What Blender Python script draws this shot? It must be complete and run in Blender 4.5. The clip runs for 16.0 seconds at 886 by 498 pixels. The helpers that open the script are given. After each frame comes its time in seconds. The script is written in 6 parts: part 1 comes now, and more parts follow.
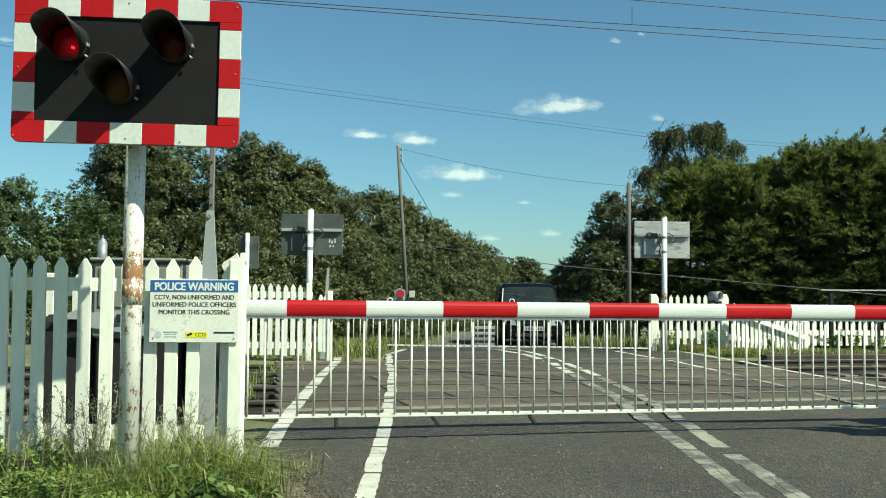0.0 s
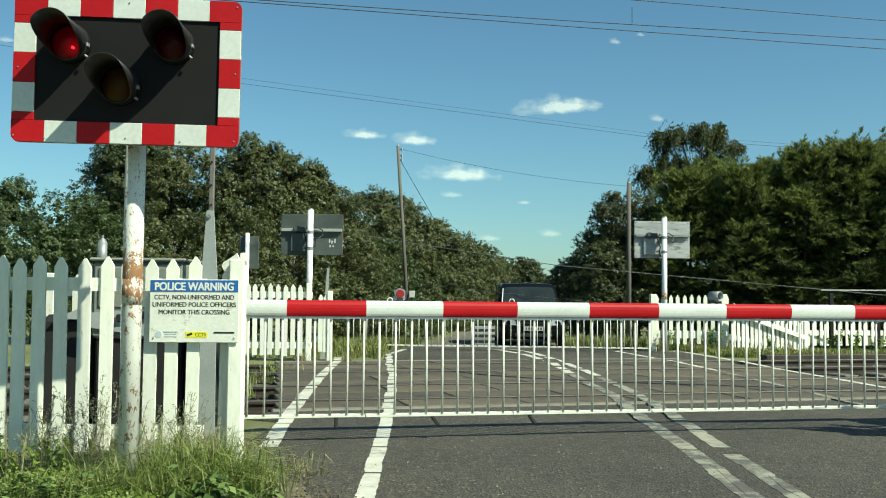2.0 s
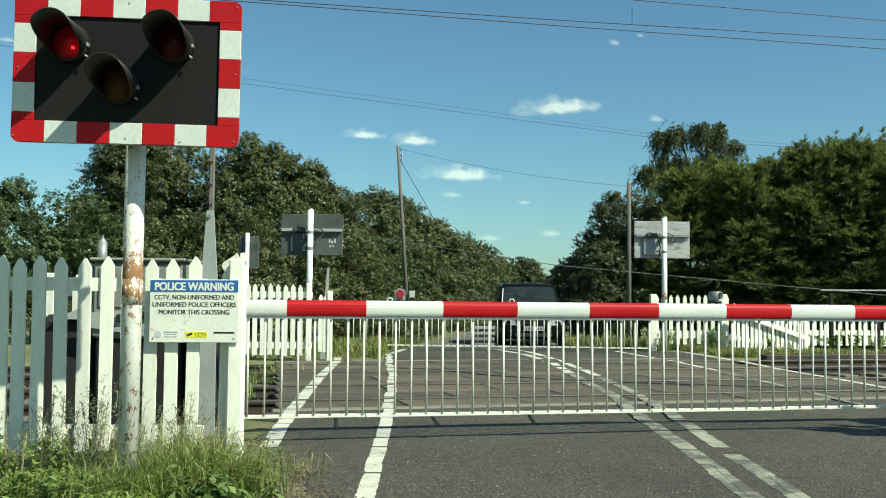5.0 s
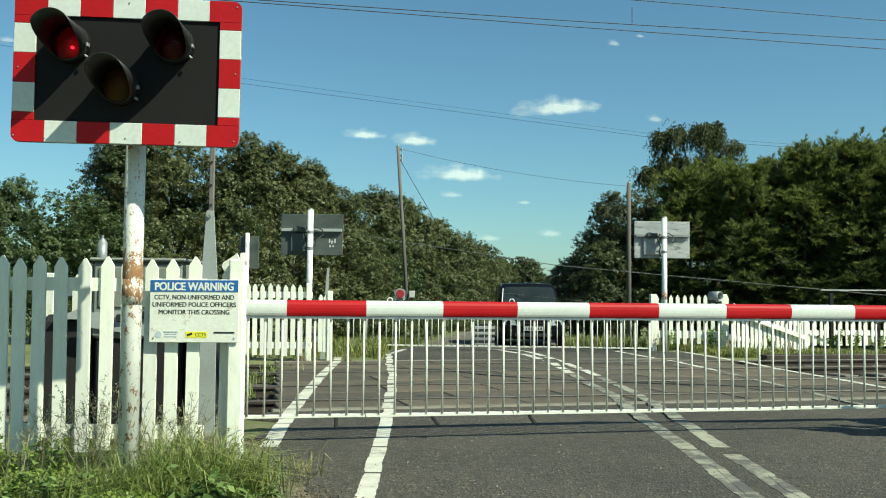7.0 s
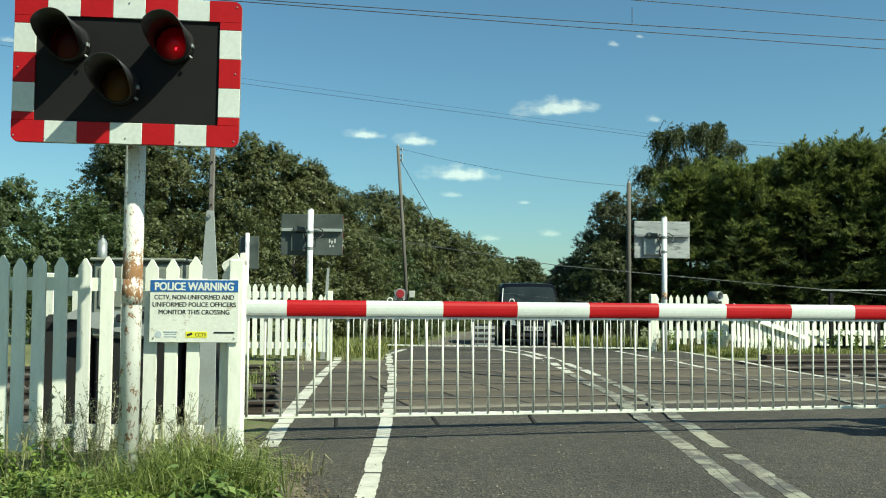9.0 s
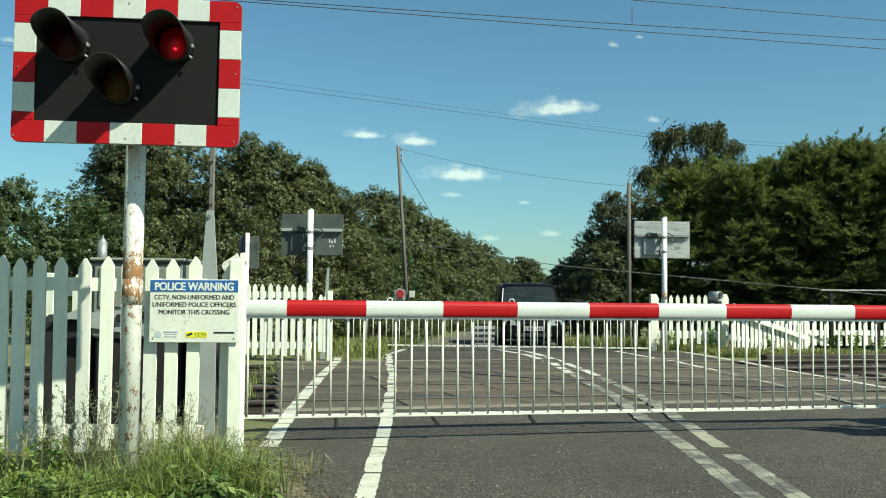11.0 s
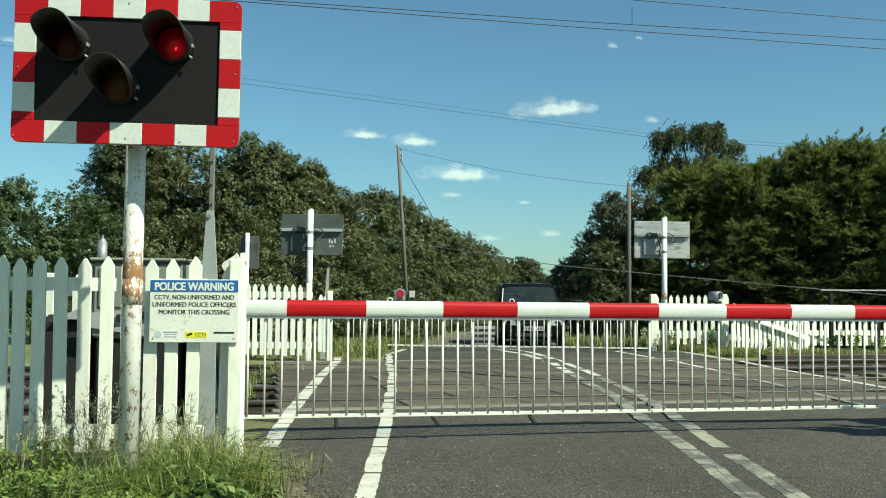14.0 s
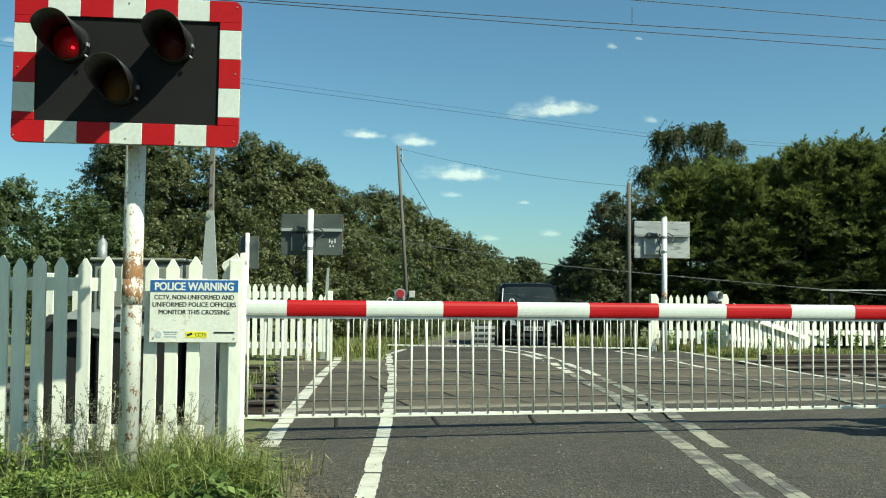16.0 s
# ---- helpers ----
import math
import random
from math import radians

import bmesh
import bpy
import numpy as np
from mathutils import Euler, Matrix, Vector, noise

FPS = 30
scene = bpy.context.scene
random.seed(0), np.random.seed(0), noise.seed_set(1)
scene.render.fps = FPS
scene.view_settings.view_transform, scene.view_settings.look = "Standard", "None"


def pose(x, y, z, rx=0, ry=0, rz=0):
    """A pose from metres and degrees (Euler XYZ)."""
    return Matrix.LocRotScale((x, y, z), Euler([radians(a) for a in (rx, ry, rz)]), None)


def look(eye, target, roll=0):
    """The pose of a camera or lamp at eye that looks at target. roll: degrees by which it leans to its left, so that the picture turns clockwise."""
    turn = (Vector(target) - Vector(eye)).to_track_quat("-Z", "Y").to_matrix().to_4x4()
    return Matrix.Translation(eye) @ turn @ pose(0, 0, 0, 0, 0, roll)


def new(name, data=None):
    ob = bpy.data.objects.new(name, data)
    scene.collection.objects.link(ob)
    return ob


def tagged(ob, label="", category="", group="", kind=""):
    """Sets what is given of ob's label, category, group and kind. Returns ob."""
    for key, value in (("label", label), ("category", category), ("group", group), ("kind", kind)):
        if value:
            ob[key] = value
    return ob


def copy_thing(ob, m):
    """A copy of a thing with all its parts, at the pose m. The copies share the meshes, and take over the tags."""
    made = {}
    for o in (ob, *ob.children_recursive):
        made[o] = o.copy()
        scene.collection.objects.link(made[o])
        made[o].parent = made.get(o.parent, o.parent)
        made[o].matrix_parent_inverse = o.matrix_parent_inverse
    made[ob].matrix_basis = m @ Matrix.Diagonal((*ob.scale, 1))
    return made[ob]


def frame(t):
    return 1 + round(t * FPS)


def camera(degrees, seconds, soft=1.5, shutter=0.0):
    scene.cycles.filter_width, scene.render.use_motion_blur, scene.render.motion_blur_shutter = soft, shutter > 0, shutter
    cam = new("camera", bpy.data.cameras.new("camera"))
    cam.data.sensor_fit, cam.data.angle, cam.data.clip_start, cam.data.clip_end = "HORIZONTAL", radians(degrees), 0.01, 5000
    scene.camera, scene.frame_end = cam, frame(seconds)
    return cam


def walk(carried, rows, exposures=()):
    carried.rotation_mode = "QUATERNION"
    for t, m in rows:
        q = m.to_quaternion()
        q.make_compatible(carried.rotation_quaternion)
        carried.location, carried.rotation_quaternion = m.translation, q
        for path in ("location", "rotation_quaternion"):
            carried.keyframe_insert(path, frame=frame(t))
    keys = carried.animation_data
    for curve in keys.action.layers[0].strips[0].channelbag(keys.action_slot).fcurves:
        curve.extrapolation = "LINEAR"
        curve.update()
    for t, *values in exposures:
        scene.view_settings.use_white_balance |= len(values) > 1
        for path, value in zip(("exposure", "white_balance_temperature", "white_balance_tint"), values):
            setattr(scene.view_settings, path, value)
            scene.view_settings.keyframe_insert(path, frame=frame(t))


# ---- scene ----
cam = camera(50, 16.0, soft=1.05)
EYE = Vector((0.0, 0.0, 1.03))
AIM = Vector((0.0, 1.0, 1.08115))
walk(cam, [(0.0, look(EYE, AIM, 0.58)), (16.0, look(EYE, AIM, 0.58))],
     exposures=[(0.0, 0.72, 6500, -10), (16.0, 0.72, 6500, -10)])

# ---- world and sun ----
SUN_WAY = Vector((1.54, -1.0, 1.8)).normalized()      # towards the sun
SUN_UP = math.asin(SUN_WAY.z)
SUN_TURN = math.atan2(SUN_WAY.x, SUN_WAY.y)
world = bpy.data.worlds.new("sky_world")
scene.world = world
world.use_nodes = True
wn = world.node_tree.nodes
sky = wn.new("ShaderNodeTexSky")
sky.sky_type = "NISHITA"
sky.sun_disc = False
sky.sun_elevation = SUN_UP
sky.sun_rotation = SUN_TURN
sky.air_density = 1.0
sky.dust_density = 0.6
sky.ozone_density = 2.6
wn["Background"].inputs["Strength"].default_value = 0.068
tone = wn.new("ShaderNodeMix")
tone.data_type, tone.blend_type = "RGBA", "MULTIPLY"
tone.inputs[0].default_value = 1.0
tone.inputs[7].default_value = (0.80, 1.0, 1.06, 1)
world.node_tree.links.new(sky.outputs["Color"], tone.inputs[6])
world.node_tree.links.new(tone.outputs[2], wn["Background"].inputs["Color"])
sun_data = bpy.data.lights.new("sun", "SUN")
sun_data.energy = 5.0
sun_data.angle = radians(0.53)
sun_data.color = (1.0, 0.94, 0.82)
sun = new("sun", sun_data)
sun.matrix_world = look(SUN_WAY * 50, (0, 0, 0))


# ---- materials ----
def base_material(name):
    m = bpy.data.materials.new(name)
    m.use_nodes = True
    nt = m.node_tree
    return m, nt, nt.nodes["Principled BSDF"]


def noise_node(nt, scale, detail=4.0, rough=0.6, stretch=None, coords="Object"):
    tc = nt.nodes.new("ShaderNodeTexCoord")
    tex = nt.nodes.new("ShaderNodeTexNoise")
    tex.inputs["Scale"].default_value = scale
    tex.inputs["Detail"].default_value = detail
    tex.inputs["Roughness"].default_value = rough
    if stretch:
        mp = nt.nodes.new("ShaderNodeMapping")
        mp.inputs["Scale"].default_value = stretch
        nt.links.new(tc.outputs[coords], mp.inputs["Vector"])
        nt.links.new(mp.outputs["Vector"], tex.inputs["Vector"])
    else:
        nt.links.new(tc.outputs[coords], tex.inputs["Vector"])
    return tex


def ramp_node(nt, source, stops):
    r = nt.nodes.new("ShaderNodeValToRGB")
    e = r.color_ramp.elements
    while len(e) < len(stops):
        e.new(0.5)
    for el, (p, c) in zip(e, stops):
        el.position = p
        el.color = (*c, 1) if len(c) == 3 else c
    nt.links.new(source, r.inputs["Fac"])
    return r


def mix_node(nt, fac, a, b, kind="MIX"):
    mx = nt.nodes.new("ShaderNodeMix")
    mx.data_type = "RGBA"
    mx.blend_type = kind
    for key, value in ((0, fac), (6, a), (7, b)):
        if isinstance(value, (int, float)):
            mx.inputs[key].default_value = value
        elif isinstance(value, tuple):
            mx.inputs[key].default_value = (*value, 1)
        else:
            nt.links.new(value, mx.inputs[key])
    return mx.outputs[2]


def bump_on(nt, bsdf, source, strength, distance=0.01):
    b = nt.nodes.new("ShaderNodeBump")
    b.inputs["Strength"].default_value = strength
    b.inputs["Distance"].default_value = distance
    nt.links.new(source, b.inputs["Height"])
    nt.links.new(b.outputs["Normal"], bsdf.inputs["Normal"])


def surface(name, low, high, big=1.5, fine=30.0, rough=0.6, metal=0.0, bump=0.15, spots=None, spot_at=0.62, spot_scale=9.0,
            stretch=None, spec=0.5, depth=0.004):
    """Two-scale surface: a slow blend of two colours, fine grain with relief, and stains of a third colour."""
    m, nt, bsdf = base_material(name)
    n1 = noise_node(nt, big, 5, 0.6, stretch)
    n2 = noise_node(nt, fine, 6, 0.7, stretch)
    col = ramp_node(nt, n1.outputs["Fac"], [(0.3, low), (0.7, high)]).outputs["Color"]
    grain = ramp_node(nt, n2.outputs["Fac"], [(0.25, (0.72, 0.72, 0.72)), (0.75, (1.0, 1.0, 1.0))]).outputs["Color"]
    col = mix_node(nt, 0.7, col, grain, "MULTIPLY")
    if spots:
        n3 = noise_node(nt, spot_scale, 8, 0.7, stretch)
        mask = ramp_node(nt, n3.outputs["Fac"], [(spot_at, (0, 0, 0)), (spot_at + 0.06, (1, 1, 1))]).outputs["Color"]
        col = mix_node(nt, mask, col, spots)
    nt.links.new(col, bsdf.inputs["Base Color"])
    bsdf.inputs["Roughness"].default_value = rough
    bsdf.inputs["Metallic"].default_value = metal
    bsdf.inputs["Specular IOR Level"].default_value = spec
    if bump:
        bump_on(nt, bsdf, n2.outputs["Fac"], bump, depth)
    return m


def leaf_material(name, dark, mid, light, gloss=0.46, through_light=0.40):
    m, nt, bsdf = base_material(name)
    geo = nt.nodes.new("ShaderNodeNewGeometry")
    big = noise_node(nt, 1.5, 3)
    col = ramp_node(nt, geo.outputs["Random Per Island"], [(0.0, dark), (0.5, mid), (1.0, light)]).outputs["Color"]
    tone = ramp_node(nt, big.outputs["Fac"], [(0.32, (0.66, 0.72, 0.68)), (0.68, (1.06, 1.04, 0.95))]).outputs["Color"]
    col = mix_node(nt, 1.0, col, tone, "MULTIPLY")
    nt.links.new(col, bsdf.inputs["Base Color"])
    bsdf.inputs["Roughness"].default_value = gloss
    bsdf.inputs["Specular IOR Level"].default_value = 0.4
    tr = nt.nodes.new("ShaderNodeBsdfTranslucent")
    nt.links.new(col, tr.inputs["Color"])
    mx = nt.nodes.new("ShaderNodeMixShader")
    mx.inputs["Fac"].default_value = through_light
    nt.links.new(bsdf.outputs["BSDF"], mx.inputs[1])
    nt.links.new(tr.outputs["BSDF"], mx.inputs[2])
    nt.links.new(mx.outputs["Shader"], nt.nodes["Material Output"].inputs["Surface"])
    return m


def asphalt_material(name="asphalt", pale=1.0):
    m, nt, bsdf = base_material(name)
    big = noise_node(nt, 0.35, 5, 0.6)
    grit = noise_node(nt, 90, 3, 0.6)
    tc = nt.nodes.new("ShaderNodeTexCoord")
    stone = nt.nodes.new("ShaderNodeTexVoronoi")
    stone.inputs["Scale"].default_value = 68
    nt.links.new(tc.outputs["Object"], stone.inputs["Vector"])
    col = ramp_node(nt, big.outputs["Fac"], [(0.3, (0.041, 0.037, 0.031)), (0.7, (0.074, 0.065, 0.051))]).outputs["Color"]
    chips = ramp_node(nt, stone.outputs["Color"], [(0.0, (0.22, 0.22, 0.22)), (0.6, (0.95, 0.93, 0.9)), (0.85, (1.5, 1.45, 1.35)), (1.0, (4.2, 4.0, 3.6))]).outputs["Color"]
    col = mix_node(nt, 0.8, col, chips, "MULTIPLY")
    worn = noise_node(nt, 1.1, 8, 0.7)
    mask = ramp_node(nt, worn.outputs["Fac"], [(0.5, (0, 0, 0)), (0.75, (0.6, 0.6, 0.6))]).outputs["Color"]
    col = mix_node(nt, mask, col, (0.072, 0.064, 0.052))
    clots = noise_node(nt, 12, 8, 0.8)
    dark = ramp_node(nt, clots.outputs["Fac"], [(0.34, (0.48, 0.49, 0.52)), (0.5, (1.0, 1.0, 1.0)), (0.66, (1.42, 1.33, 1.15))]).outputs["Color"]
    col = mix_node(nt, 0.8, col, dark, "MULTIPLY")
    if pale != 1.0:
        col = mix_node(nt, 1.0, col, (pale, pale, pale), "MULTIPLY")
    nt.links.new(col, bsdf.inputs["Base Color"])
    bsdf.inputs["Roughness"].default_value = 0.85
    bump_on(nt, bsdf, stone.outputs["Distance"], 1.0, 0.010)
    return m


def paint_on_road_material(name="road_paint", worn=(0.42, 0.40, 0.34), fresh=(0.62, 0.60, 0.52), limit=0.40):
    """Thermoplastic road paint, worn through to the tarmac in patches."""
    m, nt, bsdf = base_material(name)
    a = noise_node(nt, 14, 8, 0.75)
    b = noise_node(nt, 2.2, 4, 0.6)
    wear = mix_node(nt, 0.45, a.outputs["Color"], b.outputs["Color"])
    bw = nt.nodes.new("ShaderNodeRGBToBW")
    nt.links.new(wear, bw.inputs["Color"])
    col = ramp_node(nt, bw.outputs["Val"], [(limit, (0.085, 0.078, 0.068)), (limit + 0.055, worn), (limit + 0.22, fresh)]).outputs["Color"]
    nt.links.new(col, bsdf.inputs["Base Color"])
    bsdf.inputs["Roughness"].default_value = 0.6
    bump_on(nt, bsdf, a.outputs["Fac"], 0.4, 0.003)
    return m


def rusty_paint_material():
    """White paint on a steel post, flaking to rust in upright streaks and round a clamp."""
    m, nt, bsdf = base_material("rusting_white_paint")
    tc = nt.nodes.new("ShaderNodeTexCoord")
    sep = nt.nodes.new("ShaderNodeSeparateXYZ")
    nt.links.new(tc.outputs["Object"], sep.inputs["Vector"])
    flakes = noise_node(nt, 38, 10, 0.8, (1.0, 1.0, 0.55))
    tone = noise_node(nt, 3, 4, 0.6)
    # rust gathers between 0.9 and 1.15 m, where a strap has rubbed
    band = nt.nodes.new("ShaderNodeMapRange")
    band.inputs["From Min"].default_value = 0.0
    band.inputs["From Max"].default_value = 0.20
    band.inputs["To Min"].default_value = 0.125
    band.inputs["To Max"].default_value = 0.0
    gap = nt.nodes.new("ShaderNodeMath")
    gap.operation = "SUBTRACT"
    gap.inputs[1].default_value = 1.12
    nt.links.new(sep.outputs["Z"], gap.inputs[0])
    size = nt.nodes.new("ShaderNodeMath")
    size.operation = "ABSOLUTE"
    nt.links.new(gap.outputs["Value"], size.inputs[0])
    nt.links.new(size.outputs["Value"], band.inputs["Value"])
    add = nt.nodes.new("ShaderNodeMath")
    add.operation = "ADD"
    nt.links.new(flakes.outputs["Fac"], add.inputs[0])
    nt.links.new(band.outputs["Result"], add.inputs[1])
    mask = ramp_node(nt, add.outputs["Value"], [(0.55, (0, 0, 0)), (0.575, (1, 1, 1))]).outputs["Color"]
    white = ramp_node(nt, tone.outputs["Fac"], [(0.3, (0.56, 0.55, 0.50)), (0.7, (0.72, 0.71, 0.66))]).outputs["Color"]
    rust = ramp_node(nt, tone.outputs["Fac"], [(0.3, (0.13, 0.06, 0.03)), (0.7, (0.36, 0.19, 0.09))]).outputs["Color"]
    specks = noise_node(nt, 95, 4, 0.6)
    dots = ramp_node(nt, specks.outputs["Fac"], [(0.655, (0, 0, 0)), (0.68, (1, 1, 1))]).outputs["Color"]
    nt.links.new(mix_node(nt, dots, mix_node(nt, mask, white, rust), (0.16, 0.085, 0.05)), bsdf.inputs["Base Color"])
    bsdf.inputs["Roughness"].default_value = 0.7
    bsdf.inputs["Specular IOR Level"].default_value = 0.25
    bump_on(nt, bsdf, add.outputs["Value"], 0.3, 0.004)
    return m


def glow_material(name, colour, strength, hot=0.0, wide=0.06):
    """A glowing face; with hot, brighter towards the bulb behind its middle."""
    m, nt, bsdf = base_material(name)
    bsdf.inputs["Base Color"].default_value = (0.02, 0.02, 0.02, 1)
    bsdf.inputs["Emission Color"].default_value = (*colour, 1)
    bsdf.inputs["Emission Strength"].default_value = strength
    if hot:
        tc = nt.nodes.new("ShaderNodeTexCoord")
        away = nt.nodes.new("ShaderNodeVectorMath")
        away.operation = "DISTANCE"
        away.inputs[1].default_value = (0.0, 0.0, -0.006)
        nt.links.new(tc.outputs["Object"], away.inputs[0])
        fade = nt.nodes.new("ShaderNodeMapRange")
        fade.interpolation_type = "SMOOTHERSTEP"
        for key, v in (("From Min", 0.0), ("From Max", wide), ("To Min", hot), ("To Max", strength)):
            fade.inputs[key].default_value = v
        nt.links.new(away.outputs["Value"], fade.inputs["Value"])
        nt.links.new(fade.outputs["Result"], bsdf.inputs["Emission Strength"])
    return m


def lens_material(name, colour):
    m, nt, bsdf = base_material(name)
    bsdf.inputs["Base Color"].default_value = (*colour, 1)
    bsdf.inputs["Roughness"].default_value = 0.20
    bsdf.inputs["Transmission Weight"].default_value = 0.92
    bsdf.inputs["IOR"].default_value = 1.25
    tc = nt.nodes.new("ShaderNodeTexCoord")
    v = nt.nodes.new("ShaderNodeTexVoronoi")
    v.inputs["Scale"].default_value = 60
    nt.links.new(tc.outputs["Object"], v.inputs["Vector"])
    bump_on(nt, bsdf, v.outputs["Distance"], 0.3, 0.003)
    return m


def cloud_material(name, thick):
    m, nt, bsdf = base_material(name)
    tc = nt.nodes.new("ShaderNodeTexCoord")
    mp = nt.nodes.new("ShaderNodeMapping")
    mp.inputs["Location"].default_value = (-1.0, -1.0, 0.0)
    mp.inputs["Scale"].default_value = (2.0, 2.0, 0.0)
    nt.links.new(tc.outputs["Generated"], mp.inputs["Vector"])
    sep = nt.nodes.new("ShaderNodeSeparateXYZ")
    nt.links.new(mp.outputs["Vector"], sep.inputs["Vector"])

    def calc(kind, p, q=0.0, r=0.0):
        node = nt.nodes.new("ShaderNodeMath")
        node.operation = kind
        for k, v in enumerate((p, q, r)):
            if isinstance(v, (int, float)):
                node.inputs[k].default_value = v
            else:
                nt.links.new(v, node.inputs[k])
        return node.outputs["Value"]
    # flat underneath, heaped above
    rise = calc("ADD", sep.outputs["Y"], 0.30)
    tall = calc("MAXIMUM", calc("MULTIPLY", rise, 0.85), calc("MULTIPLY", rise, -1.9))
    far_off = calc("SQRT", calc("ADD", calc("POWER", calc("ABSOLUTE", sep.outputs["X"]), 2.0), calc("POWER", tall, 2.0)))
    puffs = noise_node(nt, 0.030, 6, 0.62, (0.8, 1.5, 1.0))
    heaps = noise_node(nt, 0.011, 3, 0.5)
    both = calc("ADD", calc("MULTIPLY", puffs.outputs["Fac"], 0.85), calc("MULTIPLY", heaps.outputs["Fac"], 1.05))
    dens = ramp_node(nt, calc("MULTIPLY_ADD", far_off, -0.95, both), [(0.20, (0, 0, 0)), (0.42, (0.30 * thick,) * 3), (0.72, (thick,) * 3)]).outputs["Color"]
    diff = nt.nodes.new("ShaderNodeBsdfDiffuse")
    diff.inputs["Color"].default_value = (0.84, 0.80, 0.68, 1)
    clear = nt.nodes.new("ShaderNodeBsdfTransparent")
    mx = nt.nodes.new("ShaderNodeMixShader")
    nt.links.new(dens, mx.inputs["Fac"])
    nt.links.new(clear.outputs["BSDF"], mx.inputs[1])
    nt.links.new(diff.outputs["BSDF"], mx.inputs[2])
    nt.links.new(mx.outputs["Shader"], nt.nodes["Material Output"].inputs["Surface"])
    return m


ASPHALT = asphalt_material()
# same asphalt with its colour multiplied by 2.3, for the far road
PALE_ASPHALT = asphalt_material("pale_asphalt", 2.3)
ROAD_PAINT = paint_on_road_material()
OLD_ROAD_PAINT = paint_on_road_material("old_road_paint", (0.25, 0.24, 0.185), (0.43, 0.41, 0.325), 0.472)
SEAM_BLACK = surface("seam_black", (0.008, 0.008, 0.008), (0.016, 0.015, 0.014), 3, 40, 0.6, bump=0.2)
GRASS_GROUND = surface("grassy_earth", (0.085, 0.110, 0.034), (0.17, 0.165, 0.068), 0.8, 25, 0.9, bump=0.6, spots=(0.16, 0.13, 0.08), spot_at=0.58, spot_scale=2.5, depth=0.02)
BALLAST = surface("ballast", (0.07, 0.06, 0.05), (0.14, 0.12, 0.10), 1.2, 30, 0.9, bump=0.9, depth=0.03)
DECK = surface("crossing_panel_concrete", (0.060, 0.048, 0.034), (0.116, 0.094, 0.066), 1.1, 40, 0.85, bump=0.35, spots=(0.042, 0.038, 0.032), spot_at=0.55, spot_scale=2.4)


def vary_by_piece(m, low, high):
    """Darken or lighten each object that wears the material a little differently."""
    nt = m.node_tree
    bsdf = nt.nodes["Principled BSDF"]
    source = bsdf.inputs["Base Color"].links[0].from_socket
    info = nt.nodes.new("ShaderNodeObjectInfo")
    tone = ramp_node(nt, info.outputs["Random"], [(0.0, low), (1.0, high)]).outputs["Color"]
    nt.links.new(mix_node(nt, 1.0, source, tone, "MULTIPLY"), bsdf.inputs["Base Color"])


vary_by_piece(DECK, (0.62, 0.62, 0.64), (1.30, 1.27, 1.20))
DECK_EDGE = surface("kerb_concrete", (0.13, 0.115, 0.09), (0.21, 0.19, 0.15), 1.5, 40, 0.85, bump=0.3)
EARTH = surface("dry_trodden_earth", (0.10, 0.082, 0.055), (0.19, 0.155, 0.105), 2.2, 45, 0.95, bump=0.9, spots=(0.26, 0.22, 0.15), spot_at=0.6, spot_scale=14, depth=0.012)
PALE_GRIT = surface("pale_grit", (0.20, 0.185, 0.15), (0.34, 0.32, 0.27), 8, 60, 0.9, bump=0.2)
RAIL_STEEL = surface("rusty_rail_steel", (0.030, 0.022, 0.018), (0.065, 0.046, 0.036), 3, 50, 0.6, 0.4)
RAIL_HEAD = surface("polished_rail_head", (0.05, 0.045, 0.040), (0.10, 0.09, 0.08), 4, 60, 0.5, 0.6, bump=0.05)
SLEEPER = surface("sleeper_concrete", (0.10, 0.09, 0.075), (0.17, 0.15, 0.13), 3, 40, 0.9, bump=0.4)
WHITE_WOOD = surface("white_painted_wood", (0.78, 0.77, 0.66), (0.89, 0.88, 0.77), 2.5, 30, 0.5, bump=0.12, spots=(0.44, 0.44, 0.37), spot_at=0.61, spot_scale=16, stretch=(1, 1, 0.35))
OLD_WOOD = surface("greying_white_wood", (0.64, 0.63, 0.55), (0.83, 0.82, 0.73), 3, 30, 0.7, bump=0.2, spots=(0.26, 0.24, 0.19), spot_at=0.585, spot_scale=18, stretch=(1, 1, 0.3))
WHITE_METAL = surface("white_painted_metal", (0.70, 0.71, 0.69), (0.82, 0.83, 0.81), 3, 50, 0.38, bump=0.04, spots=(0.48, 0.47, 0.42), spot_at=0.7, spot_scale=14)
BAR_PAINT = surface("dirty_white_bar_paint", (0.60, 0.59, 0.51), (0.76, 0.75, 0.65), 6, 60, 0.45, bump=0.05, spots=(0.26, 0.23, 0.18), spot_at=0.64, spot_scale=16)
WHITE_BAND = surface("white_reflective_band", (0.54, 0.56, 0.52), (0.66, 0.68, 0.63), 2, 50, 0.4, bump=0.03, spots=(0.52, 0.53, 0.5), spot_at=0.68, spot_scale=7)
RED_BAND = surface("red_reflective_band", (0.33, 0.004, 0.008), (0.43, 0.007, 0.013), 2, 40, 0.5, bump=0.03, spec=0.2)
BLACK_PANEL = surface("matt_black_panel", (0.0070, 0.0060, 0.0064), (0.0108, 0.0095, 0.0099), 3, 40, 0.75, bump=0.05, spec=0.2)
HOOD_BLACK = surface("dull_black_hood", (0.012, 0.012, 0.014), (0.028, 0.028, 0.031), 6, 60, 0.5, bump=0.05)
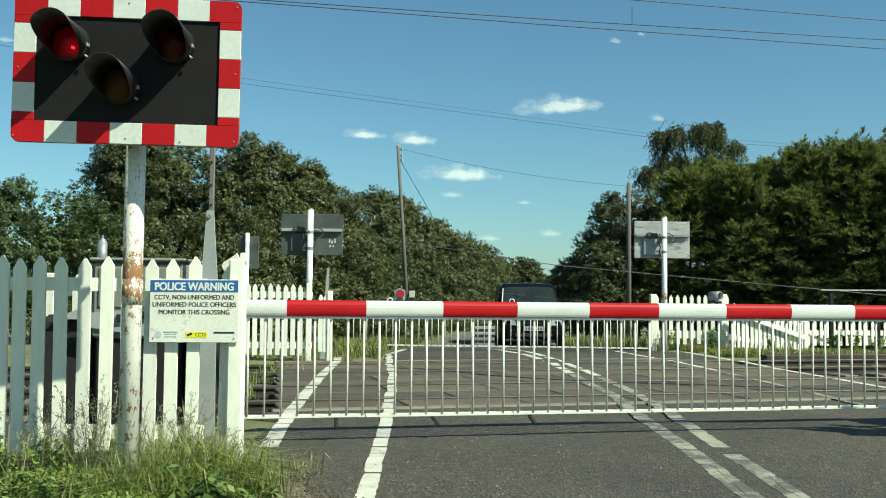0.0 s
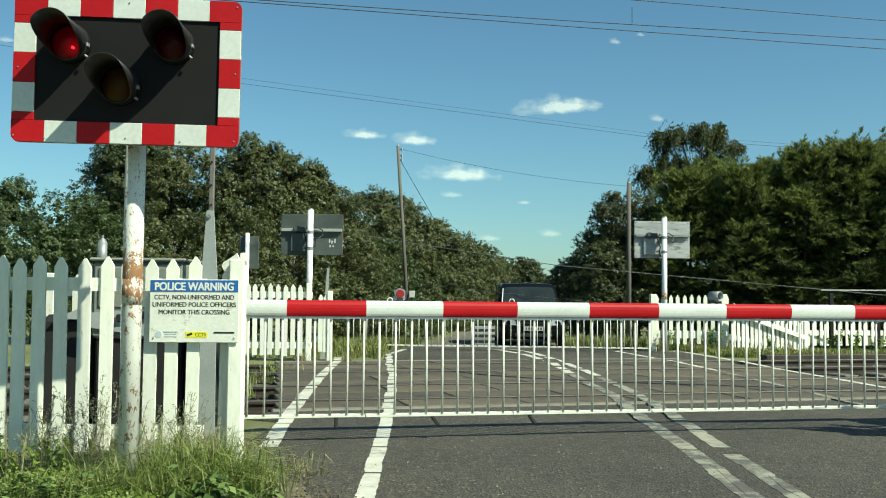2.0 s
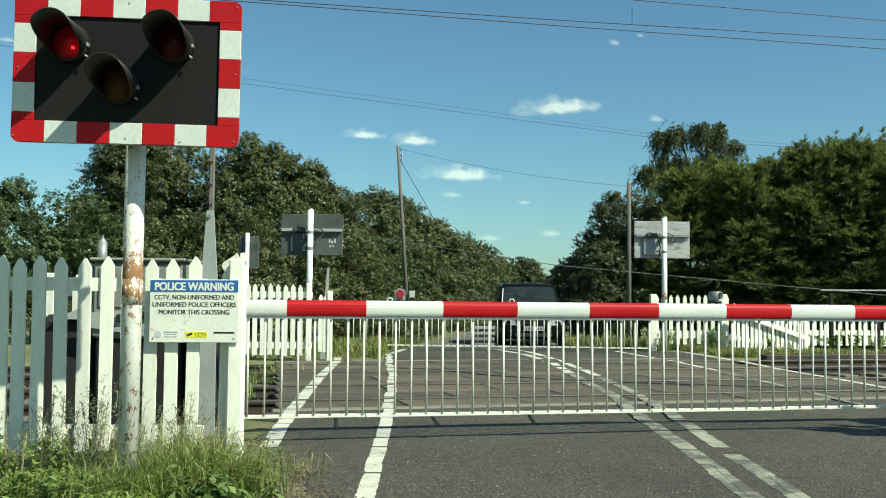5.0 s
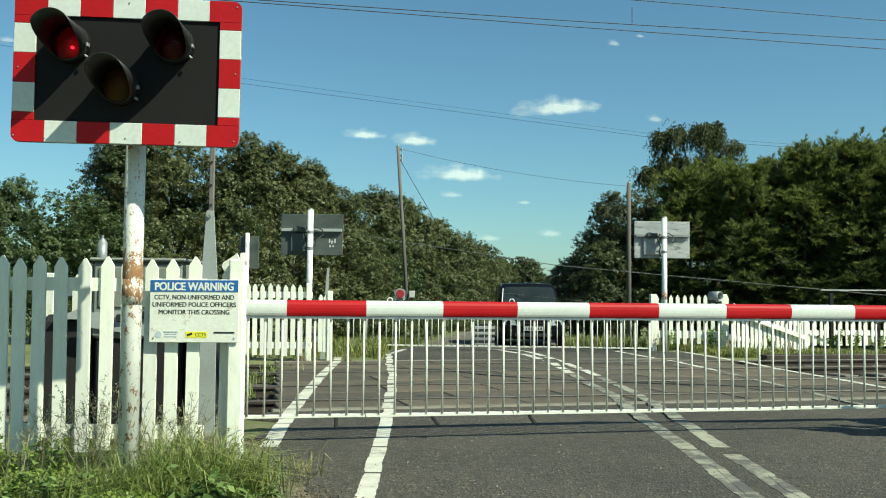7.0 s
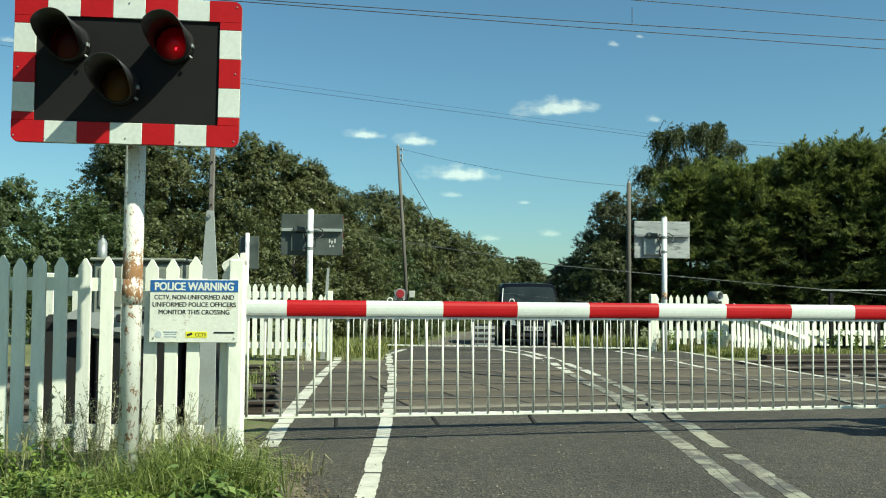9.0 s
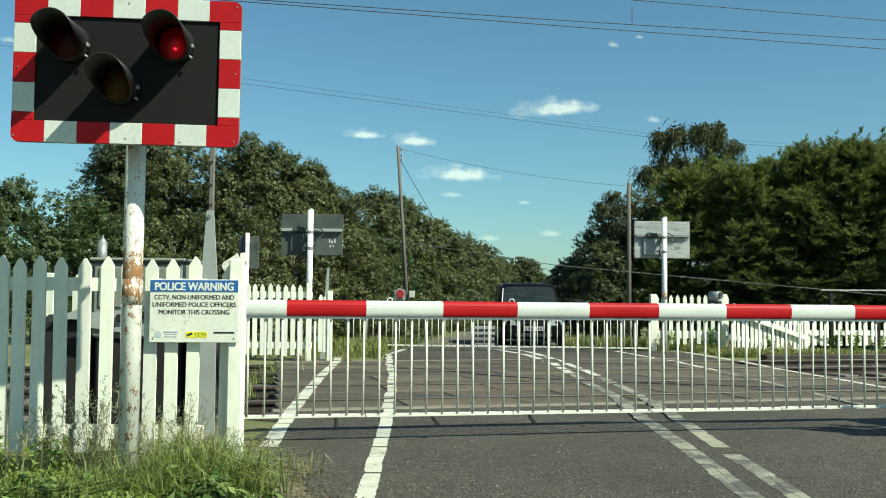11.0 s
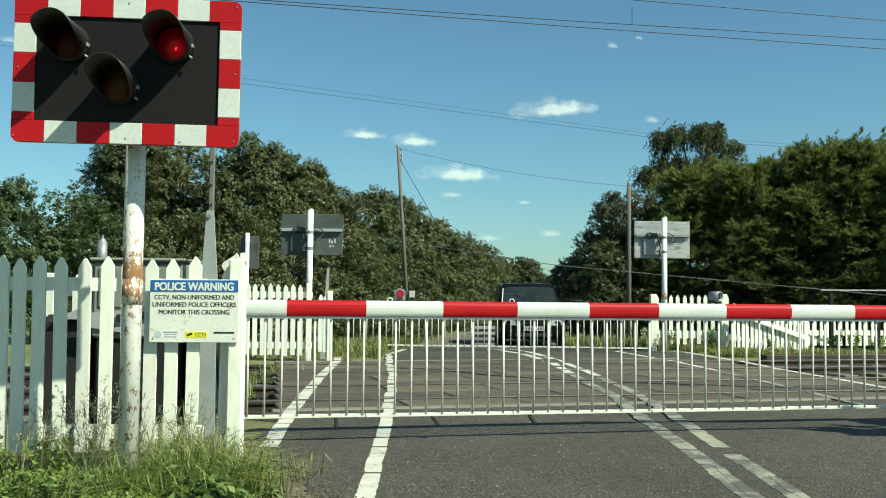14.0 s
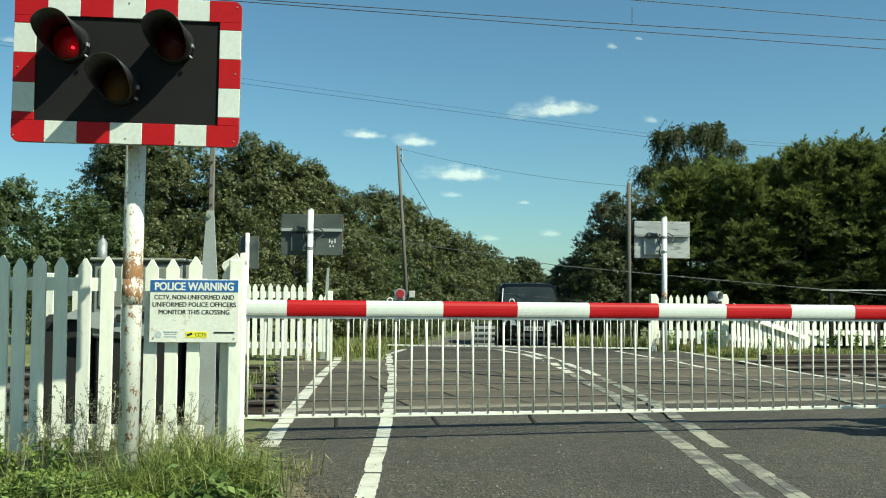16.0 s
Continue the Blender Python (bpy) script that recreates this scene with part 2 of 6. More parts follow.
GALV = surface("galvanised_steel", (0.24, 0.25, 0.25), (0.38, 0.39, 0.39), 4, 30, 0.5, 0.5, bump=0.05)
GREY_PAINT = surface("grey_painted_steel", (0.26, 0.28, 0.27), (0.36, 0.38, 0.37), 3, 40, 0.5, bump=0.06, spots=(0.18, 0.17, 0.15), spot_at=0.66)
BACK_GREY = surface("weathered_board_back", (0.15, 0.165, 0.17), (0.28, 0.29, 0.29), 2.5, 30, 0.6, bump=0.1, spots=(0.42, 0.43, 0.42), spot_at=0.6, spot_scale=6)
BACK_PALE = surface("flaking_board_back", (0.26, 0.27, 0.27), (0.42, 0.43, 0.42), 3.0, 30, 0.6, bump=0.1, spots=(0.14, 0.15, 0.155), spot_at=0.56, spot_scale=5, stretch=(0.5, 1, 2.2))
BACK_DARK = surface("dark_board_back", (0.042, 0.052, 0.047), (0.075, 0.088, 0.080), 2.5, 30, 0.6, bump=0.1, spots=(0.12, 0.13, 0.12), spot_at=0.63, spot_scale=6)
MACHINE_GREY = surface("dull_machine_grey", (0.155, 0.165, 0.14), (0.23, 0.24, 0.20), 3, 40, 0.6, bump=0.08, spots=(0.07, 0.065, 0.055), spot_at=0.62, spot_scale=6)
DARK_STEEL = surface("dark_green_grey_steel", (0.020, 0.019, 0.020), (0.034, 0.032, 0.033), 3, 40, 0.9, bump=0.06, spots=(0.04, 0.036, 0.03), spot_at=0.64, spec=0.1)
RUSTY_POST = rusty_paint_material()
SIGN_WHITE = surface("dusty_sign_white", (0.68, 0.68, 0.60), (0.80, 0.80, 0.72), 4, 40, 0.45, bump=0.03, spots=(0.50, 0.46, 0.38), spot_at=0.585, spot_scale=8, stretch=(1, 1, 1.6))
SIGN_BLUE = surface("sign_blue", (0.02, 0.11, 0.34), (0.03, 0.14, 0.42), 3, 40, 0.4, bump=0.02)
SIGN_YELLOW = surface("sign_yellow", (0.72, 0.66, 0.03), (0.82, 0.76, 0.06), 3, 40, 0.4, bump=0.02)
INK = surface("print_black", (0.018, 0.018, 0.022), (0.03, 0.03, 0.034), 4, 40, 0.5, bump=0.0)
INK_GREY = surface("print_pale_blue", (0.42, 0.48, 0.52), (0.52, 0.57, 0.6), 4, 40, 0.5, bump=0.0)
LENS_RED = lens_material("red_lens", (0.36, 0.005, 0.022))
LENS_AMBER = lens_material("amber_lens", (0.36, 0.15, 0.035))
GLOW_RED = glow_material("lit_red_lamp", (1.0, 0.012, 0.06), 0.020, 0.16, 0.062)
GLOW_CORE = glow_material("lit_red_filament", (1.0, 0.05, 0.10), 7.0)
LENS_DULL = surface("dull_red_lens", (0.22, 0.010, 0.016), (0.30, 0.02, 0.026), 5, 60, 0.3, bump=0.1)
REFLECTOR = surface("dull_reflector", (0.018, 0.016, 0.016), (0.03, 0.027, 0.027), 5, 40, 0.5, 0.6, bump=0.0)
BARK = surface("bark", (0.06, 0.05, 0.04), (0.13, 0.11, 0.085), 4, 25, 0.9, bump=0.7, stretch=(1, 1, 0.25), depth=0.02)
POLE_WOOD = surface("creosoted_pole", (0.075, 0.068, 0.058), (0.15, 0.135, 0.115), 2, 25, 0.85, bump=0.4, stretch=(1, 1, 0.1))
GREY_CABLE = surface("sunlit_grey_cable", (0.13, 0.13, 0.125), (0.20, 0.20, 0.19), 3, 30, 0.5, bump=0.0)
WIRE = surface("black_cable", (0.012, 0.012, 0.014), (0.03, 0.03, 0.032), 3, 30, 0.6, bump=0.0)
LEAF_OLIVE = leaf_material("broad_leaf_olive", (0.072, 0.084, 0.031), (0.108, 0.121, 0.045), (0.178, 0.180, 0.080))
LEAF_GREEN = leaf_material("broad_leaf_green", (0.050, 0.074, 0.025), (0.076, 0.106, 0.036), (0.130, 0.160, 0.062))
LEAF_PALE = leaf_material("pale_leaf", (0.050, 0.056, 0.021), (0.090, 0.095, 0.037), (0.155, 0.152, 0.068))
LEAF_BIRCH = leaf_material("birch_leaf", (0.038, 0.050, 0.016), (0.068, 0.084, 0.030), (0.125, 0.136, 0.058))
LEAF_CONIFER = leaf_material("conifer_spray", (0.043, 0.060, 0.024), (0.078, 0.102, 0.041), (0.145, 0.170, 0.076), 0.6, 0.34)
CONIFER_TIP = leaf_material("conifer_new_growth", (0.140, 0.170, 0.040), (0.240, 0.272, 0.072), (0.37, 0.395, 0.13), 0.6, 0.42)
GRASS_LEAF = leaf_material("grass_blade", (0.11, 0.15, 0.030), (0.25, 0.30, 0.080), (0.46, 0.48, 0.20), 0.5, 0.4)
FAR_GRASS = leaf_material("rank_far_grass", (0.09, 0.11, 0.026), (0.19, 0.205, 0.055), (0.34, 0.33, 0.13), 0.6, 0.35)
DRY_GRASS = leaf_material("dry_grass", (0.20, 0.17, 0.09), (0.33, 0.28, 0.16), (0.45, 0.40, 0.26), 0.6, 0.3)
SEED_STEM = leaf_material("seeding_stem", (0.13, 0.125, 0.080), (0.25, 0.24, 0.155), (0.42, 0.41, 0.29), 0.7, 0.25)
DARK_WEED = leaf_material("dark_weed_leaf", (0.060, 0.100, 0.024), (0.120, 0.180, 0.046), (0.24, 0.31, 0.10), 0.6, 0.35)
WEED_LEAF = leaf_material("weed_leaf", (0.085, 0.14, 0.022), (0.17, 0.24, 0.045), (0.31, 0.38, 0.10), 0.5, 0.4)
CAR_PAINT = surface("dark_car_paint", (0.004, 0.004, 0.004), (0.007, 0.007, 0.007), 2, 60, 0.22, 0.0, bump=0.0, spec=0.12)
CAR_GLASS = surface("dark_car_glass", (0.014, 0.018, 0.017), (0.024, 0.029, 0.027), 2, 10, 0.05, bump=0.0, spec=0.6)
TYRE = surface("tyre_rubber", (0.012, 0.012, 0.012), (0.025, 0.025, 0.025), 5, 40, 0.8, bump=0.2)
PLATE_WHITE = surface("plate_white", (0.48, 0.48, 0.46), (0.58, 0.58, 0.56), 5, 40, 0.4, bump=0.0)
HEADLAMP = surface("headlamp_clear", (0.34, 0.35, 0.35), (0.5, 0.51, 0.51), 12, 60, 0.22, 0.3, bump=0.0)
RUSTY_BAR = surface("brown_weathered_bar", (0.11, 0.095, 0.082), (0.22, 0.20, 0.18), 5, 40, 0.75, bump=0.3, spots=(0.07, 0.045, 0.03), spot_at=0.6, spot_scale=20, stretch=(1, 1, 0.2))
LITTER = surface("dark_blue_plastic", (0.015, 0.018, 0.04), (0.05, 0.06, 0.12), 14, 60, 0.3, bump=0.1, spots=(0.35, 0.38, 0.45), spot_at=0.6, spot_scale=22)
CLOUD = cloud_material("cloud_vapour", 0.33)
THIN_CLOUD = cloud_material("thin_cloud_vapour", 0.16)


# ---- mesh helpers ----
def thing(name, m=None, label="", category="", group="", kind=""):
    ob = new(name)
    ob.empty_display_size = 0.2
    if m is not None:
        ob.matrix_world = m
    return tagged(ob, label, category, group, kind)


def mesh_of(name, bm, material, smooth=False):
    me = bpy.data.meshes.new(name)
    bmesh.ops.recalc_face_normals(bm, faces=bm.faces)
    bm.to_mesh(me)
    bm.free()
    for m in (material if isinstance(material, (list, tuple)) else [material]):
        me.materials.append(m)
    if smooth:
        me.polygons.foreach_set("use_smooth", [True] * len(me.polygons))
    return me


def part(name, bm, material, parent, label="", smooth=False):
    ob = new(name, mesh_of(name, bm, material, smooth))
    ob.parent = parent
    return tagged(ob, label)


def piece(name, me, parent, m):
    ob = new(name, me)
    ob.parent = parent
    ob.matrix_basis = m
    return ob


def whole(name, bm, material, label="", category="", group="", kind="", smooth=False):
    return tagged(new(name, mesh_of(name, bm, material, smooth)), label, category, group, kind)


def add_box(bm, centre, size, turn=None, bevel=0.0, index=0):
    m = Matrix.Translation(centre) @ (turn.to_4x4() if turn else Matrix.Identity(4)) @ Matrix.Diagonal((*size, 1))
    r = bmesh.ops.create_cube(bm, size=1.0, matrix=m)
    faces = {f for v in r["verts"] for f in v.link_faces}
    for f in faces:
        f.material_index = index
    if bevel:
        edges = list({e for v in r["verts"] for e in v.link_edges})
        bmesh.ops.bevel(bm, geom=edges, offset=bevel, segments=1, affect="EDGES", profile=0.5)
    return r["verts"]


def box(centre, size, bevel=0.0, turn=None):
    bm = bmesh.new()
    add_box(bm, centre, size, turn, bevel)
    return bm


def add_rod(bm, a, b, ra, rb=None, seg=12, caps=True):
    a, b = Vector(a), Vector(b)
    rb = ra if rb is None else rb
    d = b - a
    m = Matrix.Translation((a + b) / 2) @ d.to_track_quat("Z", "Y").to_matrix().to_4x4()
    return bmesh.ops.create_cone(bm, cap_ends=caps, segments=seg, radius1=ra, radius2=max(rb, 1e-4), depth=d.length, matrix=m)["verts"]


def rod(a, b, ra, rb=None, seg=12):
    bm = bmesh.new()
    add_rod(bm, a, b, ra, rb, seg)
    return bm


def add_tube_path(bm, pts, radii, seg=8):
    """A bent tapering tube through the points."""
    rings = []
    pts = [Vector(p) for p in pts]
    for i, p in enumerate(pts):
        d = (pts[min(i + 1, len(pts) - 1)] - pts[max(i - 1, 0)]).normalized()
        q = d.to_track_quat("Z", "Y")
        r = radii[i] if isinstance(radii, (list, tuple)) else radii
        rings.append([bm.verts.new(p + q @ Vector((r * math.cos(2 * math.pi * k / seg), r * math.sin(2 * math.pi * k / seg), 0))) for k in range(seg)])
    for a, b in zip(rings, rings[1:]):
        for k in range(seg):
            bm.faces.new((a[k], a[(k + 1) % seg], b[(k + 1) % seg], b[k]))
    bm.faces.new(rings[0][::-1])
    bm.faces.new(rings[-1])


def add_prism(bm, outline, extrude, index=0):
    """A flat outline of points in space, given thickness along a vector."""
    ex = Vector(extrude)
    a = [bm.verts.new(Vector(p)) for p in outline]
    b = [bm.verts.new(Vector(p) + ex) for p in outline]
    n = len(a)
    faces = [bm.faces.new(a), bm.faces.new(b[::-1])]
    for k in range(n):
        faces.append(bm.faces.new((a[k], b[k], b[(k + 1) % n], a[(k + 1) % n])))
    for f in faces:
        f.material_index = index


def prism(outline, extrude):
    bm = bmesh.new()
    add_prism(bm, outline, extrude)
    return bm


def quad_mesh(name, verts, material, which=None):
    """A mesh of loose faces: verts is (n, corners, 3)."""
    n, k = verts.shape[:2]
    me = bpy.data.meshes.new(name)
    me.vertices.add(n * k)
    me.vertices.foreach_set("co", np.ascontiguousarray(verts, dtype=np.float32).reshape(-1))
    me.loops.add(n * k)
    me.loops.foreach_set("vertex_index", np.arange(n * k, dtype=np.int32))
    me.polygons.add(n)
    me.polygons.foreach_set("loop_start", np.arange(0, n * k, k, dtype=np.int32))
    me.polygons.foreach_set("loop_total", np.full(n, k, dtype=np.int32))
    for m in (material if isinstance(material, list) else [material]):
        me.materials.append(m)
    if which is not None:
        me.polygons.foreach_set("material_index", np.asarray(which, dtype=np.int32))
    me.update(calc_edges=True)
    return me


def unit(v):
    return v / np.maximum(np.linalg.norm(v, axis=-1, keepdims=True), 1e-9)


def leaf_quads(rng, centres, outward, length, width, spread=0.8, droop=0.0):
    """Pointed kite-shaped leaves about the centres, facing roughly outward."""
    n = len(centres)
    normal = unit(outward + rng.normal(0, spread, (n, 3)))
    side = unit(np.cross(normal, unit(rng.normal(0, 1, (n, 3)))))
    along = np.cross(normal, side)
    along[:, 2] -= droop
    along = unit(along)
    ln = length * rng.uniform(0.6, 1.3, (n, 1))
    wd = width * rng.uniform(0.6, 1.3, (n, 1))
    tip, tail = centres + along * ln * 0.5, centres - along * ln * 0.5
    mid = centres + normal * ln * 0.08
    return np.stack([tail, mid + side * wd * 0.5, tip, mid - side * wd * 0.5], axis=1)


def leaf_tris(rng, centres, outward, length, width, spread=0.6):
    """Small pointed leaves of one triangle each, for crowns seen from afar."""
    n = len(centres)
    normal = unit(outward + rng.normal(0, spread, (n, 3)))
    side = unit(np.cross(normal, unit(rng.normal(0, 1, (n, 3)))))
    along = np.cross(normal, side)
    ln = length * rng.uniform(0.6, 1.3, (n, 1))
    wd = width * rng.uniform(0.6, 1.3, (n, 1))
    skew = rng.uniform(0.1, 0.45, (n, 1))
    return np.stack([centres - along * ln * 0.5 - side * wd * 0.3, centres + along * ln * (skew - 0.3) + side * wd * 0.6, centres + along * ln * 0.5 - side * wd * 0.2], axis=1)


# ---- ground, road, railway ----
def fall(y):
    """Height of the road's line: level over the crossing, then gently down."""
    return -0.04 * min(max(y - 19.0, 0.0), 8.0) - 0.012 * min(max(y - 27.0, 0.0), 40.0)


def bend(y):
    """Sideways shift of the road beyond the crossing."""
    return 0.0 if y < 19 else 0.045 * (y - 19) + 0.0016 * (y - 19) ** 2


def narrow(y):
    """How far the tarmac's far side draws in beyond the crossing."""
    return 1.75 * min(max((y - 19.2) / 3.0, 0.0), 1.0)


TRACK_SLOPE = 0.27
TRACK_TURN = math.atan(TRACK_SLOPE)
TRACK = Matrix.Translation((-2.0, 9.2, 0.0)) @ Matrix.Rotation(TRACK_TURN, 4, "Z")   # u along the rails, v across


def build_ground():
    rng = np.random.default_rng(5)
    xs = np.concatenate([np.linspace(-1500, -60, 12), np.linspace(-50, -8, 15), np.arange(-7, 10, 0.2), np.linspace(10.5, 50, 20), np.linspace(60, 1500, 12)])
    ys = np.concatenate([np.linspace(-400, -10, 8), np.arange(-8, 2, 1.0), np.arange(2, 24, 0.2), np.linspace(24.5, 70, 40), np.linspace(80, 2000, 14)])
    verts, faces = [], []
    for y in ys:
        for x in xs:
            left, right = -1.0 + bend(y), (7.5 if y < 19 else 4.9 - narrow(y)) + bend(y)
            z = fall(y) - 0.03
            if x < left - 0.15 or x > right + 0.15:
                z += 0.02 + 0.035 * noise.noise((x * 1.3, y * 1.3, 0)) + 0.03 * noise.noise((x * 4, y * 4, 3))
            q = TRACK.inverted() @ Vector((x, y, 0))
            if -0.9 < q.y < 5.9 and -60 < q.x < 90:
                z = -0.17
            verts.append((x, y, z))
    n = len(xs)
    for j in range(len(ys) - 1):
        for i in range(n - 1):
            k = j * n + i
            faces.append((k, k + 1, k + 1 + n, k + n))
    me = bpy.data.meshes.new("ground")
    me.from_pydata(verts, [], faces)
    me.materials.append(GRASS_GROUND)
    me.polygons.foreach_set("use_smooth", [True] * len(me.polygons))
    tagged(new("ground", me), "grassy earth verge reaching far beyond the crossing", "ground", kind="structure")


def strip_mesh(name, rows, material, thick=0.05):
    """A ribbon of (left, right) edge points, with thickness."""
    bm = bmesh.new()
    top = [[bm.verts.new(p) for p in r] for r in rows]
    low = [[bm.verts.new(Vector(p) - Vector((0, 0, thick))) for p in r] for r in rows]
    for a, b, c, d in zip(top, top[1:], low, low[1:]):
        for k in range(len(a) - 1):
            bm.faces.new((a[k], a[k + 1], b[k + 1], b[k]))
        bm.faces.new((a[0], b[0], d[0], c[0]))
        bm.faces.new((a[-1], c[-1], d[-1], b[-1]))
    bm.faces.new([*top[0], *low[0][::-1]])
    bm.faces.new([*top[-1][::-1], *low[-1]])
    return bm


def build_road():
    rows = []
    for y in [-40, -10, 0, 2] + [2 + 0.25 * k for k in range(1, 25)]:
        wob = 0.05 * noise.noise((0, y * 1.7, 1)) + 0.03 * noise.noise((0, y * 5, 2))
        left = -0.50 - max(0.0, min(1.0, (y - 4.4) / 2.6)) * 0.85 + wob
        rows.append([(left, y, 0.0), (2.0, y, 0.012), (9.0, y, 0.0)])
    whole("road", strip_mesh("road", rows, ASPHALT), ASPHALT, "worn grey tarmac road leading onto the crossing", "road", kind="structure")
    # tarmac from the near approach up to the first panels, skewed with the track
    bm = bmesh.new()
    add_prism(bm, [(-1.62, 8.0, -0.002), (9.0, 8.0, -0.002), (9.0, 11.35, -0.002), (-1.55, 8.50, -0.002)], (0, 0, -0.06))
    whole("road_approach", bm, ASPHALT, "tarmac edge beside the crossing panels", "road", kind="structure")
    rows = []
    for k in range(60):
        y = 15.2 + 0.8 * k if k < 20 else 31.2 + 2.0 * (k - 20)
        s = bend(y)
        rows.append([(-0.98 + s, y, fall(y) - 0.004), (1.8 + s, y, fall(y) + 0.012), (4.85 - narrow(y) + s, y, fall(y) - 0.004)])
    whole("road_far", strip_mesh("road_far", rows[10:], PALE_ASPHALT), PALE_ASPHALT, "paler tarmac running on between hedges", "road", kind="structure")
    whole("road_beyond", strip_mesh("road_beyond", rows[:11], ASPHALT), ASPHALT, "grey tarmac road running on between hedges", "road", kind="structure")


RAILS = (0.0, 1.505, 3.40, 4.905)


def build_track():
    bm = bmesh.new()
    bmesh.ops.create_grid(bm, x_segments=2, y_segments=2, size=1.0, matrix=TRACK @ Matrix.Translation((15, 2.45, -0.13)) @ Matrix.Diagonal((75, 3.4, 1, 1)))
    whole("trackbed", bm, BALLAST, "brown stone ballast under the rails", "trackbed", kind="structure")
    # loose stones where the bed shows beside the panels
    rng = np.random.default_rng(11)
    n = 5200
    u = np.concatenate([rng.uniform(-6, 0.4, n // 2), rng.uniform(8.4, 17, n // 2)])
    v = rng.uniform(-0.8, 5.8, len(u))
    bm = bmesh.new()
    tet = [Vector((1, 1, 1)), Vector((-1, -1, 1)), Vector((-1, 1, -1)), Vector((1, -1, -1))]
    for a, b in zip(u, v):
        q = Euler((rng.uniform(0, 6), rng.uniform(0, 6), rng.uniform(0, 6))).to_matrix()
        s = rng.uniform(0.014, 0.034)
        p = TRACK @ Vector((a, b, -0.115))
        w = [bm.verts.new(p + (q @ t) * s) for t in tet]
        for f in ((0, 1, 2), (0, 3, 1), (0, 2, 3), (1, 3, 2)):
            bm.faces.new([w[i] for i in f])
    whole("ballast_stones", bm, BALLAST, "loose brown ballast stones", "ballast", kind="stuff")
    # rails: foot, web and head
    bm = bmesh.new()
    outline = [(-0.07, -0.12), (0.07, -0.12), (0.07, -0.108), (0.011, -0.09), (0.011, -0.035), (0.035, -0.028), (0.035, 0.0), (0.028, 0.008), (-0.028, 0.008), (-0.035, 0.0), (-0.035, -0.028), (-0.011, -0.035), (-0.011, -0.09), (-0.07, -0.108)]
    add_prism(bm, [(-60, a, b) for a, b in outline], (150, 0, 0))
    for f in bm.faces:
        f.material_index = 1 if f.calc_center_median().z > -0.002 and abs(f.normal.x) < 0.5 else 0
    me = mesh_of("rail", bm, [RAIL_STEEL, RAIL_HEAD])
    for v in RAILS:
        ob = new("rail", me)
        ob.matrix_world = TRACK @ Matrix.Translation((0, v, 0.012))
        tagged(ob, "rusty steel rail with a worn bright head", "rail", "rails of the two tracks")
    # sleepers beside the panels
    me = mesh_of("sleeper", box((0, 0, -0.13), (0.26, 2.5, 0.1), 0.015), SLEEPER)
    for v in (0.75, 4.15):
        for k in range(-9, 0):
            ob = new("sleeper", me)
            ob.matrix_world = TRACK @ Matrix.Translation((k * 0.68 + 0.1, v, 0))
            tagged(ob, "grey concrete sleeper in brown ballast", "sleeper", "sleepers of the tracks")
        for k in range(0, 14):
            ob = new("sleeper", me)
            ob.matrix_world = TRACK @ Matrix.Translation((k * 0.68 + 8.6, v, 0))
            tagged(ob, "grey concrete sleeper in brown ballast", "sleeper", "sleepers of the tracks")


def build_deck():
    deck = thing("crossing_deck", TRACK, "brownish concrete crossing panels laid between and beside the rails", "crossing deck", kind="structure")
    rows = [(-0.62, -0.05), (0.06, 0.75), (0.76, 1.445), (1.565, 2.10), (2.11, 2.80), (2.81, 3.345), (3.46, 4.15), (4.16, 4.845), (4.965, 5.60)]
    rng = random.Random(3)
    shapes = {}
    k = 0
    for a, b in rows:
        mid = (a + b) / 2
        u0, u1 = 0.40 + 0.093 * mid, 8.3 - 0.05 * mid
        step = 1.22
        u = u0 + (0.6 if k % 2 else 0.0) - step * 0
        k += 1
        marks = [u0]
        while u < u1 - 0.4:
            u += step
            marks.append(min(u, u1))
        for p, q in zip(marks, marks[1:]):
            if q - p < 0.15:
                continue
            key = (round(q - p, 2), round(b - a, 3))
            if key not in shapes:
                shapes[key] = mesh_of("deck_panel", box((0, 0, -0.06), (q - p - 0.022, b - a - 0.020, 0.12), 0.008), DECK)
            piece("deck_panel", shapes[key], deck, pose((p + q) / 2, mid, 0.006 + rng.uniform(-0.003, 0.003), rng.uniform(-0.15, 0.15), rng.uniform(-0.1, 0.1)))
    part("near_kerb", box((4.3, -0.70, -0.055), (8.0, 0.14, 0.13), 0.012), DECK_EDGE, deck, "pale concrete kerb strip")
    part("far_kerb", box((4.4, 5.68, -0.055), (7.0, 0.13, 0.13), 0.012), DECK_EDGE, deck, "pale concrete kerb strip")
    part("upstand", box((11.6, 5.4, -0.02), (4.4, 0.22, 0.2), 0.015), RAIL_STEEL, deck, "dark trespass guard timber")


def surface_height(x, y):
    """Top of tarmac or crossing panel at a plan point."""
    if y < 8.0:
        return 0.012 * min(1.0, max(0.0, (x + 0.9) / 2.9)) if x < 2 else 0.012 * (9 - x) / 7
    if y > 16.2:
        return fall(y) + 0.012 - 0.016 * min(1.0, abs(x - 1.8) / 2.9)
    return 0.0095


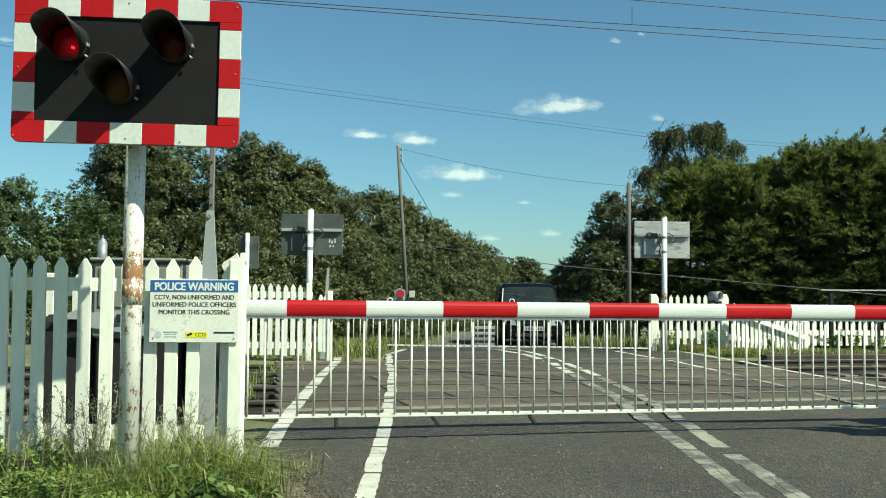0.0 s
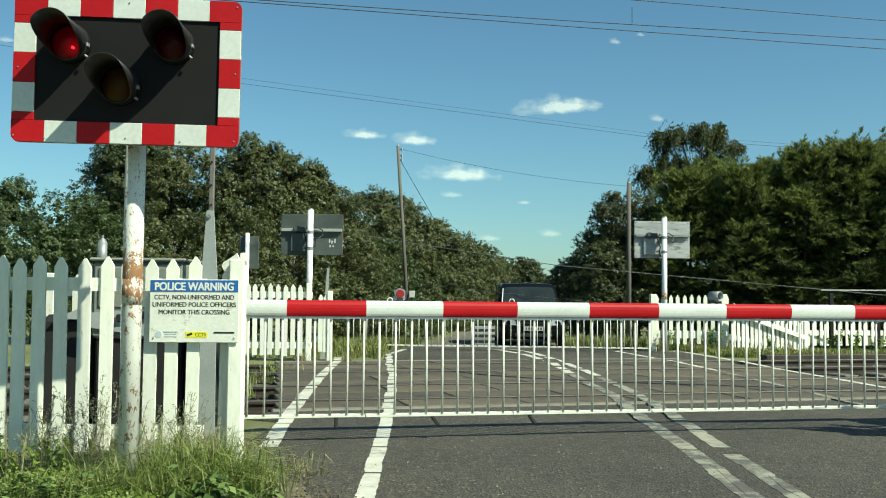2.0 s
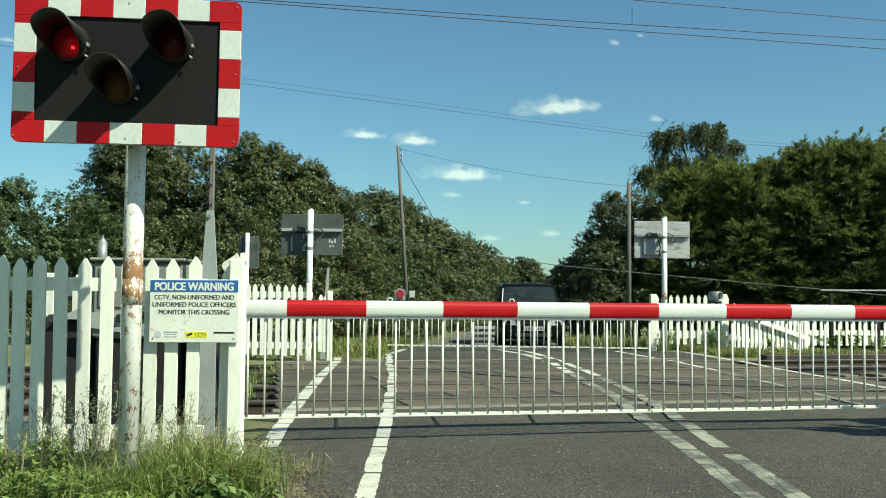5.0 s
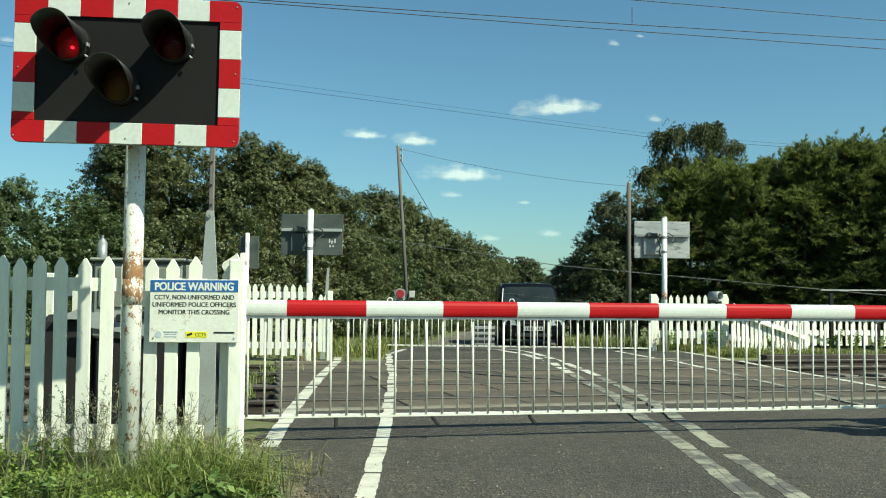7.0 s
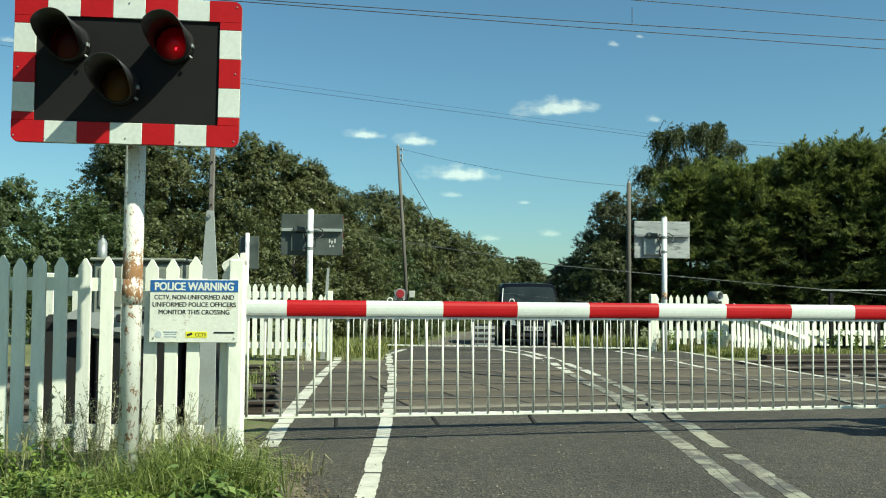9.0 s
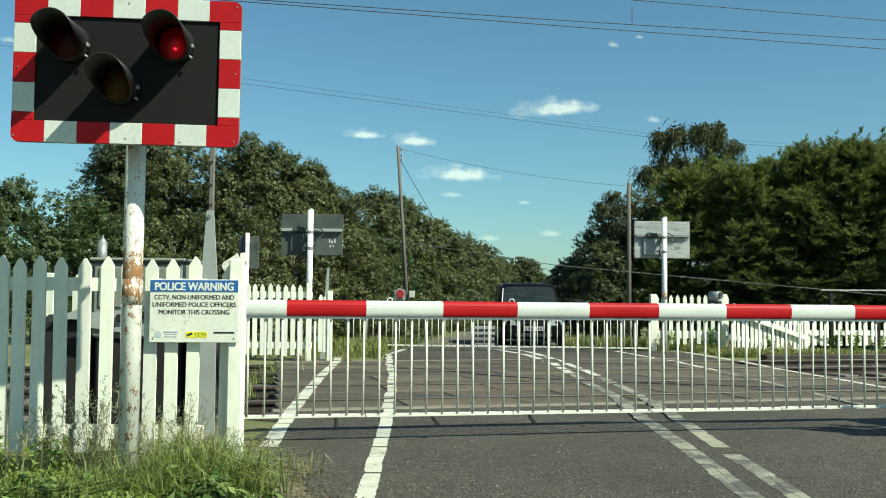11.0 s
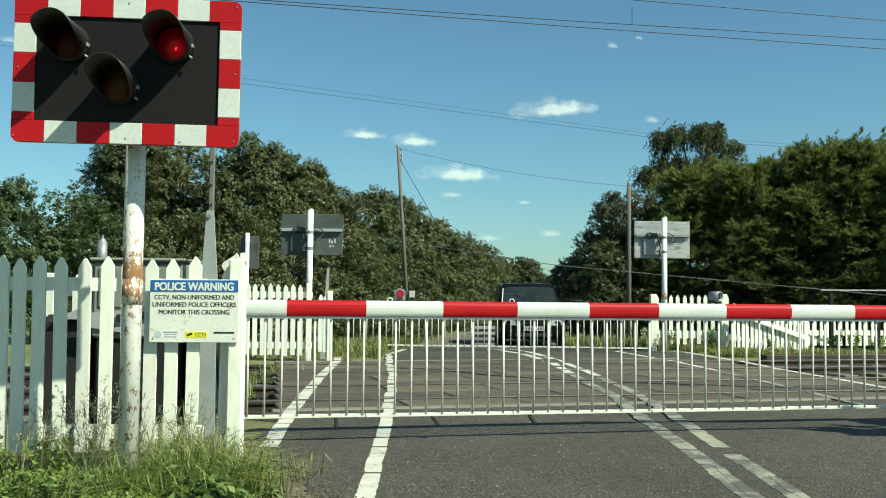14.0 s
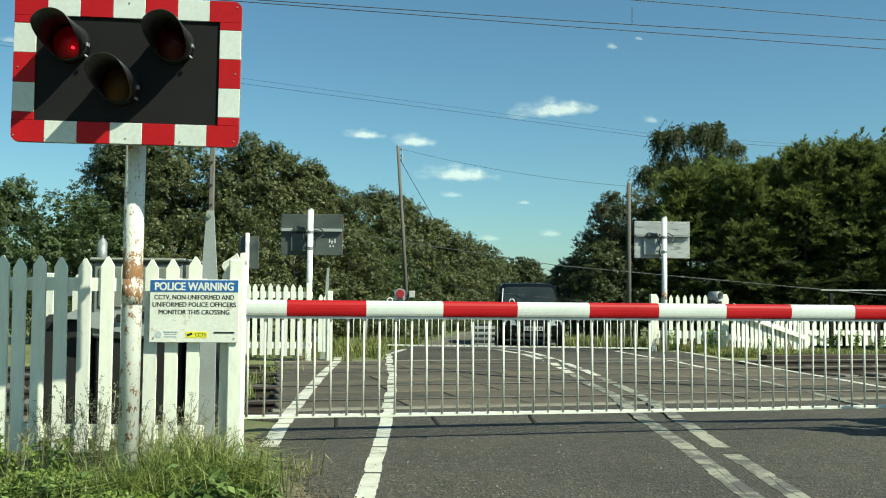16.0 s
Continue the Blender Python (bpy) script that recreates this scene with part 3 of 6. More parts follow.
def road_line(name, pts, width, dashes, label, height=0.0018, paint=None, shift=0.0):
    """Painted line through the points; dashes: (start, end) shares of its length."""
    pts = [Vector((x, y, 0)) for x, y in pts]
    acc = [0.0]
    for a, b in zip(pts, pts[1:]):
        acc.append(acc[-1] + (b - a).length)

    def at(s):
        for i in range(len(pts) - 1):
            if s <= acc[i + 1] or i == len(pts) - 2:
                f = (s - acc[i]) / max(acc[i + 1] - acc[i], 1e-6)
                d = (pts[i + 1] - pts[i]).normalized()
                return pts[i].lerp(pts[i + 1], f), Vector((-d.y, d.x, 0))
    line = thing(name, None, label, "road marking", kind="structure")
    rng = random.Random(len(name) + int(100 * pts[0].x))
    for a, b in dashes:
        n = max(3, int((b - a) / 0.045))
        aside = rng.uniform(-shift, shift) if b - a < 0.6 else 0.0
        left, right = [], []
        for k in range(n + 1):
            p, s = at(a + (b - a) * k / n)
            p.z = surface_height(p.x, p.y) + height
            e = 0.5 if k in (0, n) else 0.0
            p += s * aside
            rag = 1.1 if paint else 0.55
            wob = 0.008 * rag * noise.noise(Vector((p.x * 6, p.y * 6.3, 7))) + 0.009 * noise.noise(Vector((p.x * 2, p.y * 1.9, 3)))
            chip = 0.030 * max(0.0, noise.noise(Vector((p.x * 9, p.y * 8.0, 11))) - 0.2) * (1.4 if paint else 0.5)
            nick = 0.030 * max(0.0, noise.noise(Vector((p.x * 9, p.y * 8.0, 19))) - 0.2) * (1.4 if paint else 0.5)
            left.append(p + s * (width / 2 + wob - chip + rag * rng.uniform(-0.006, 0.003)))
            right.append(p - s * (width / 2 - wob - nick + rag * rng.uniform(-0.006, 0.003)))
        bm = strip_mesh("dash", [list(r) for r in zip(left, right)], ROAD_PAINT, 0.005)
        part("dash", bm, paint if paint and at(a)[0].y < 12.5 else ROAD_PAINT, line)


def build_lines():
    def run(total, on, off, start=0.0):
        out, s = [], start
        while s < total - 0.05:
            out.append((s, min(s + on, total)))
            s += on + off
        return out
    road_line("edge_line", [(-0.39, 3.6), (-0.39, 5.1), (-0.42, 6.39), (-0.45, 7.8), (-0.54, 10.04), (-0.59, 11.34), (-0.72, 13.52), (-0.89, 15.99), (-0.95, 17.42)],
              0.105, run(4.6, 0.92, 0.05, 0.1) + run(13.8, 0.42, 0.085, 4.72), "worn white edge line broken into lengths", shift=0.022)
    road_line("edge_line", [(-0.95, 17.40), (-0.74, 19.0)], 0.10, [(0.1, 1.6)], "white line turning away at the far edge")
    road_line("deck_line", [(-1.18, 6.55), (-1.28, 7.74), (-1.42, 9.95), (-1.56, 12.44), (-1.66, 15.17), (-1.88, 17.44)], 0.125,
              [(0.0, 1.18), (1.21, 2.45), (2.48, 4.0), (4.1, 5.5), (5.7, 7.3), (7.5, 8.6), (8.8, 10.8)], "white line along the edge of the crossing panels")
    a = [(1.60, 3.6), (1.62, 5.08), (1.69, 6.52), (1.74, 8.42), (1.84, 10.27), (1.78, 11.45), (1.77, 13.14), (1.76, 15.41), (1.52, 17.33), (0.93, 19.74)]
    b = [(1.82, 3.6), (1.87, 5.14), (1.95, 6.78), (2.06, 8.57), (2.12, 10.6), (2.09, 12.02), (2.05, 13.68), (1.93, 15.71), (1.69, 18.06), (1.22, 20.02)]
    road_line("centre_line", a, 0.132, [(0, 2.90), (2.95, 4.45), (4.52, 5.9), (5.95, 7.2), (7.3, 8.1), (8.35, 9.3), (9.6, 10.7), (11.0, 12.2), (12.5, 14.0), (14.2, 16.2)], "worn white double centre line", paint=OLD_ROAD_PAINT)
    road_line("centre_line", b, 0.126, [(0, 2.75), (3.05, 4.6), (4.65, 6.4), (6.5, 7.9), (8.1, 9.0), (9.2, 10.2), (10.5, 11.6), (11.9, 13.1), (13.4, 14.8), (15.0, 16.3)], "worn white double centre line", paint=OLD_ROAD_PAINT)
    road_line("edge_line", [(4.18, 9.32), (4.14, 10.81), (4.04, 13.42), (3.89, 15.73), (3.46, 18.95)], 0.10, run(9.7, 1.4, 0.1), "worn white line along the road's edge", paint=OLD_ROAD_PAINT)
    road_line("deck_line", [(5.3, 11.4), (5.22, 12.64), (5.06, 14.29), (5.04, 16.77), (4.72, 20.01)], 0.11, run(8.6, 1.5, 0.08), "white line along the edge of the crossing panels")


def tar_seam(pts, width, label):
    seam = thing("tar_seam", None, label, "road marking", kind="structure")
    left, right = [], []
    rng = random.Random(int(pts[0][1] * 10))
    fine = []
    for (x0, y0), (x1, y1) in zip(pts, pts[1:]):
        fine += [(x0 + (x1 - x0) * k / 8, y0 + (y1 - y0) * k / 8) for k in range(8)]
    fine.append(pts[-1])
    for x, y in fine:
        w = width * rng.uniform(0.6, 1.3) / 2
        j = rng.uniform(-0.015, 0.015)
        z = surface_height(x, y) + 0.003
        left.append((x, y + j + w, z))
        right.append((x, y + j - w, z))
    part("seal", strip_mesh("seal", [list(r) for r in zip(left, right)], SEAM_BLACK, 0.005), SEAM_BLACK, seam)


def build_earth():
    """Dry earth and grit spilling from the verge over the road's edge."""
    rows = []
    for k in range(40):
        y = 3.9 + 0.085 * k
        a = max(0.0, min(1.0, (y - 4.4) / 2.6))
        right = -0.42 - a * 1.05 + 0.08 * noise.noise((2, y * 2.1, 5)) + 0.05 * noise.noise((2, y * 7, 6))
        rows.append([(-1.9 - a * 0.5, y, -0.012), (right - 0.3, y, 0.010), (right - 0.05, y, 0.0085), (right, y, 0.001)])
    whole("verge_earth", strip_mesh("verge_earth", rows, EARTH, 0.03), EARTH, "dry brown earth and grit along the road's edge", "earth", kind="structure", smooth=True)
    rng = np.random.default_rng(31)
    bm = bmesh.new()
    for _ in range(1500):
        y = rng.uniform(4.1, 6.9)
        a = max(0.0, min(1.0, (y - 4.4) / 2.6))
        x = -0.38 - a * 1.0 - abs(rng.normal(0, 0.28)) + rng.exponential(0.05)
        s = rng.uniform(0.002, 0.0065)
        p = Vector((x, y, 0.010 if rng.random() < 0.7 else 0.014))
        q = Euler((rng.uniform(0, 6), rng.uniform(0, 6), rng.uniform(0, 6))).to_matrix()
        w = [bm.verts.new(p + (q @ Vector(t)) * s) for t in ((1, 1, 1), (-1, -1, 1), (-1, 1, -1), (1, -1, -1))]
        for f in ((0, 1, 2), (0, 3, 1), (0, 2, 3), (1, 3, 2)):
            bm.faces.new([w[i] for i in f])
    whole("verge_grit", bm, EARTH, "scattered grit and dry crumbs by the road", "grit", kind="stuff")


def build_road_grit():
    """Loose pale chips lying on the tarmac before the barrier."""
    rng = np.random.default_rng(77)
    bm = bmesh.new()
    for _ in range(900):
        y = rng.uniform(3.6, 8.2)
        x = rng.uniform(-0.45, 4.6) if rng.random() < 0.7 else rng.normal(0.3, 0.5)
        if x < -0.5:
            continue
        s = rng.uniform(0.0014, 0.0042)
        p = Vector((x, y, surface_height(x, y) + s * 0.6))
        q = Euler((rng.uniform(0, 6), rng.uniform(0, 6), rng.uniform(0, 6))).to_matrix()
        w = [bm.verts.new(p + (q @ Vector(t)) * s) for t in ((1, 1, 1), (-1, -1, 1), (-1, 1, -1), (1, -1, -1))]
        for f in ((0, 1, 2), (0, 3, 1), (0, 2, 3), (1, 3, 2)):
            bm.faces.new([w[i] for i in f])
    whole("road_grit", bm, PALE_GRIT, "loose pale chips scattered on the tarmac", "grit", kind="stuff")


build_ground()
build_earth()
build_road_grit()
# a wide black ribbon across the panels, then two thin cracks
tar_seam([(-0.75, 13.84), (-0.02, 13.51), (0.59, 12.71), (1.28, 12.18), (2.22, 11.8), (3.19, 11.53), (4.12, 11.27), (5.07, 10.9)], 0.10, "black line winding across the crossing panels")
tar_seam([(1.67, 5.85), (1.63, 5.4), (1.60, 5.0), (1.635, 4.6), (1.58, 4.1), (1.60, 3.7)], 0.009, "thin dark crack along the worn centre line")
tar_seam([(1.91, 5.6), (1.86, 5.2), (1.88, 4.8), (1.84, 4.4)], 0.008, "thin dark crack along the worn centre line")
build_road()
build_track()
build_lines()


# ---- crossing signals ----
BOARD_W, BOARD_H, RIM = 1.044, 0.694, 0.100
LAMPS = ((-0.262, 0.117), (0.216, 0.129), (-0.028, -0.074))


def pierced_plate(w, h, y0, y1, radius):
    """An upright plate with a round hole for each lamp."""
    bm = bmesh.new()
    rr = 0.034
    outer = []
    for k in range(4):
        cx, cz = (w / 2 - rr) * (1, -1, -1, 1)[k], (h / 2 - rr) * (1, 1, -1, -1)[k]
        outer += [(cx + rr * math.cos(math.pi / 2 * (k + j / 4)), cz + rr * math.sin(math.pi / 2 * (k + j / 4))) for j in range(5)]
    loops = [outer]
    for x, z in LAMPS:
        loops.append([(x + radius * math.cos(a), z + radius * math.sin(a)) for a in [2 * math.pi * k / 24 for k in range(24)]])
    edges = []
    for loop in loops:
        vs = [bm.verts.new((x, y0, z)) for x, z in loop]
        edges += [bm.edges.new((a, b)) for a, b in zip(vs, vs[1:] + vs[:1])]
    bmesh.ops.triangle_fill(bm, use_beauty=True, edges=edges)
    r = bmesh.ops.extrude_face_region(bm, geom=bm.faces[:])
    bmesh.ops.translate(bm, vec=(0, y1 - y0, 0), verts=[g for g in r["geom"] if isinstance(g, bmesh.types.BMVert)])
    return bm


def build_signal():
    """Signal on its post: base at the origin, front towards -y."""
    s = thing("crossing_signal", Matrix.Identity(4), "three-lamp level crossing signal on a rusting white post", "signal", "signals of the crossing")
    post = part("post", rod((0, 0, -0.1), (0, 0, 2.50), 0.049, None, 24), RUSTY_POST, s, "white steel post with rust streaks", True)
    part("post_cap", rod((0, 0, 2.50), (0, 0, 2.52), 0.051, 0.04, 24), GALV, post)
    part("sleeve", rod((0, 0, 0.980), (0, 0, 1.105), 0.0512, None, 24), RUSTY_POST, post, "rusted sleeve round the post", True)
    board = thing("signal_head", pose(0.0, -0.22, 2.10))
    board.parent = s
    w, h = BOARD_W, BOARD_H
    part("panel", pierced_plate(w - 2 * RIM + 0.03, h - 2 * RIM + 0.03, 0.004, 0.0075, 0.088), BLACK_PANEL, board, "matt black backing panel")
    part("back_plate", pierced_plate(w + 0.003, h + 0.003, 0.0095, 0.022, 0.088), BACK_GREY, board, "weathered grey back of the board")
    nx, nz = 7, 5
    bw, bh = w / nx, h / nz
    for i in range(nx):
        for z in (-1, 1):
            red = i % 2 == 0
            size = (bw - 0.001, 0.014, RIM)
            bm = box((-w / 2 + bw * (i + 0.5), 0, z * (h / 2 - RIM / 2)), size, 0.002)
            if i in (0, nx - 1):
                sx, rr = (-1 if i == 0 else 1), 0.035
                bm.free()
                arc = [(sx * (w / 2 - rr + rr * math.cos(a)), -0.007, z * (h / 2 - rr + rr * math.sin(a))) for a in [math.pi / 2 * k / 6 for k in range(7)]]
                bm = prism([*arc, (sx * (w / 2 - bw), -0.007, z * h / 2), (sx * (w / 2 - bw), -0.007, z * (h / 2 - RIM)), (sx * w / 2, -0.007, z * (h / 2 - RIM))], (0, 0.014, 0))
            part("red_band" if red else "white_band", bm, RED_BAND if red else WHITE_BAND, board)
    inner = h - 2 * RIM
    edges = [-h / 2 + RIM, -h / 2 + bh, -h / 2 + 2 * bh, -h / 2 + 3 * bh, -h / 2 + 4 * bh, h / 2 - RIM]
    for x in (-1, 1):
        for k in range(5):
            red = k % 2 == 0
            za, zb = edges[k], edges[k + 1]
            part("red_band" if red else "white_band", box((x * (w / 2 - RIM / 2), 0.0, (za + zb) / 2), (RIM, 0.0138, zb - za - 0.001), 0.002), RED_BAND if red else WHITE_BAND, board)
    for x, z in ((-0.51, -0.32), (0.5, -0.32), (0.5, 0.32), (-0.5, 0.32), (0.5, 0.0), (-0.5, 0.0), (0.0, -0.32), (0.0, 0.32), (0.25, -0.33), (-0.37, -0.33)):
        part("rivet", rod((x, -0.007, z), (x, -0.0105, z), 0.0045, 0.003, 8), GALV, board)
    # frame channel, brackets and cable behind
    part("channel", box((0, 0.045, 0.03), (w * 0.98, 0.05, 0.03), 0.004), GALV, board, "galvanised mounting channel")
    part("channel", box((0, 0.045, -0.24), (w * 0.5, 0.04, 0.03), 0.004), GALV, board)
    for z in (0.03, -0.24):
        part("bracket", box((0, 0.12, z), (0.07, 0.13, 0.04), 0.005), GALV, board, "bracket clamped to the post")
        part("clamp", rod((0, 0.215, z - 0.025), (0, 0.215, z + 0.025), 0.057, None, 20), GALV, board)
    bm = bmesh.new()
    pts = [(0.06, 0.07, -0.05), (0.11, 0.16, -0.11), (0.17, 0.2, -0.06), (0.19, 0.18, 0.05), (0.14, 0.2, 0.12), (0.05, 0.24, 0.13)]
    add_tube_path(bm, pts, 0.011, 8)
    part("cable", bm, WIRE, board, "black looping cable", True)
    lamps = []
    for (x, z), lens in zip(LAMPS, (LENS_RED, LENS_RED, LENS_AMBER)):
        lamp = thing("lamp", pose(x, 0, z, 0, 0, -2.5))
        lamp.parent = board
        bm = bmesh.new()
        add_box(bm, (0, 0.095, -0.05), (0.25, 0.14, 0.32))
        bmesh.ops.delete(bm, geom=[f for f in bm.faces if f.calc_center_median().y < 0.032], context="FACES")
        bmesh.ops.solidify(bm, geom=bm.faces[:], thickness=0.004)
        part("housing", bm, BACK_GREY, lamp, "grey lamp housing behind the board")
        # ring
        bm = bmesh.new()
        ring(bm, 0.0805, 0.092, -0.053, 0.004, 40)
        part("ring", bm, BLACK_PANEL, lamp, "round lamp rim", True)
        bm = bmesh.new()
        dome(bm, 0.081, 0.028, -0.052, 36, 6)
        part("lens", bm, lens, lamp, "ribbed red lens" if lens is LENS_RED else "ribbed amber lens", True)
        bm = bmesh.new()
        hood(bm, 0.0868, 0.28, 0.055, 48)
        part("hood", bm, HOOD_BLACK, lamp, "long dull black hood", True)
        bm = bmesh.new()
        add_rod(bm, (0.075, -0.035, -0.058), (0.088, -0.035, -0.068), 0.006, None, 8)
        part("hinge", bm, GALV, lamp, "bright hinge pin")
        bm = bmesh.new()
        add_box(bm, (0.090, -0.04, -0.012), (0.010, 0.03, 0.018), None, 0.002)
        part("catch", bm, GALV, lamp, "bright hinge catch")
        if lens is LENS_RED:
            bm = bmesh.new()
            add_rod(bm, (0, 0.0, 0), (0, 0.005, 0), 0.078, None, 32)
            insert = part("burner", bm, REFLECTOR, lamp, "turning lamp insert with one glowing face")
            insert.location = (0, 0.042, 0)
            bm = bmesh.new()
            add_rod(bm, (0, -0.003, 0), (0, -0.001, 0), 0.077, None, 32)
            part("glow_face", bm, GLOW_RED, insert)
            bm = bmesh.new()
            add_rod(bm, (-0.004, -0.012, -0.006), (-0.004, -0.004, -0.006), 0.0035, 0.0055, 16)
            part("filament", bm, GLOW_CORE, insert)
            lamps.append(insert)
        else:
            part("reflector", rod((0, 0.03, 0), (0, 0.036, 0), 0.070, None, 32), DECK_EDGE, lamp, "dull reflector")
    return s, board, lamps


def ring(bm, r0, r1, y0, y1, seg):
    rows = []
    for k in range(seg):
        a = 2 * math.pi * k / seg
        c, s = math.cos(a), math.sin(a)
        rows.append([bm.verts.new((r * c, y, r * s)) for r, y in ((r0, y1), (r0, y0), (r1, y0), (r1, y1))])
    for a, b in zip(rows, rows[1:] + rows[:1]):
        for k in range(4):
            bm.faces.new((a[k], b[k], b[(k + 1) % 4], a[(k + 1) % 4]))


def dome(bm, r, bulge, y, seg, rings_n):
    """A shallow dome bulging towards -y."""
    prev = None
    for j in range(rings_n):
        f = 1 - j / rings_n
        row = [bm.verts.new((r * f * math.cos(2 * math.pi * k / seg), y - bulge * (1 - f * f), r * f * math.sin(2 * math.pi * k / seg))) for k in range(seg)]
        if prev:
            for k in range(seg):
                bm.faces.new((prev[k], prev[(k + 1) % seg], row[(k + 1) % seg], row[k]))
        prev = row
    tip = bm.verts.new((0, y - bulge, 0))
    for k in range(seg):
        bm.faces.new((prev[k], prev[(k + 1) % seg], tip))


def hood(bm, r, long, short, seg):
    """Cowl, flaring a little: long above and at the sides, cut back below, walls 3 mm thick."""
    rows = []
    for k in range(seg):
        a = 2 * math.pi * k / seg
        up = min(1.0, max(0.0, ((math.sin(a) + 1) / 2) / 0.78))
        reach = short + (long - short) * up * up * (3 - 2 * up)
        c, s = math.cos(a), math.sin(a)
        e = r * (1 + 0.07 * reach / long)
        rows.append([bm.verts.new(p) for p in ((r * c, -0.02, r * s), (e * c, -reach, e * s), ((e - 0.003) * c, -reach, (e - 0.003) * s), ((r - 0.003) * c, -0.02, (r - 0.003) * s))])
    for a, b in zip(rows, rows[1:] + rows[:1]):
        for k in range(4):
            bm.faces.new((a[k], b[k], b[(k + 1) % 4], a[(k + 1) % 4]))


SIGNAL_AT = Matrix.Translation((-1.573, 4.821, -0.0155)) @ Matrix.Scale(1.015, 4)
near_signal, near_head, burners = build_signal()
def dress_back(board, dark):
    """What shows on the back of a signal board: channel, lamp box, cable loop and cleats."""
    part("back_plate", box((0, 0.018, 0), (BOARD_W, 0.016, BOARD_H), 0.006), BACK_DARK if dark else BACK_PALE, board, "weathered back of the board")
    part("channel", box((0, 0.055, 0.075), (BOARD_W * 0.97, 0.065, 0.050), 0.004), GREY_PAINT if dark else BACK_GREY, board, "long mounting channel")
    part("lamp_box", box((0.20, 0.045, -0.13), (0.32, 0.05, 0.33), 0.02), BACK_DARK if dark else GREY_PAINT, board, "flat lamp box")
    part("terminal_box", box((0.20, 0.10, 0.085), (0.20, 0.05, 0.07), 0.008), BACK_DARK, board, "dark terminal box")
    for x, z in ((-0.49, 0.32), (-0.2, 0.32), (0.2, 0.32), (0.49, 0.32), (-0.49, -0.31), (0.49, -0.31), (-0.49, 0.0), (0.49, -0.1)):
        part("bolt", rod((x, 0.02, z), (x, 0.032, z), 0.011, 0.008, 8), BACK_DARK, board)
    bm = bmesh.new()
    loop = [(-0.02, 0.17, 0.10), (-0.10, 0.12, 0.12), (-0.19, 0.11, 0.07), (-0.20, 0.12, -0.02), (-0.12, 0.14, -0.07), (-0.03, 0.17, -0.05)]
    add_tube_path(bm, loop, 0.010, 8)
    part("cable", bm, WIRE, board, "black looping cable", True)
    bm = bmesh.new()
    add_tube_path(bm, [(0.07, 0.17, 0.10), (0.11, 0.14, 0.0), (0.06, 0.15, -0.14), (0.08, 0.15, -0.26), (0.05, 0.18, -0.33)], 0.012, 8)
    part("cable", bm, WIRE, board, "cable down the back of the board", True)
    if dark:
        for x, z, h in ((-0.30, -0.10, 0.06), (-0.34, -0.12, 0.05), (-0.39, -0.10, 0.07), (-0.31, -0.19, 0.04), (-0.36, -0.19, 0.03)):
            part("chalk_mark", box((x, 0.0275, z), (0.022, 0.002, h)), PLATE_WHITE, board)


for place in (pose(-2.34, 16.7, -0.10, 0, 0, 180) @ Matrix.Scale(1.06, 4), pose(4.41, 18.9, -0.01, 0, 0, 180) @ Matrix.Scale(1.07, 4), pose(5.40, 6.53, 0)):
    far = copy_thing(near_signal, place)
    if place.translation.y > 10:
        tagged(far, "back of a grey signal board on a white post")
        for o in far.children:
            if o.name.startswith("post"):
                o.data = o.data.copy()
                o.data.materials[0] = WHITE_METAL
            if o.name.startswith("signal_head"):
                for q in [q for q in o.children_recursive if q.name.startswith(("housing", "channel", "cable", "back_plate", "burner", "glow_face", "filament", "reflector"))]:
                    bpy.data.objects.remove(q)
                dress_back(o, place.translation.x < 0)
near_signal.matrix_world = SIGNAL_AT
near_head.matrix_basis = pose(0.020, -0.214, 2.1075, 0.9, 0.4, 4.5) @ Matrix.Scale(1.0262, 4)


# ---- barriers ----
BOOM_A = Vector((-1.404, 6.655, 0.935))
BOOM_WAY = Vector((5.216, 1.111, 0.0)).normalized()


def boom_profile():
    return [(-0.032, 0.061), (-0.046, 0.050), (-0.053, 0.030), (-0.055, 0.006), (-0.0535, -0.018), (-0.0495, -0.038), (-0.042, -0.054), (-0.030, -0.062),
            (0.030, -0.062), (0.050, -0.038), (0.055, 0.006), (0.046, 0.050), (0.032, 0.061), (0.0, 0.065)]


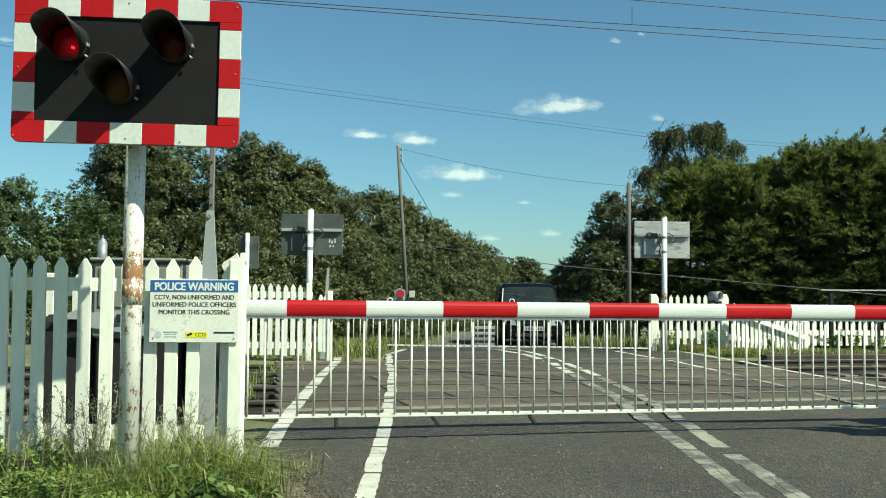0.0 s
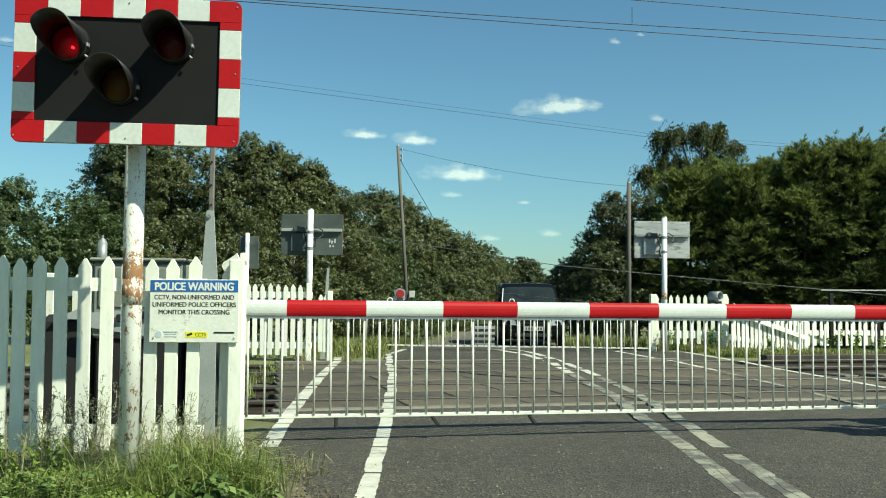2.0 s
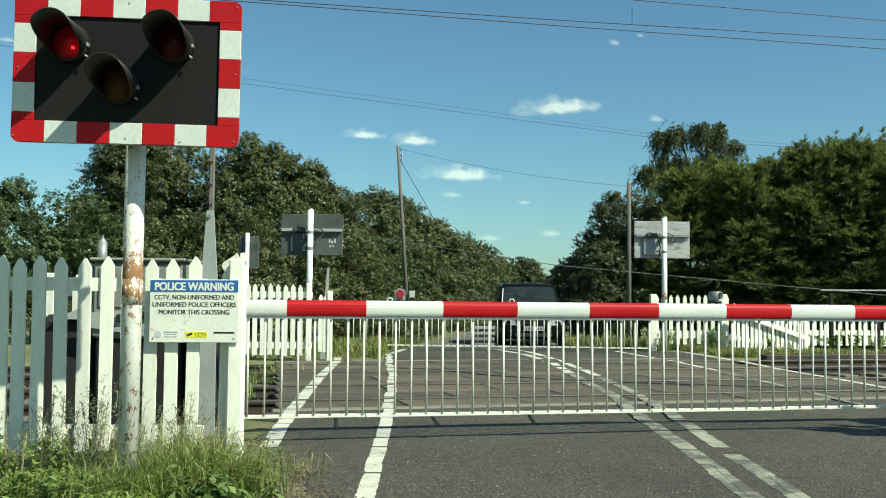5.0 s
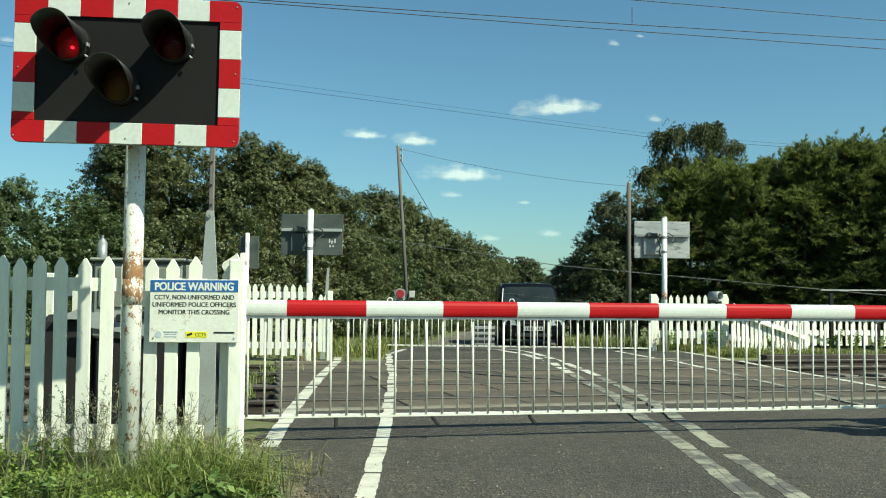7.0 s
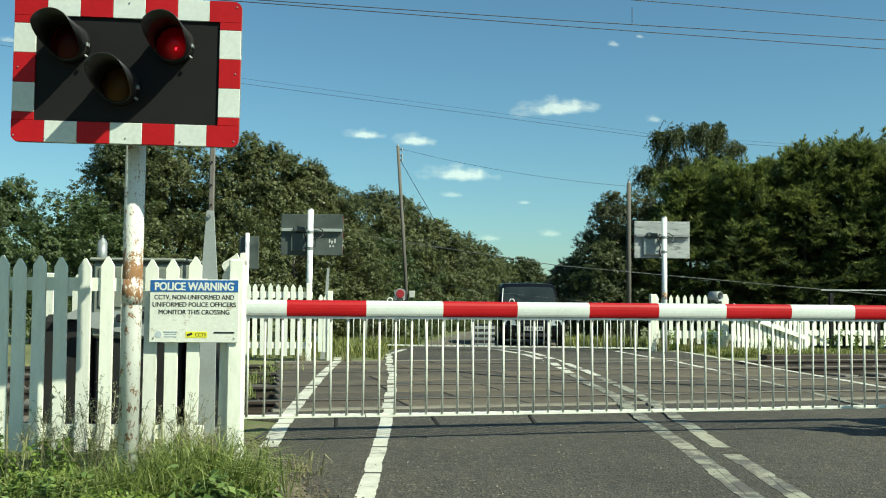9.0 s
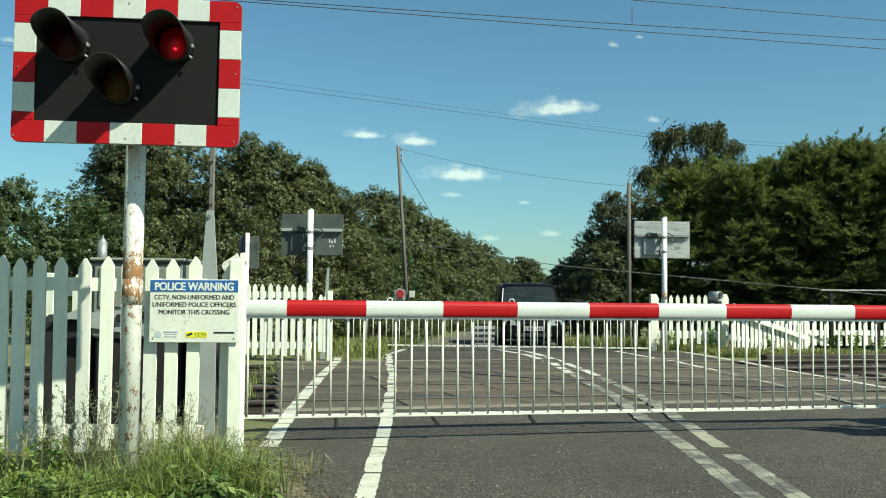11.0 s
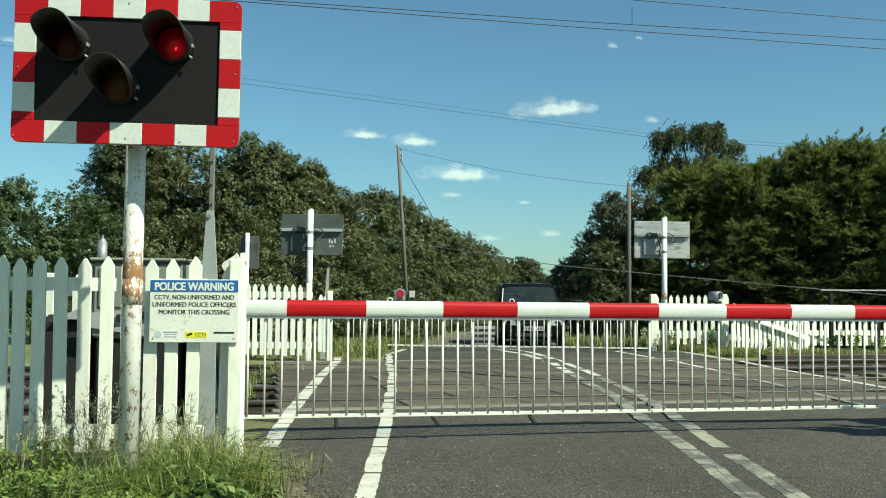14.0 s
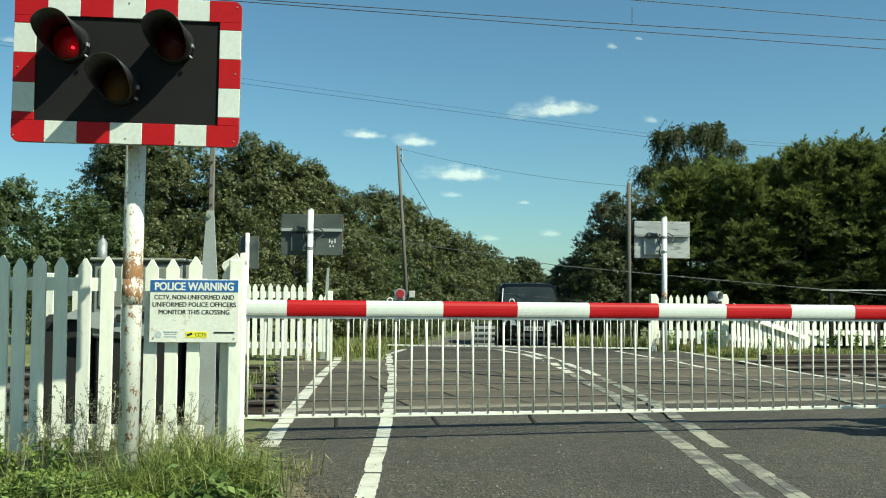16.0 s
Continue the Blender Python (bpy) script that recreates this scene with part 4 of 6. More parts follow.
def build_barrier(name, start, way, stripes, first, label, bar_step, reach, lamps, size=1.0, lift=0.0, shade_marks=()):
    """Boom along +x of its own space, from the given start; bands of red and white, a hanging skirt of bars."""
    turn = math.atan2(way.y, way.x)
    b = thing(name, Matrix.Translation((start.x, start.y, lift)) @ Matrix.Rotation(turn, 4, "Z") @ Matrix.Scale(size, 4), label, "barrier", "barriers of the crossing")
    z = start.z
    prof = boom_profile()
    for k, (x0, x1) in enumerate(zip(stripes, stripes[1:])):
        red = (k % 2 == 0) == first
        bm = bmesh.new()
        add_prism(bm, [(x0, p, z + q) for p, q in prof], (x1 - x0, 0, 0))
        part("boom_section", bm, RED_BAND if red else WHITE_BAND, b, "red reflective length of the boom" if red else "white reflective length of the boom")
    part("hanger_rail", box(((stripes[0] + stripes[-1]) / 2, -0.01, z - 0.072), (stripes[-1] - stripes[0], 0.03, 0.018), 0.003), WHITE_METAL, b, "white rail under the boom")
    top, low = z - 0.08, 0.108
    bar = bmesh.new()
    add_rod(bar, (0, 0, low - 0.01), (0, 0, top), 0.0092, None, 10)
    bar_me = mesh_of("bar", bar, BAR_PAINT, True)
    hook = mesh_of("bolt", rod((0, -0.022, top - 0.006), (0, -0.012, top - 0.006), 0.007, None, 8), GALV)
    n = int((reach - 0.05) / bar_step)
    first_bar = -0.20 if size < 1 else 0.05 + stripes[0]
    rng = random.Random(4)
    for k in range(n):
        x = first_bar + k * bar_step
        if x < stripes[0] + 0.02:
            continue
        o = piece("bar", bar_me, b, pose(x, 0, 0, rng.uniform(-0.3, 0.3), rng.uniform(-0.35, 0.35)))
        piece("bolt", hook, b, pose(x, 0, 0))
    seg = 1.22
    x = -0.24 if size < 1 else 0.01
    while x < stripes[0] + reach - 0.05:
        e = min(x + seg - 0.006, stripes[0] + reach)
        x = max(x, stripes[0])
        part("foot_rail", box(((x + e) / 2, 0.025, 0.090 + rng.uniform(-0.003, 0.003)), (e - x, 0.052, 0.028), 0.004), BAR_PAINT, b, "white bottom rail of the skirt")
        x = e + 0.006
    # added black blocks that stand in for short shadow marks below the foot rail
    for x, tilt in shade_marks:
        part("rest_foot", box((x, 0.03, 0.034), (0.026, 0.05, 0.085), 0.004, Euler((0, radians(tilt), 0)).to_matrix()), TYRE, b, "black block standing in for a shadow mark under the skirt")
    if size < 1:
        part("root_bracket", box((stripes[0] - 0.045, 0.01, z), (0.16, 0.06, 0.10), 0.006), GALV, b, "steel bracket at the boom's root")
    for kind, x in lamps:
        lamp = thing("boom_lamp", pose(x, 0, z + (0.055 if kind == "ring" else 0.073)))
        lamp.parent = b
        if kind == "red":
            bm = bmesh.new()
            add_box(bm, (0, 0, 0.043), (0.098, 0.010, 0.086), None, 0.012)
            part("lamp_plate", bm, GALV, lamp, "grey square lamp plate")
            part("rim", rod((0, -0.004, 0.05), (0, -0.010, 0.05), 0.043, None, 24), GALV, lamp, "grey lamp rim")
            part("lens", rod((0, -0.008, 0.05), (0, -0.018, 0.05), 0.035, 0.032, 24), LENS_DULL, lamp, "round dull red lens")
            part("stem", box((0, 0, 0.005), (0.05, 0.03, 0.02), 0.003), HOOD_BLACK, lamp)
        elif kind == "ring":
            bm = bmesh.new()
            pts = [(0.022 * math.cos(a), 0, 0.012 + 0.022 * math.sin(a)) for a in [math.pi * k / 10 for k in range(-2, 13)]]
            add_tube_path(bm, pts, 0.004, 6)
            part("cable_ring", bm, WHITE_METAL, lamp, "small wire ring", True)
        else:
            bm = bmesh.new()
            m = Euler((0, 0, radians(25))).to_matrix()
            ring2(bm, 0.036, 0.044, 0.10, m, Vector((0, 0, 0.055)))
            part("lamp_body", bm, GALV, lamp, "grey tubular lamp body", True)
            part("lamp_back", rod(m @ Vector((0, 0.02, 0)) + Vector((0, 0, 0.055)), m @ Vector((0, 0.03, 0)) + Vector((0, 0, 0.055)), 0.036, None, 20), HOOD_BLACK, lamp)
            part("bracket", box((0, 0, 0.004), (0.09, 0.05, 0.016), 0.003), HOOD_BLACK, lamp)
    return b


def ring2(bm, r0, r1, long, m, at):
    rows = []
    for k in range(28):
        a = 2 * math.pi * k / 28
        c, s = math.cos(a), math.sin(a)
        rows.append([bm.verts.new(at + m @ Vector((r * c, y, r * s))) for r, y in ((r0, long / 2), (r0, -long / 2), (r1, -long / 2), (r1, long / 2))])
    for a, b in zip(rows, rows[1:] + rows[:1]):
        for k in range(4):
            bm.faces.new((a[k], b[k], b[(k + 1) % 4], a[(k + 1) % 4]))


STRIPE = 0.6235
near_stripes = [-0.12, 0.345] + [0.345 + STRIPE * k for k in range(1, 11)]
build_barrier("crossing_barrier", BOOM_A, BOOM_WAY, near_stripes, False, "lowered red and white barrier boom with a white barred skirt",
                             0.1285, 6.3, [("red", 1.245), ("ring", 1.165), ("ring", 2.18), ("tube", 4.01)], 0.9, 0.103,
                             [(0.75, 0), (1.553, -38), (2.368, -38)])
far_a, far_b = Vector((-1.92, 18.75, 0.86)), Vector((4.02, 18.40, 0.86))
far_len = (far_b - far_a).length
build_barrier("crossing_barrier", far_a, (far_b - far_a).normalized(), [0.0 + 0.62 * k for k in range(9)] + [far_len], True,
                            "lowered barrier with a white skirt across the far side", 0.1285, far_len, [])


def build_barrier_machine():
    """Machine cabinet behind the near fence, with the boom's lifting arm upright beside it."""
    c = thing("barrier_machine", pose(-1.98, 6.95, 0), "grey steel barrier machine cabinet behind the picket fence", "barrier machine")
    part("cabinet", box((-0.17, 0, 0.99), (0.64, 0.5, 0.54), 0.02), MACHINE_GREY, c, "dull grey painted upper cabinet")
    part("lower_cabinet", box((-0.17, 0, 0.38), (0.60, 0.46, 0.68), 0.02), DARK_STEEL, c, "dark lower cabinet")
    part("drive_box", box((0.25, 0.03, 0.5), (0.20, 0.40, 0.9), 0.02), DARK_STEEL, c, "dark drive box")
    part("front_plate", prism([(-0.52, -0.27, 0.80), (0.02, -0.27, 0.72), (0.02, -0.27, 0.93), (-0.52, -0.27, 0.90)], (0, 0.02, 0)), GREY_PAINT, c, "lighter sloping front plate")
    part("side_cabinet", box((-0.71, 0.05, 0.44), (0.38, 0.40, 0.88), 0.05), DARK_STEEL, c, "lower dark steel box")
    part("sloping_cover", prism([(-0.78, -0.2, 0.85), (-0.49, -0.2, 0.85), (-0.49, -0.2, 0.97)], (0, 0.4, 0)), GREY_PAINT, c, "sloping grey cover")
    part("lid", box((-0.17, -0.005, 1.275), (0.68, 0.54, 0.025), 0.01), MACHINE_GREY, c)
    part("door_panel", box((-0.17, -0.256, 1.08), (0.54, 0.012, 0.28), 0.004), MACHINE_GREY, c)
    part("dark_plate", box((-0.13, -0.285, 0.885), (0.34, 0.02, 0.055), 0.006, Euler((0, radians(-8), 0)).to_matrix()), HOOD_BLACK, c, "dark slanting plate")
    part("base", box((-0.32, 0, 0.02), (1.36, 0.58, 0.12), 0.01), DECK_EDGE, c, "concrete plinth")
    a = thing("lifting_arm", pose(-1.62, 6.6, 0), "tall tapering grey steel arm standing behind the fence", "steel arm")
    part("blade", prism([(-0.070, 0, 0.05), (0.055, 0, 0.05), (0.052, 0, 1.16), (0.018, 0, 1.62), (-0.030, 0, 1.62), (-0.058, 0, 1.16)], (0, 0.02, 0)), GREY_PAINT, a, "flat tapering grey blade")
    bm = bmesh.new()
    add_box(bm, (-0.004, 0.03, 1.95), (0.034, 0.030, 0.72), None, 0.004)
    part("upper_bar", bm, RUSTY_BAR, a, "narrow brown weathered upper bar")
    for z in (1.66, 1.80, 1.96, 2.12, 2.26):
        part("bolt", rod((-0.004, 0.008, z), (-0.004, 0.016, z), 0.008, None, 8), DARK_STEEL, a)
    part("bolt", rod((-0.010, -0.012, 1.58), (-0.010, 0.0, 1.58), 0.014, None, 10), GALV, a)
    part("foot", box((0, 0.02, 0.03), (0.2, 0.2, 0.10), 0.01), DECK_EDGE, a)
    p = thing("siren_post", pose(-2.44, 6.8, 0), "grey cylindrical siren on a slim post behind the fence", "siren")
    part("stem", rod((0, 0, -0.05), (0, 0, 1.25), 0.022, None, 12), GALV, p)
    part("can", rod((0, 0, 1.22), (0, 0, 1.40), 0.033, None, 20), GALV, p, "grey tubular can", True)
    part("cap", rod((0, 0, 1.40), (0, 0, 1.43), 0.033, 0.012, 20), GALV, p)
    part("knob", rod((0, 0, 1.43), (0, 0, 1.45), 0.009, None, 10), GALV, p)


def build_end_machine():
    """Pedestal at the far end of the near boom, past the road's edge."""
    c = thing("barrier_machine", pose(4.80, 7.66, 0, 0, 0, 12), "grey steel barrier machine at the boom's far end", "barrier machine")
    part("cabinet", box((0, 0, 0.60), (0.62, 0.46, 0.86), 0.03), MACHINE_GREY, c, "dull grey painted cabinet")
    part("lid", box((0, 0, 1.05), (0.68, 0.52, 0.05), 0.015), MACHINE_GREY, c)
    part("door_panel", box((0, -0.235, 0.60), (0.48, 0.012, 0.66), 0.004), MACHINE_GREY, c)
    part("door_handle", box((0.18, -0.25, 0.62), (0.025, 0.03, 0.12), 0.005), DARK_STEEL, c)
    part("base", box((0, 0, 0.05), (0.8, 0.64, 0.26), 0.02), DECK_EDGE, c, "concrete plinth")


build_barrier_machine()
build_end_machine()


# ---- fences ----
def picket_mesh(w, t, h, point, material):
    bm = bmesh.new()
    add_prism(bm, [(-w / 2, 0, 0), (w / 2, 0, 0), (w / 2, 0, h - point), (w * 0.06, 0, h), (-w * 0.06, 0, h), (-w / 2, 0, h - point)], (0, t, 0))
    return mesh_of("picket", bm, material)


def build_fence(start, end, low, high, pickets, width, label, rails=(0.2, 0.95), posts=(), slope=0.0, seed=1, materials=None, rail_h=0.075, group="picket fences"):
    """A run of pickets from start to end (plan points); pickets: distances along it."""
    way = Vector((end[0] - start[0], end[1] - start[1], 0))
    length = way.length
    f = thing("picket_fence", Matrix.Translation((start[0], start[1], 0)) @ Matrix.Rotation(math.atan2(way.y, way.x), 4, "Z"), label, "fence", group)
    rng = random.Random(seed)
    mats = materials or [WHITE_WOOD, OLD_WOOD]
    forms = [picket_mesh(width * s, 0.02, high - low, width * 0.75, m) for s in (1.0, 0.94) for m in mats]
    for d in pickets:
        o = piece("picket", rng.choice(forms), f, pose(d, -0.022, low + rng.uniform(-0.012, 0.012) + slope * d, rng.uniform(-0.6, 0.6), rng.uniform(-0.6, 0.6), rng.uniform(-1, 1)))
    for r in rails:
        z0 = low + r
        a, b = pickets[0] - 0.08, pickets[-1] + 0.06
        bm = bmesh.new()
        add_prism(bm, [(a, 0, z0 + slope * a - rail_h / 2), (b, 0, z0 + slope * b - rail_h / 2), (b, 0, z0 + slope * b + rail_h / 2), (a, 0, z0 + slope * a + rail_h / 2)], (0, 0.04, 0))
        part("rail", bm, WHITE_WOOD, f, "white cross rail")
    for d, top, w in posts:
        part("post", box((d, 0.0, top / 2 - 0.1), (w, w, top + 0.2), 0.008), WHITE_WOOD, f, "white fence post")
    return f


def wing_brace():
    """Sloping board nailed across the wing fence."""
    b = thing("fence_brace", None, "sloping white board across the wing fence", "fence board")
    part("board", prism([(6.20, 19.88, 0.70), (7.80, 20.49, 0.20), (7.80, 20.49, 0.30), (6.20, 19.88, 0.80)], (0.015, -0.035, 0)), WHITE_WOOD, b)


def rail_stand():
    """Dark post with a pale pipe rail, beyond the wing fence."""
    r = thing("pipe_rail", pose(8.78, 21.5, 0), "pale galvanised pipe rail on a dark post", "rail")
    part("post", box((0, 0, 0.55), (0.085, 0.085, 1.35), 0.01), DARK_STEEL, r, "dark square post")
    part("pipe", rod((-0.24, -0.06, 1.28), (2.6, 0.0, 1.30), 0.017, None, 10), GALV, r, "pale pipe rail")
    part("post", box((1.05, 0, 0.2), (0.09, 0.09, 1.5), 0.01), DARK_STEEL, r)


near_x0 = -4.35
xs = [-2.454 + 0.12 * k for k in range(-15, 0)] + [-2.454, -2.361, -2.254, -2.126, -1.999, -1.874, -1.752, -1.628, -1.509, -1.392]
near_fence = build_fence((near_x0, 5.322), (-1.1, 5.342), 0.160, 1.236, [x - near_x0 for x in xs], 0.070, "white pointed picket fence beside the road, paint flaking and shaded",
            rails=(0.105, 0.925), posts=[(-1.150 - near_x0, 1.232, 0.086), (-3.2 - near_x0, 1.2, 0.09)], seed=2)
piece("picket", picket_mesh(0.072, 0.02, 1.035, 0.054, OLD_WOOD), near_fence, pose(-1.222 - near_x0, 0.044, 0.16, 0, 0.5, 0))
part("splinter", prism([(3.216, -0.04, 1.20), (3.243, -0.04, 1.20), (3.243, -0.04, 1.262), (3.235, -0.04, 1.270), (3.219, -0.04, 1.266)], (0, 0.07, 0)), WHITE_WOOD, near_fence, "upright sliver left of the split post top")
build_fence((-1.20, 5.60), (-1.40, 6.2), 0.16, 1.22, [0.06, 0.22], 0.075, "white picket return behind the fence end", rails=(0.15, 0.9), seed=6)
build_fence((-3.02, 7.35), (-2.6, 7.32), 0.5, 1.18, [0.02, 0.22], 0.08, "remains of an older white picket fence", rails=(0.55,), posts=[(0.0, 1.19, 0.075)], seed=9)
build_fence((-3.95, 15.25), (-1.9, 15.35), 0.08, 1.22, [0.1 + 0.121 * k for k in range(15)], 0.072, "white picket fence on the far side of the railway", rails=(0.16, 0.97), posts=[(1.80, 1.24, 0.085), (2.14, 1.12, 0.085)], seed=12, rail_h=0.1)
build_fence((-1.98, 15.35), (-1.72, 15.35), 0.14, 1.06, [0.02, 0.1], 0.07, "short low white pickets between two posts", rails=(0.2, 0.68), seed=14, rail_h=0.1)
build_fence((4.47, 20.2), (6.08, 20.28), 0.1, 1.14, [0.08 + 0.15 * k for k in range(11)], 0.085, "white picket fence by the far signal", rails=(0.2, 0.78), posts=[(0.0, 1.15, 0.13), (1.52, 1.16, 0.13)], seed=15, rail_h=0.16)
build_fence((6.05, 19.9), (7.9, 20.6), 0.02, 0.98, [0.05 + 0.112 * k for k in range(17)], 0.074, "white wing fence sloping down towards the railway", rails=(0.25, 0.82), posts=[(1.9, 0.60, 0.11)], slope=-0.17, seed=17, rail_h=0.1)
wing_brace()
broken = thing("broken_picket", pose(-1.197, 5.395, 1.212, 4, 0, 0), "broken slanting white picket caught behind the fence end", "picket", "picket fences")
part("board", prism([(-0.060, 0, -0.016), (-0.036, 0, -0.060), (0.060, 0, -0.030), (0.036, 0, 0.036), (0.026, 0, 0.058), (0.012, 0, 0.046), (-0.052, 0, 0.004)], (0, 0.02, 0)), OLD_WOOD, broken)
rail_stand()
build_fence((8.25, 22.0), (12.6, 23.0), 0.0, 0.58, [0.05 + 0.17 * k for k in range(26)], 0.075, "low far white picket fence overgrown with weeds", rails=(0.3,), posts=[(0.0, 0.6, 0.12)], seed=19, rail_h=0.12)


# ---- police sign ----
def text_mesh(words, size, material, name="lettering", bold=0.0):
    cu = bpy.data.curves.new(name, "FONT")
    cu.body = words
    cu.size = size
    cu.align_x = "CENTER"
    cu.offset = bold
    cu.extrude = 0.0003
    ob = bpy.data.objects.new(name, cu)
    scene.collection.objects.link(ob)
    bpy.context.view_layer.update()
    me = bpy.data.meshes.new_from_object(ob.evaluated_get(bpy.context.evaluated_depsgraph_get()))
    bpy.data.objects.remove(ob)
    me.name = name
    me.materials.clear()
    me.materials.append(material)
    return me


def build_police_sign():
    w, h = 0.498, 0.352
    s = thing("warning_sign", pose(-1.378, 5.287, 0.942, 0, -0.3, 0) @ Matrix.Scale(0.992, 4), "blue and white police warning sign fixed to the picket fence", "sign")
    part("plate", box((0, 0, 0), (w, 0.006, h), 0.002), SIGN_WHITE, s, "dusty white plate")
    part("header", box((0, -0.004, h / 2 - 0.036), (w - 0.008, 0.003, 0.064)), SIGN_BLUE, s, "blue heading panel")

    def line(words, size, z, mat, wide, name="lettering"):
        me = text_mesh(words, size * 0.93, mat, name, 0.0014 if size > 0.05 else 0.0)
        co = [v.co.x for v in me.vertices]
        span = max(co) - min(co)
        ob = piece(name, me, s, pose(0, -0.0036 if z < 0.1 else -0.0060, z, 90) @ Matrix.Diagonal((wide / span, 1, 1, 1)))
        for dx in (-0.0009, 0.0009):
            piece(name, me, s, pose(dx, (-0.0036 if z < 0.1 else -0.0060) - 0.15 * abs(dx) - 0.05 * dx, z, 90) @ Matrix.Diagonal((wide / span, 1, 1, 1)))
        return ob
    line("POLICE WARNING", 0.066, h / 2 - 0.060, SIGN_WHITE, 0.44)
    line("CCTV, NON-UNIFORMED AND", 0.040, h / 2 - 0.112, INK, 0.445)
    line("UNIFORMED POLICE OFFICERS", 0.040, h / 2 - 0.153, INK, 0.465)
    line("MONITOR THIS CROSSING", 0.040, h / 2 - 0.195, INK, 0.395)
    part("label", box((0.015, -0.0035, -h / 2 + 0.044), (0.12, 0.002, 0.034)), SIGN_YELLOW, s, "yellow camera label")
    me = text_mesh("CCTV", 0.030, INK)
    piece("lettering", me, s, pose(0.040, -0.0050, -h / 2 + 0.034, 90) @ Matrix.Diagonal((0.8, 1, 1, 1)))
    part("emblem", box((-0.022, -0.005, -h / 2 + 0.045), (0.03, 0.002, 0.012), 0.0, Euler((0, radians(-20), 0)).to_matrix()), INK, s)
    part("mark", rod((-0.197, -0.003, -h / 2 + 0.045), (-0.197, -0.005, -h / 2 + 0.045), 0.019, None, 16), INK_GREY, s)
    for k, ww in enumerate((0.075, 0.065, 0.07)):
        part("bar", box((-0.13, -0.004, -h / 2 + 0.060 - 0.013 * k), (ww, 0.002, 0.006)), INK_GREY, s)
    part("bar", box((0.17, -0.004, -h / 2 + 0.056), (0.115, 0.002, 0.009)), INK, s)
    for x in (-1, 1):
        for z in (-1, 1):
            part("screw", rod((x * 0.225, -0.003, z * 0.152), (x * 0.225, -0.007, z * 0.152), 0.005, None, 8), GALV, s)


build_police_sign()


def small_sign_back():
    s = thing("small_sign", pose(-3.28, 15.9, 0), "small dark sign board on a white post, seen from behind", "sign")
    part("post", rod((0, 0, -0.05), (0, 0, 2.08), 0.035, None, 14), WHITE_METAL, s, "slim white post", True)
    part("panel", box((0.02, 0.05, 1.75), (0.33, 0.02, 0.55), 0.01), BACK_DARK, s, "dark grey board back")
    b = thing("leaning_stake", pose(-1.96, 15.6, 0, 0, 2.5, 0), "grey weathered stake behind the fence", "stake")
    part("blade", prism([(-0.03, 0, -0.05), (0.045, 0, -0.05), (0.03, 0, 1.5), (-0.005, 0, 1.5)], (0, 0.03, 0)), GREY_PAINT, b)


small_sign_back()


# ---- poles and wires ----
def build_pole(x, y, z0, top, lean_x, r, label, cap=False):
    p = thing("telegraph_pole", pose(x, y, z0), label, "pole", "wooden poles by the road")
    bm = bmesh.new()
    add_tube_path(bm, [(0, 0, -0.3), (lean_x * 0.5, 0, top * 0.5), (lean_x, 0, top)], [r, r * 0.88, r * 0.75], 14)
    part("shaft", bm, POLE_WOOD, p, smooth=True)
    part("insulator", rod((lean_x, 0, top), (lean_x, 0, top + 0.06), r * 0.5, r * 0.3, 10), GALV, p)
    if cap:
        for z in (0.12, 0.30, 0.42):
            part("insulator_pin", rod((lean_x + 0.02, 0, top - z), (lean_x + 0.13, 0, top - z + 0.03), 0.012, None, 8), DARK_STEEL, p)
            part("insulator", rod((lean_x + 0.13, 0, top - z - 0.02), (lean_x + 0.13, 0, top - z + 0.09), 0.030, 0.018, 10), GALV, p, "pale pot insulator")
        part("notice", box((0.05, -r - 0.03, 1.45), (0.16, 0.02, 0.2), 0.01), PLATE_WHITE, p, "small white notice")
    return p


build_pole(-0.95, 28.0, -0.33, 5.83, -0.42, 0.060, "leaning brown wooden telegraph pole among the hedge", True)
build_pole(5.29, 27.0, -0.3, 4.65, 0.0, 0.075, "weathered wooden pole beside the trees")


def wire(points, r, label, sag=0.0, material=None):
    bm = bmesh.new()
    pts = []
    for a, b in zip(points, points[1:]):
        a, b = Vector(a), Vector(b)
        for k in range(24):
            f = k / 24
            p = a.lerp(b, f)
            p.z -= sag * 4 * f * (1 - f)
            pts.append(p)
    pts.append(Vector(points[-1]))
    add_tube_path(bm, pts, r, 6)
    whole("overhead_wire", bm, material or WIRE, label, "wire", "overhead wires", smooth=True)


def dropper(a, b):
    whole("wire_dropper", rod(a, b, 0.006, None, 6), WIRE, "thin dropper hanging between two overhead wires", "wire")


wire([(-15.30, 10.39, 5.34), (-4.59, 12.90, 5.26), (-2.88, 13.30, 5.24), (1.87, 14.60, 5.36), (8.47, 16.30, 5.54), (19.12, 19.04, 5.83)], 0.0065, "thin dark overhead railway wire", 0)
wire([(-15.27, 10.28, 5.09), (-4.58, 12.90, 5.19), (-2.34, 13.45, 5.21), (1.87, 14.60, 5.27), (8.46, 16.30, 5.37), (19.12, 19.04, 5.53)], 0.0065, "thin dark overhead railway wire", 0)
wire([(-9.57, 11.14, 5.48), (0.96, 14.30, 5.74), (2.79, 14.85, 5.79), (8.47, 16.30, 5.86), (19.13, 19.02, 5.99)], 0.006, "thin dark overhead railway wire", 0)
dropper((2.97, 14.90, 5.68), (2.97, 14.90, 5.42))
wire([(-21.48, 38.00, 11.74), (-8.20, 38.00, 9.80), (8.29, 38.00, 7.71), (17.80, 38.00, 7.10), (23.07, 38.00, 6.74)], 0.0045, "thin telephone wire strung across the sky", 0)
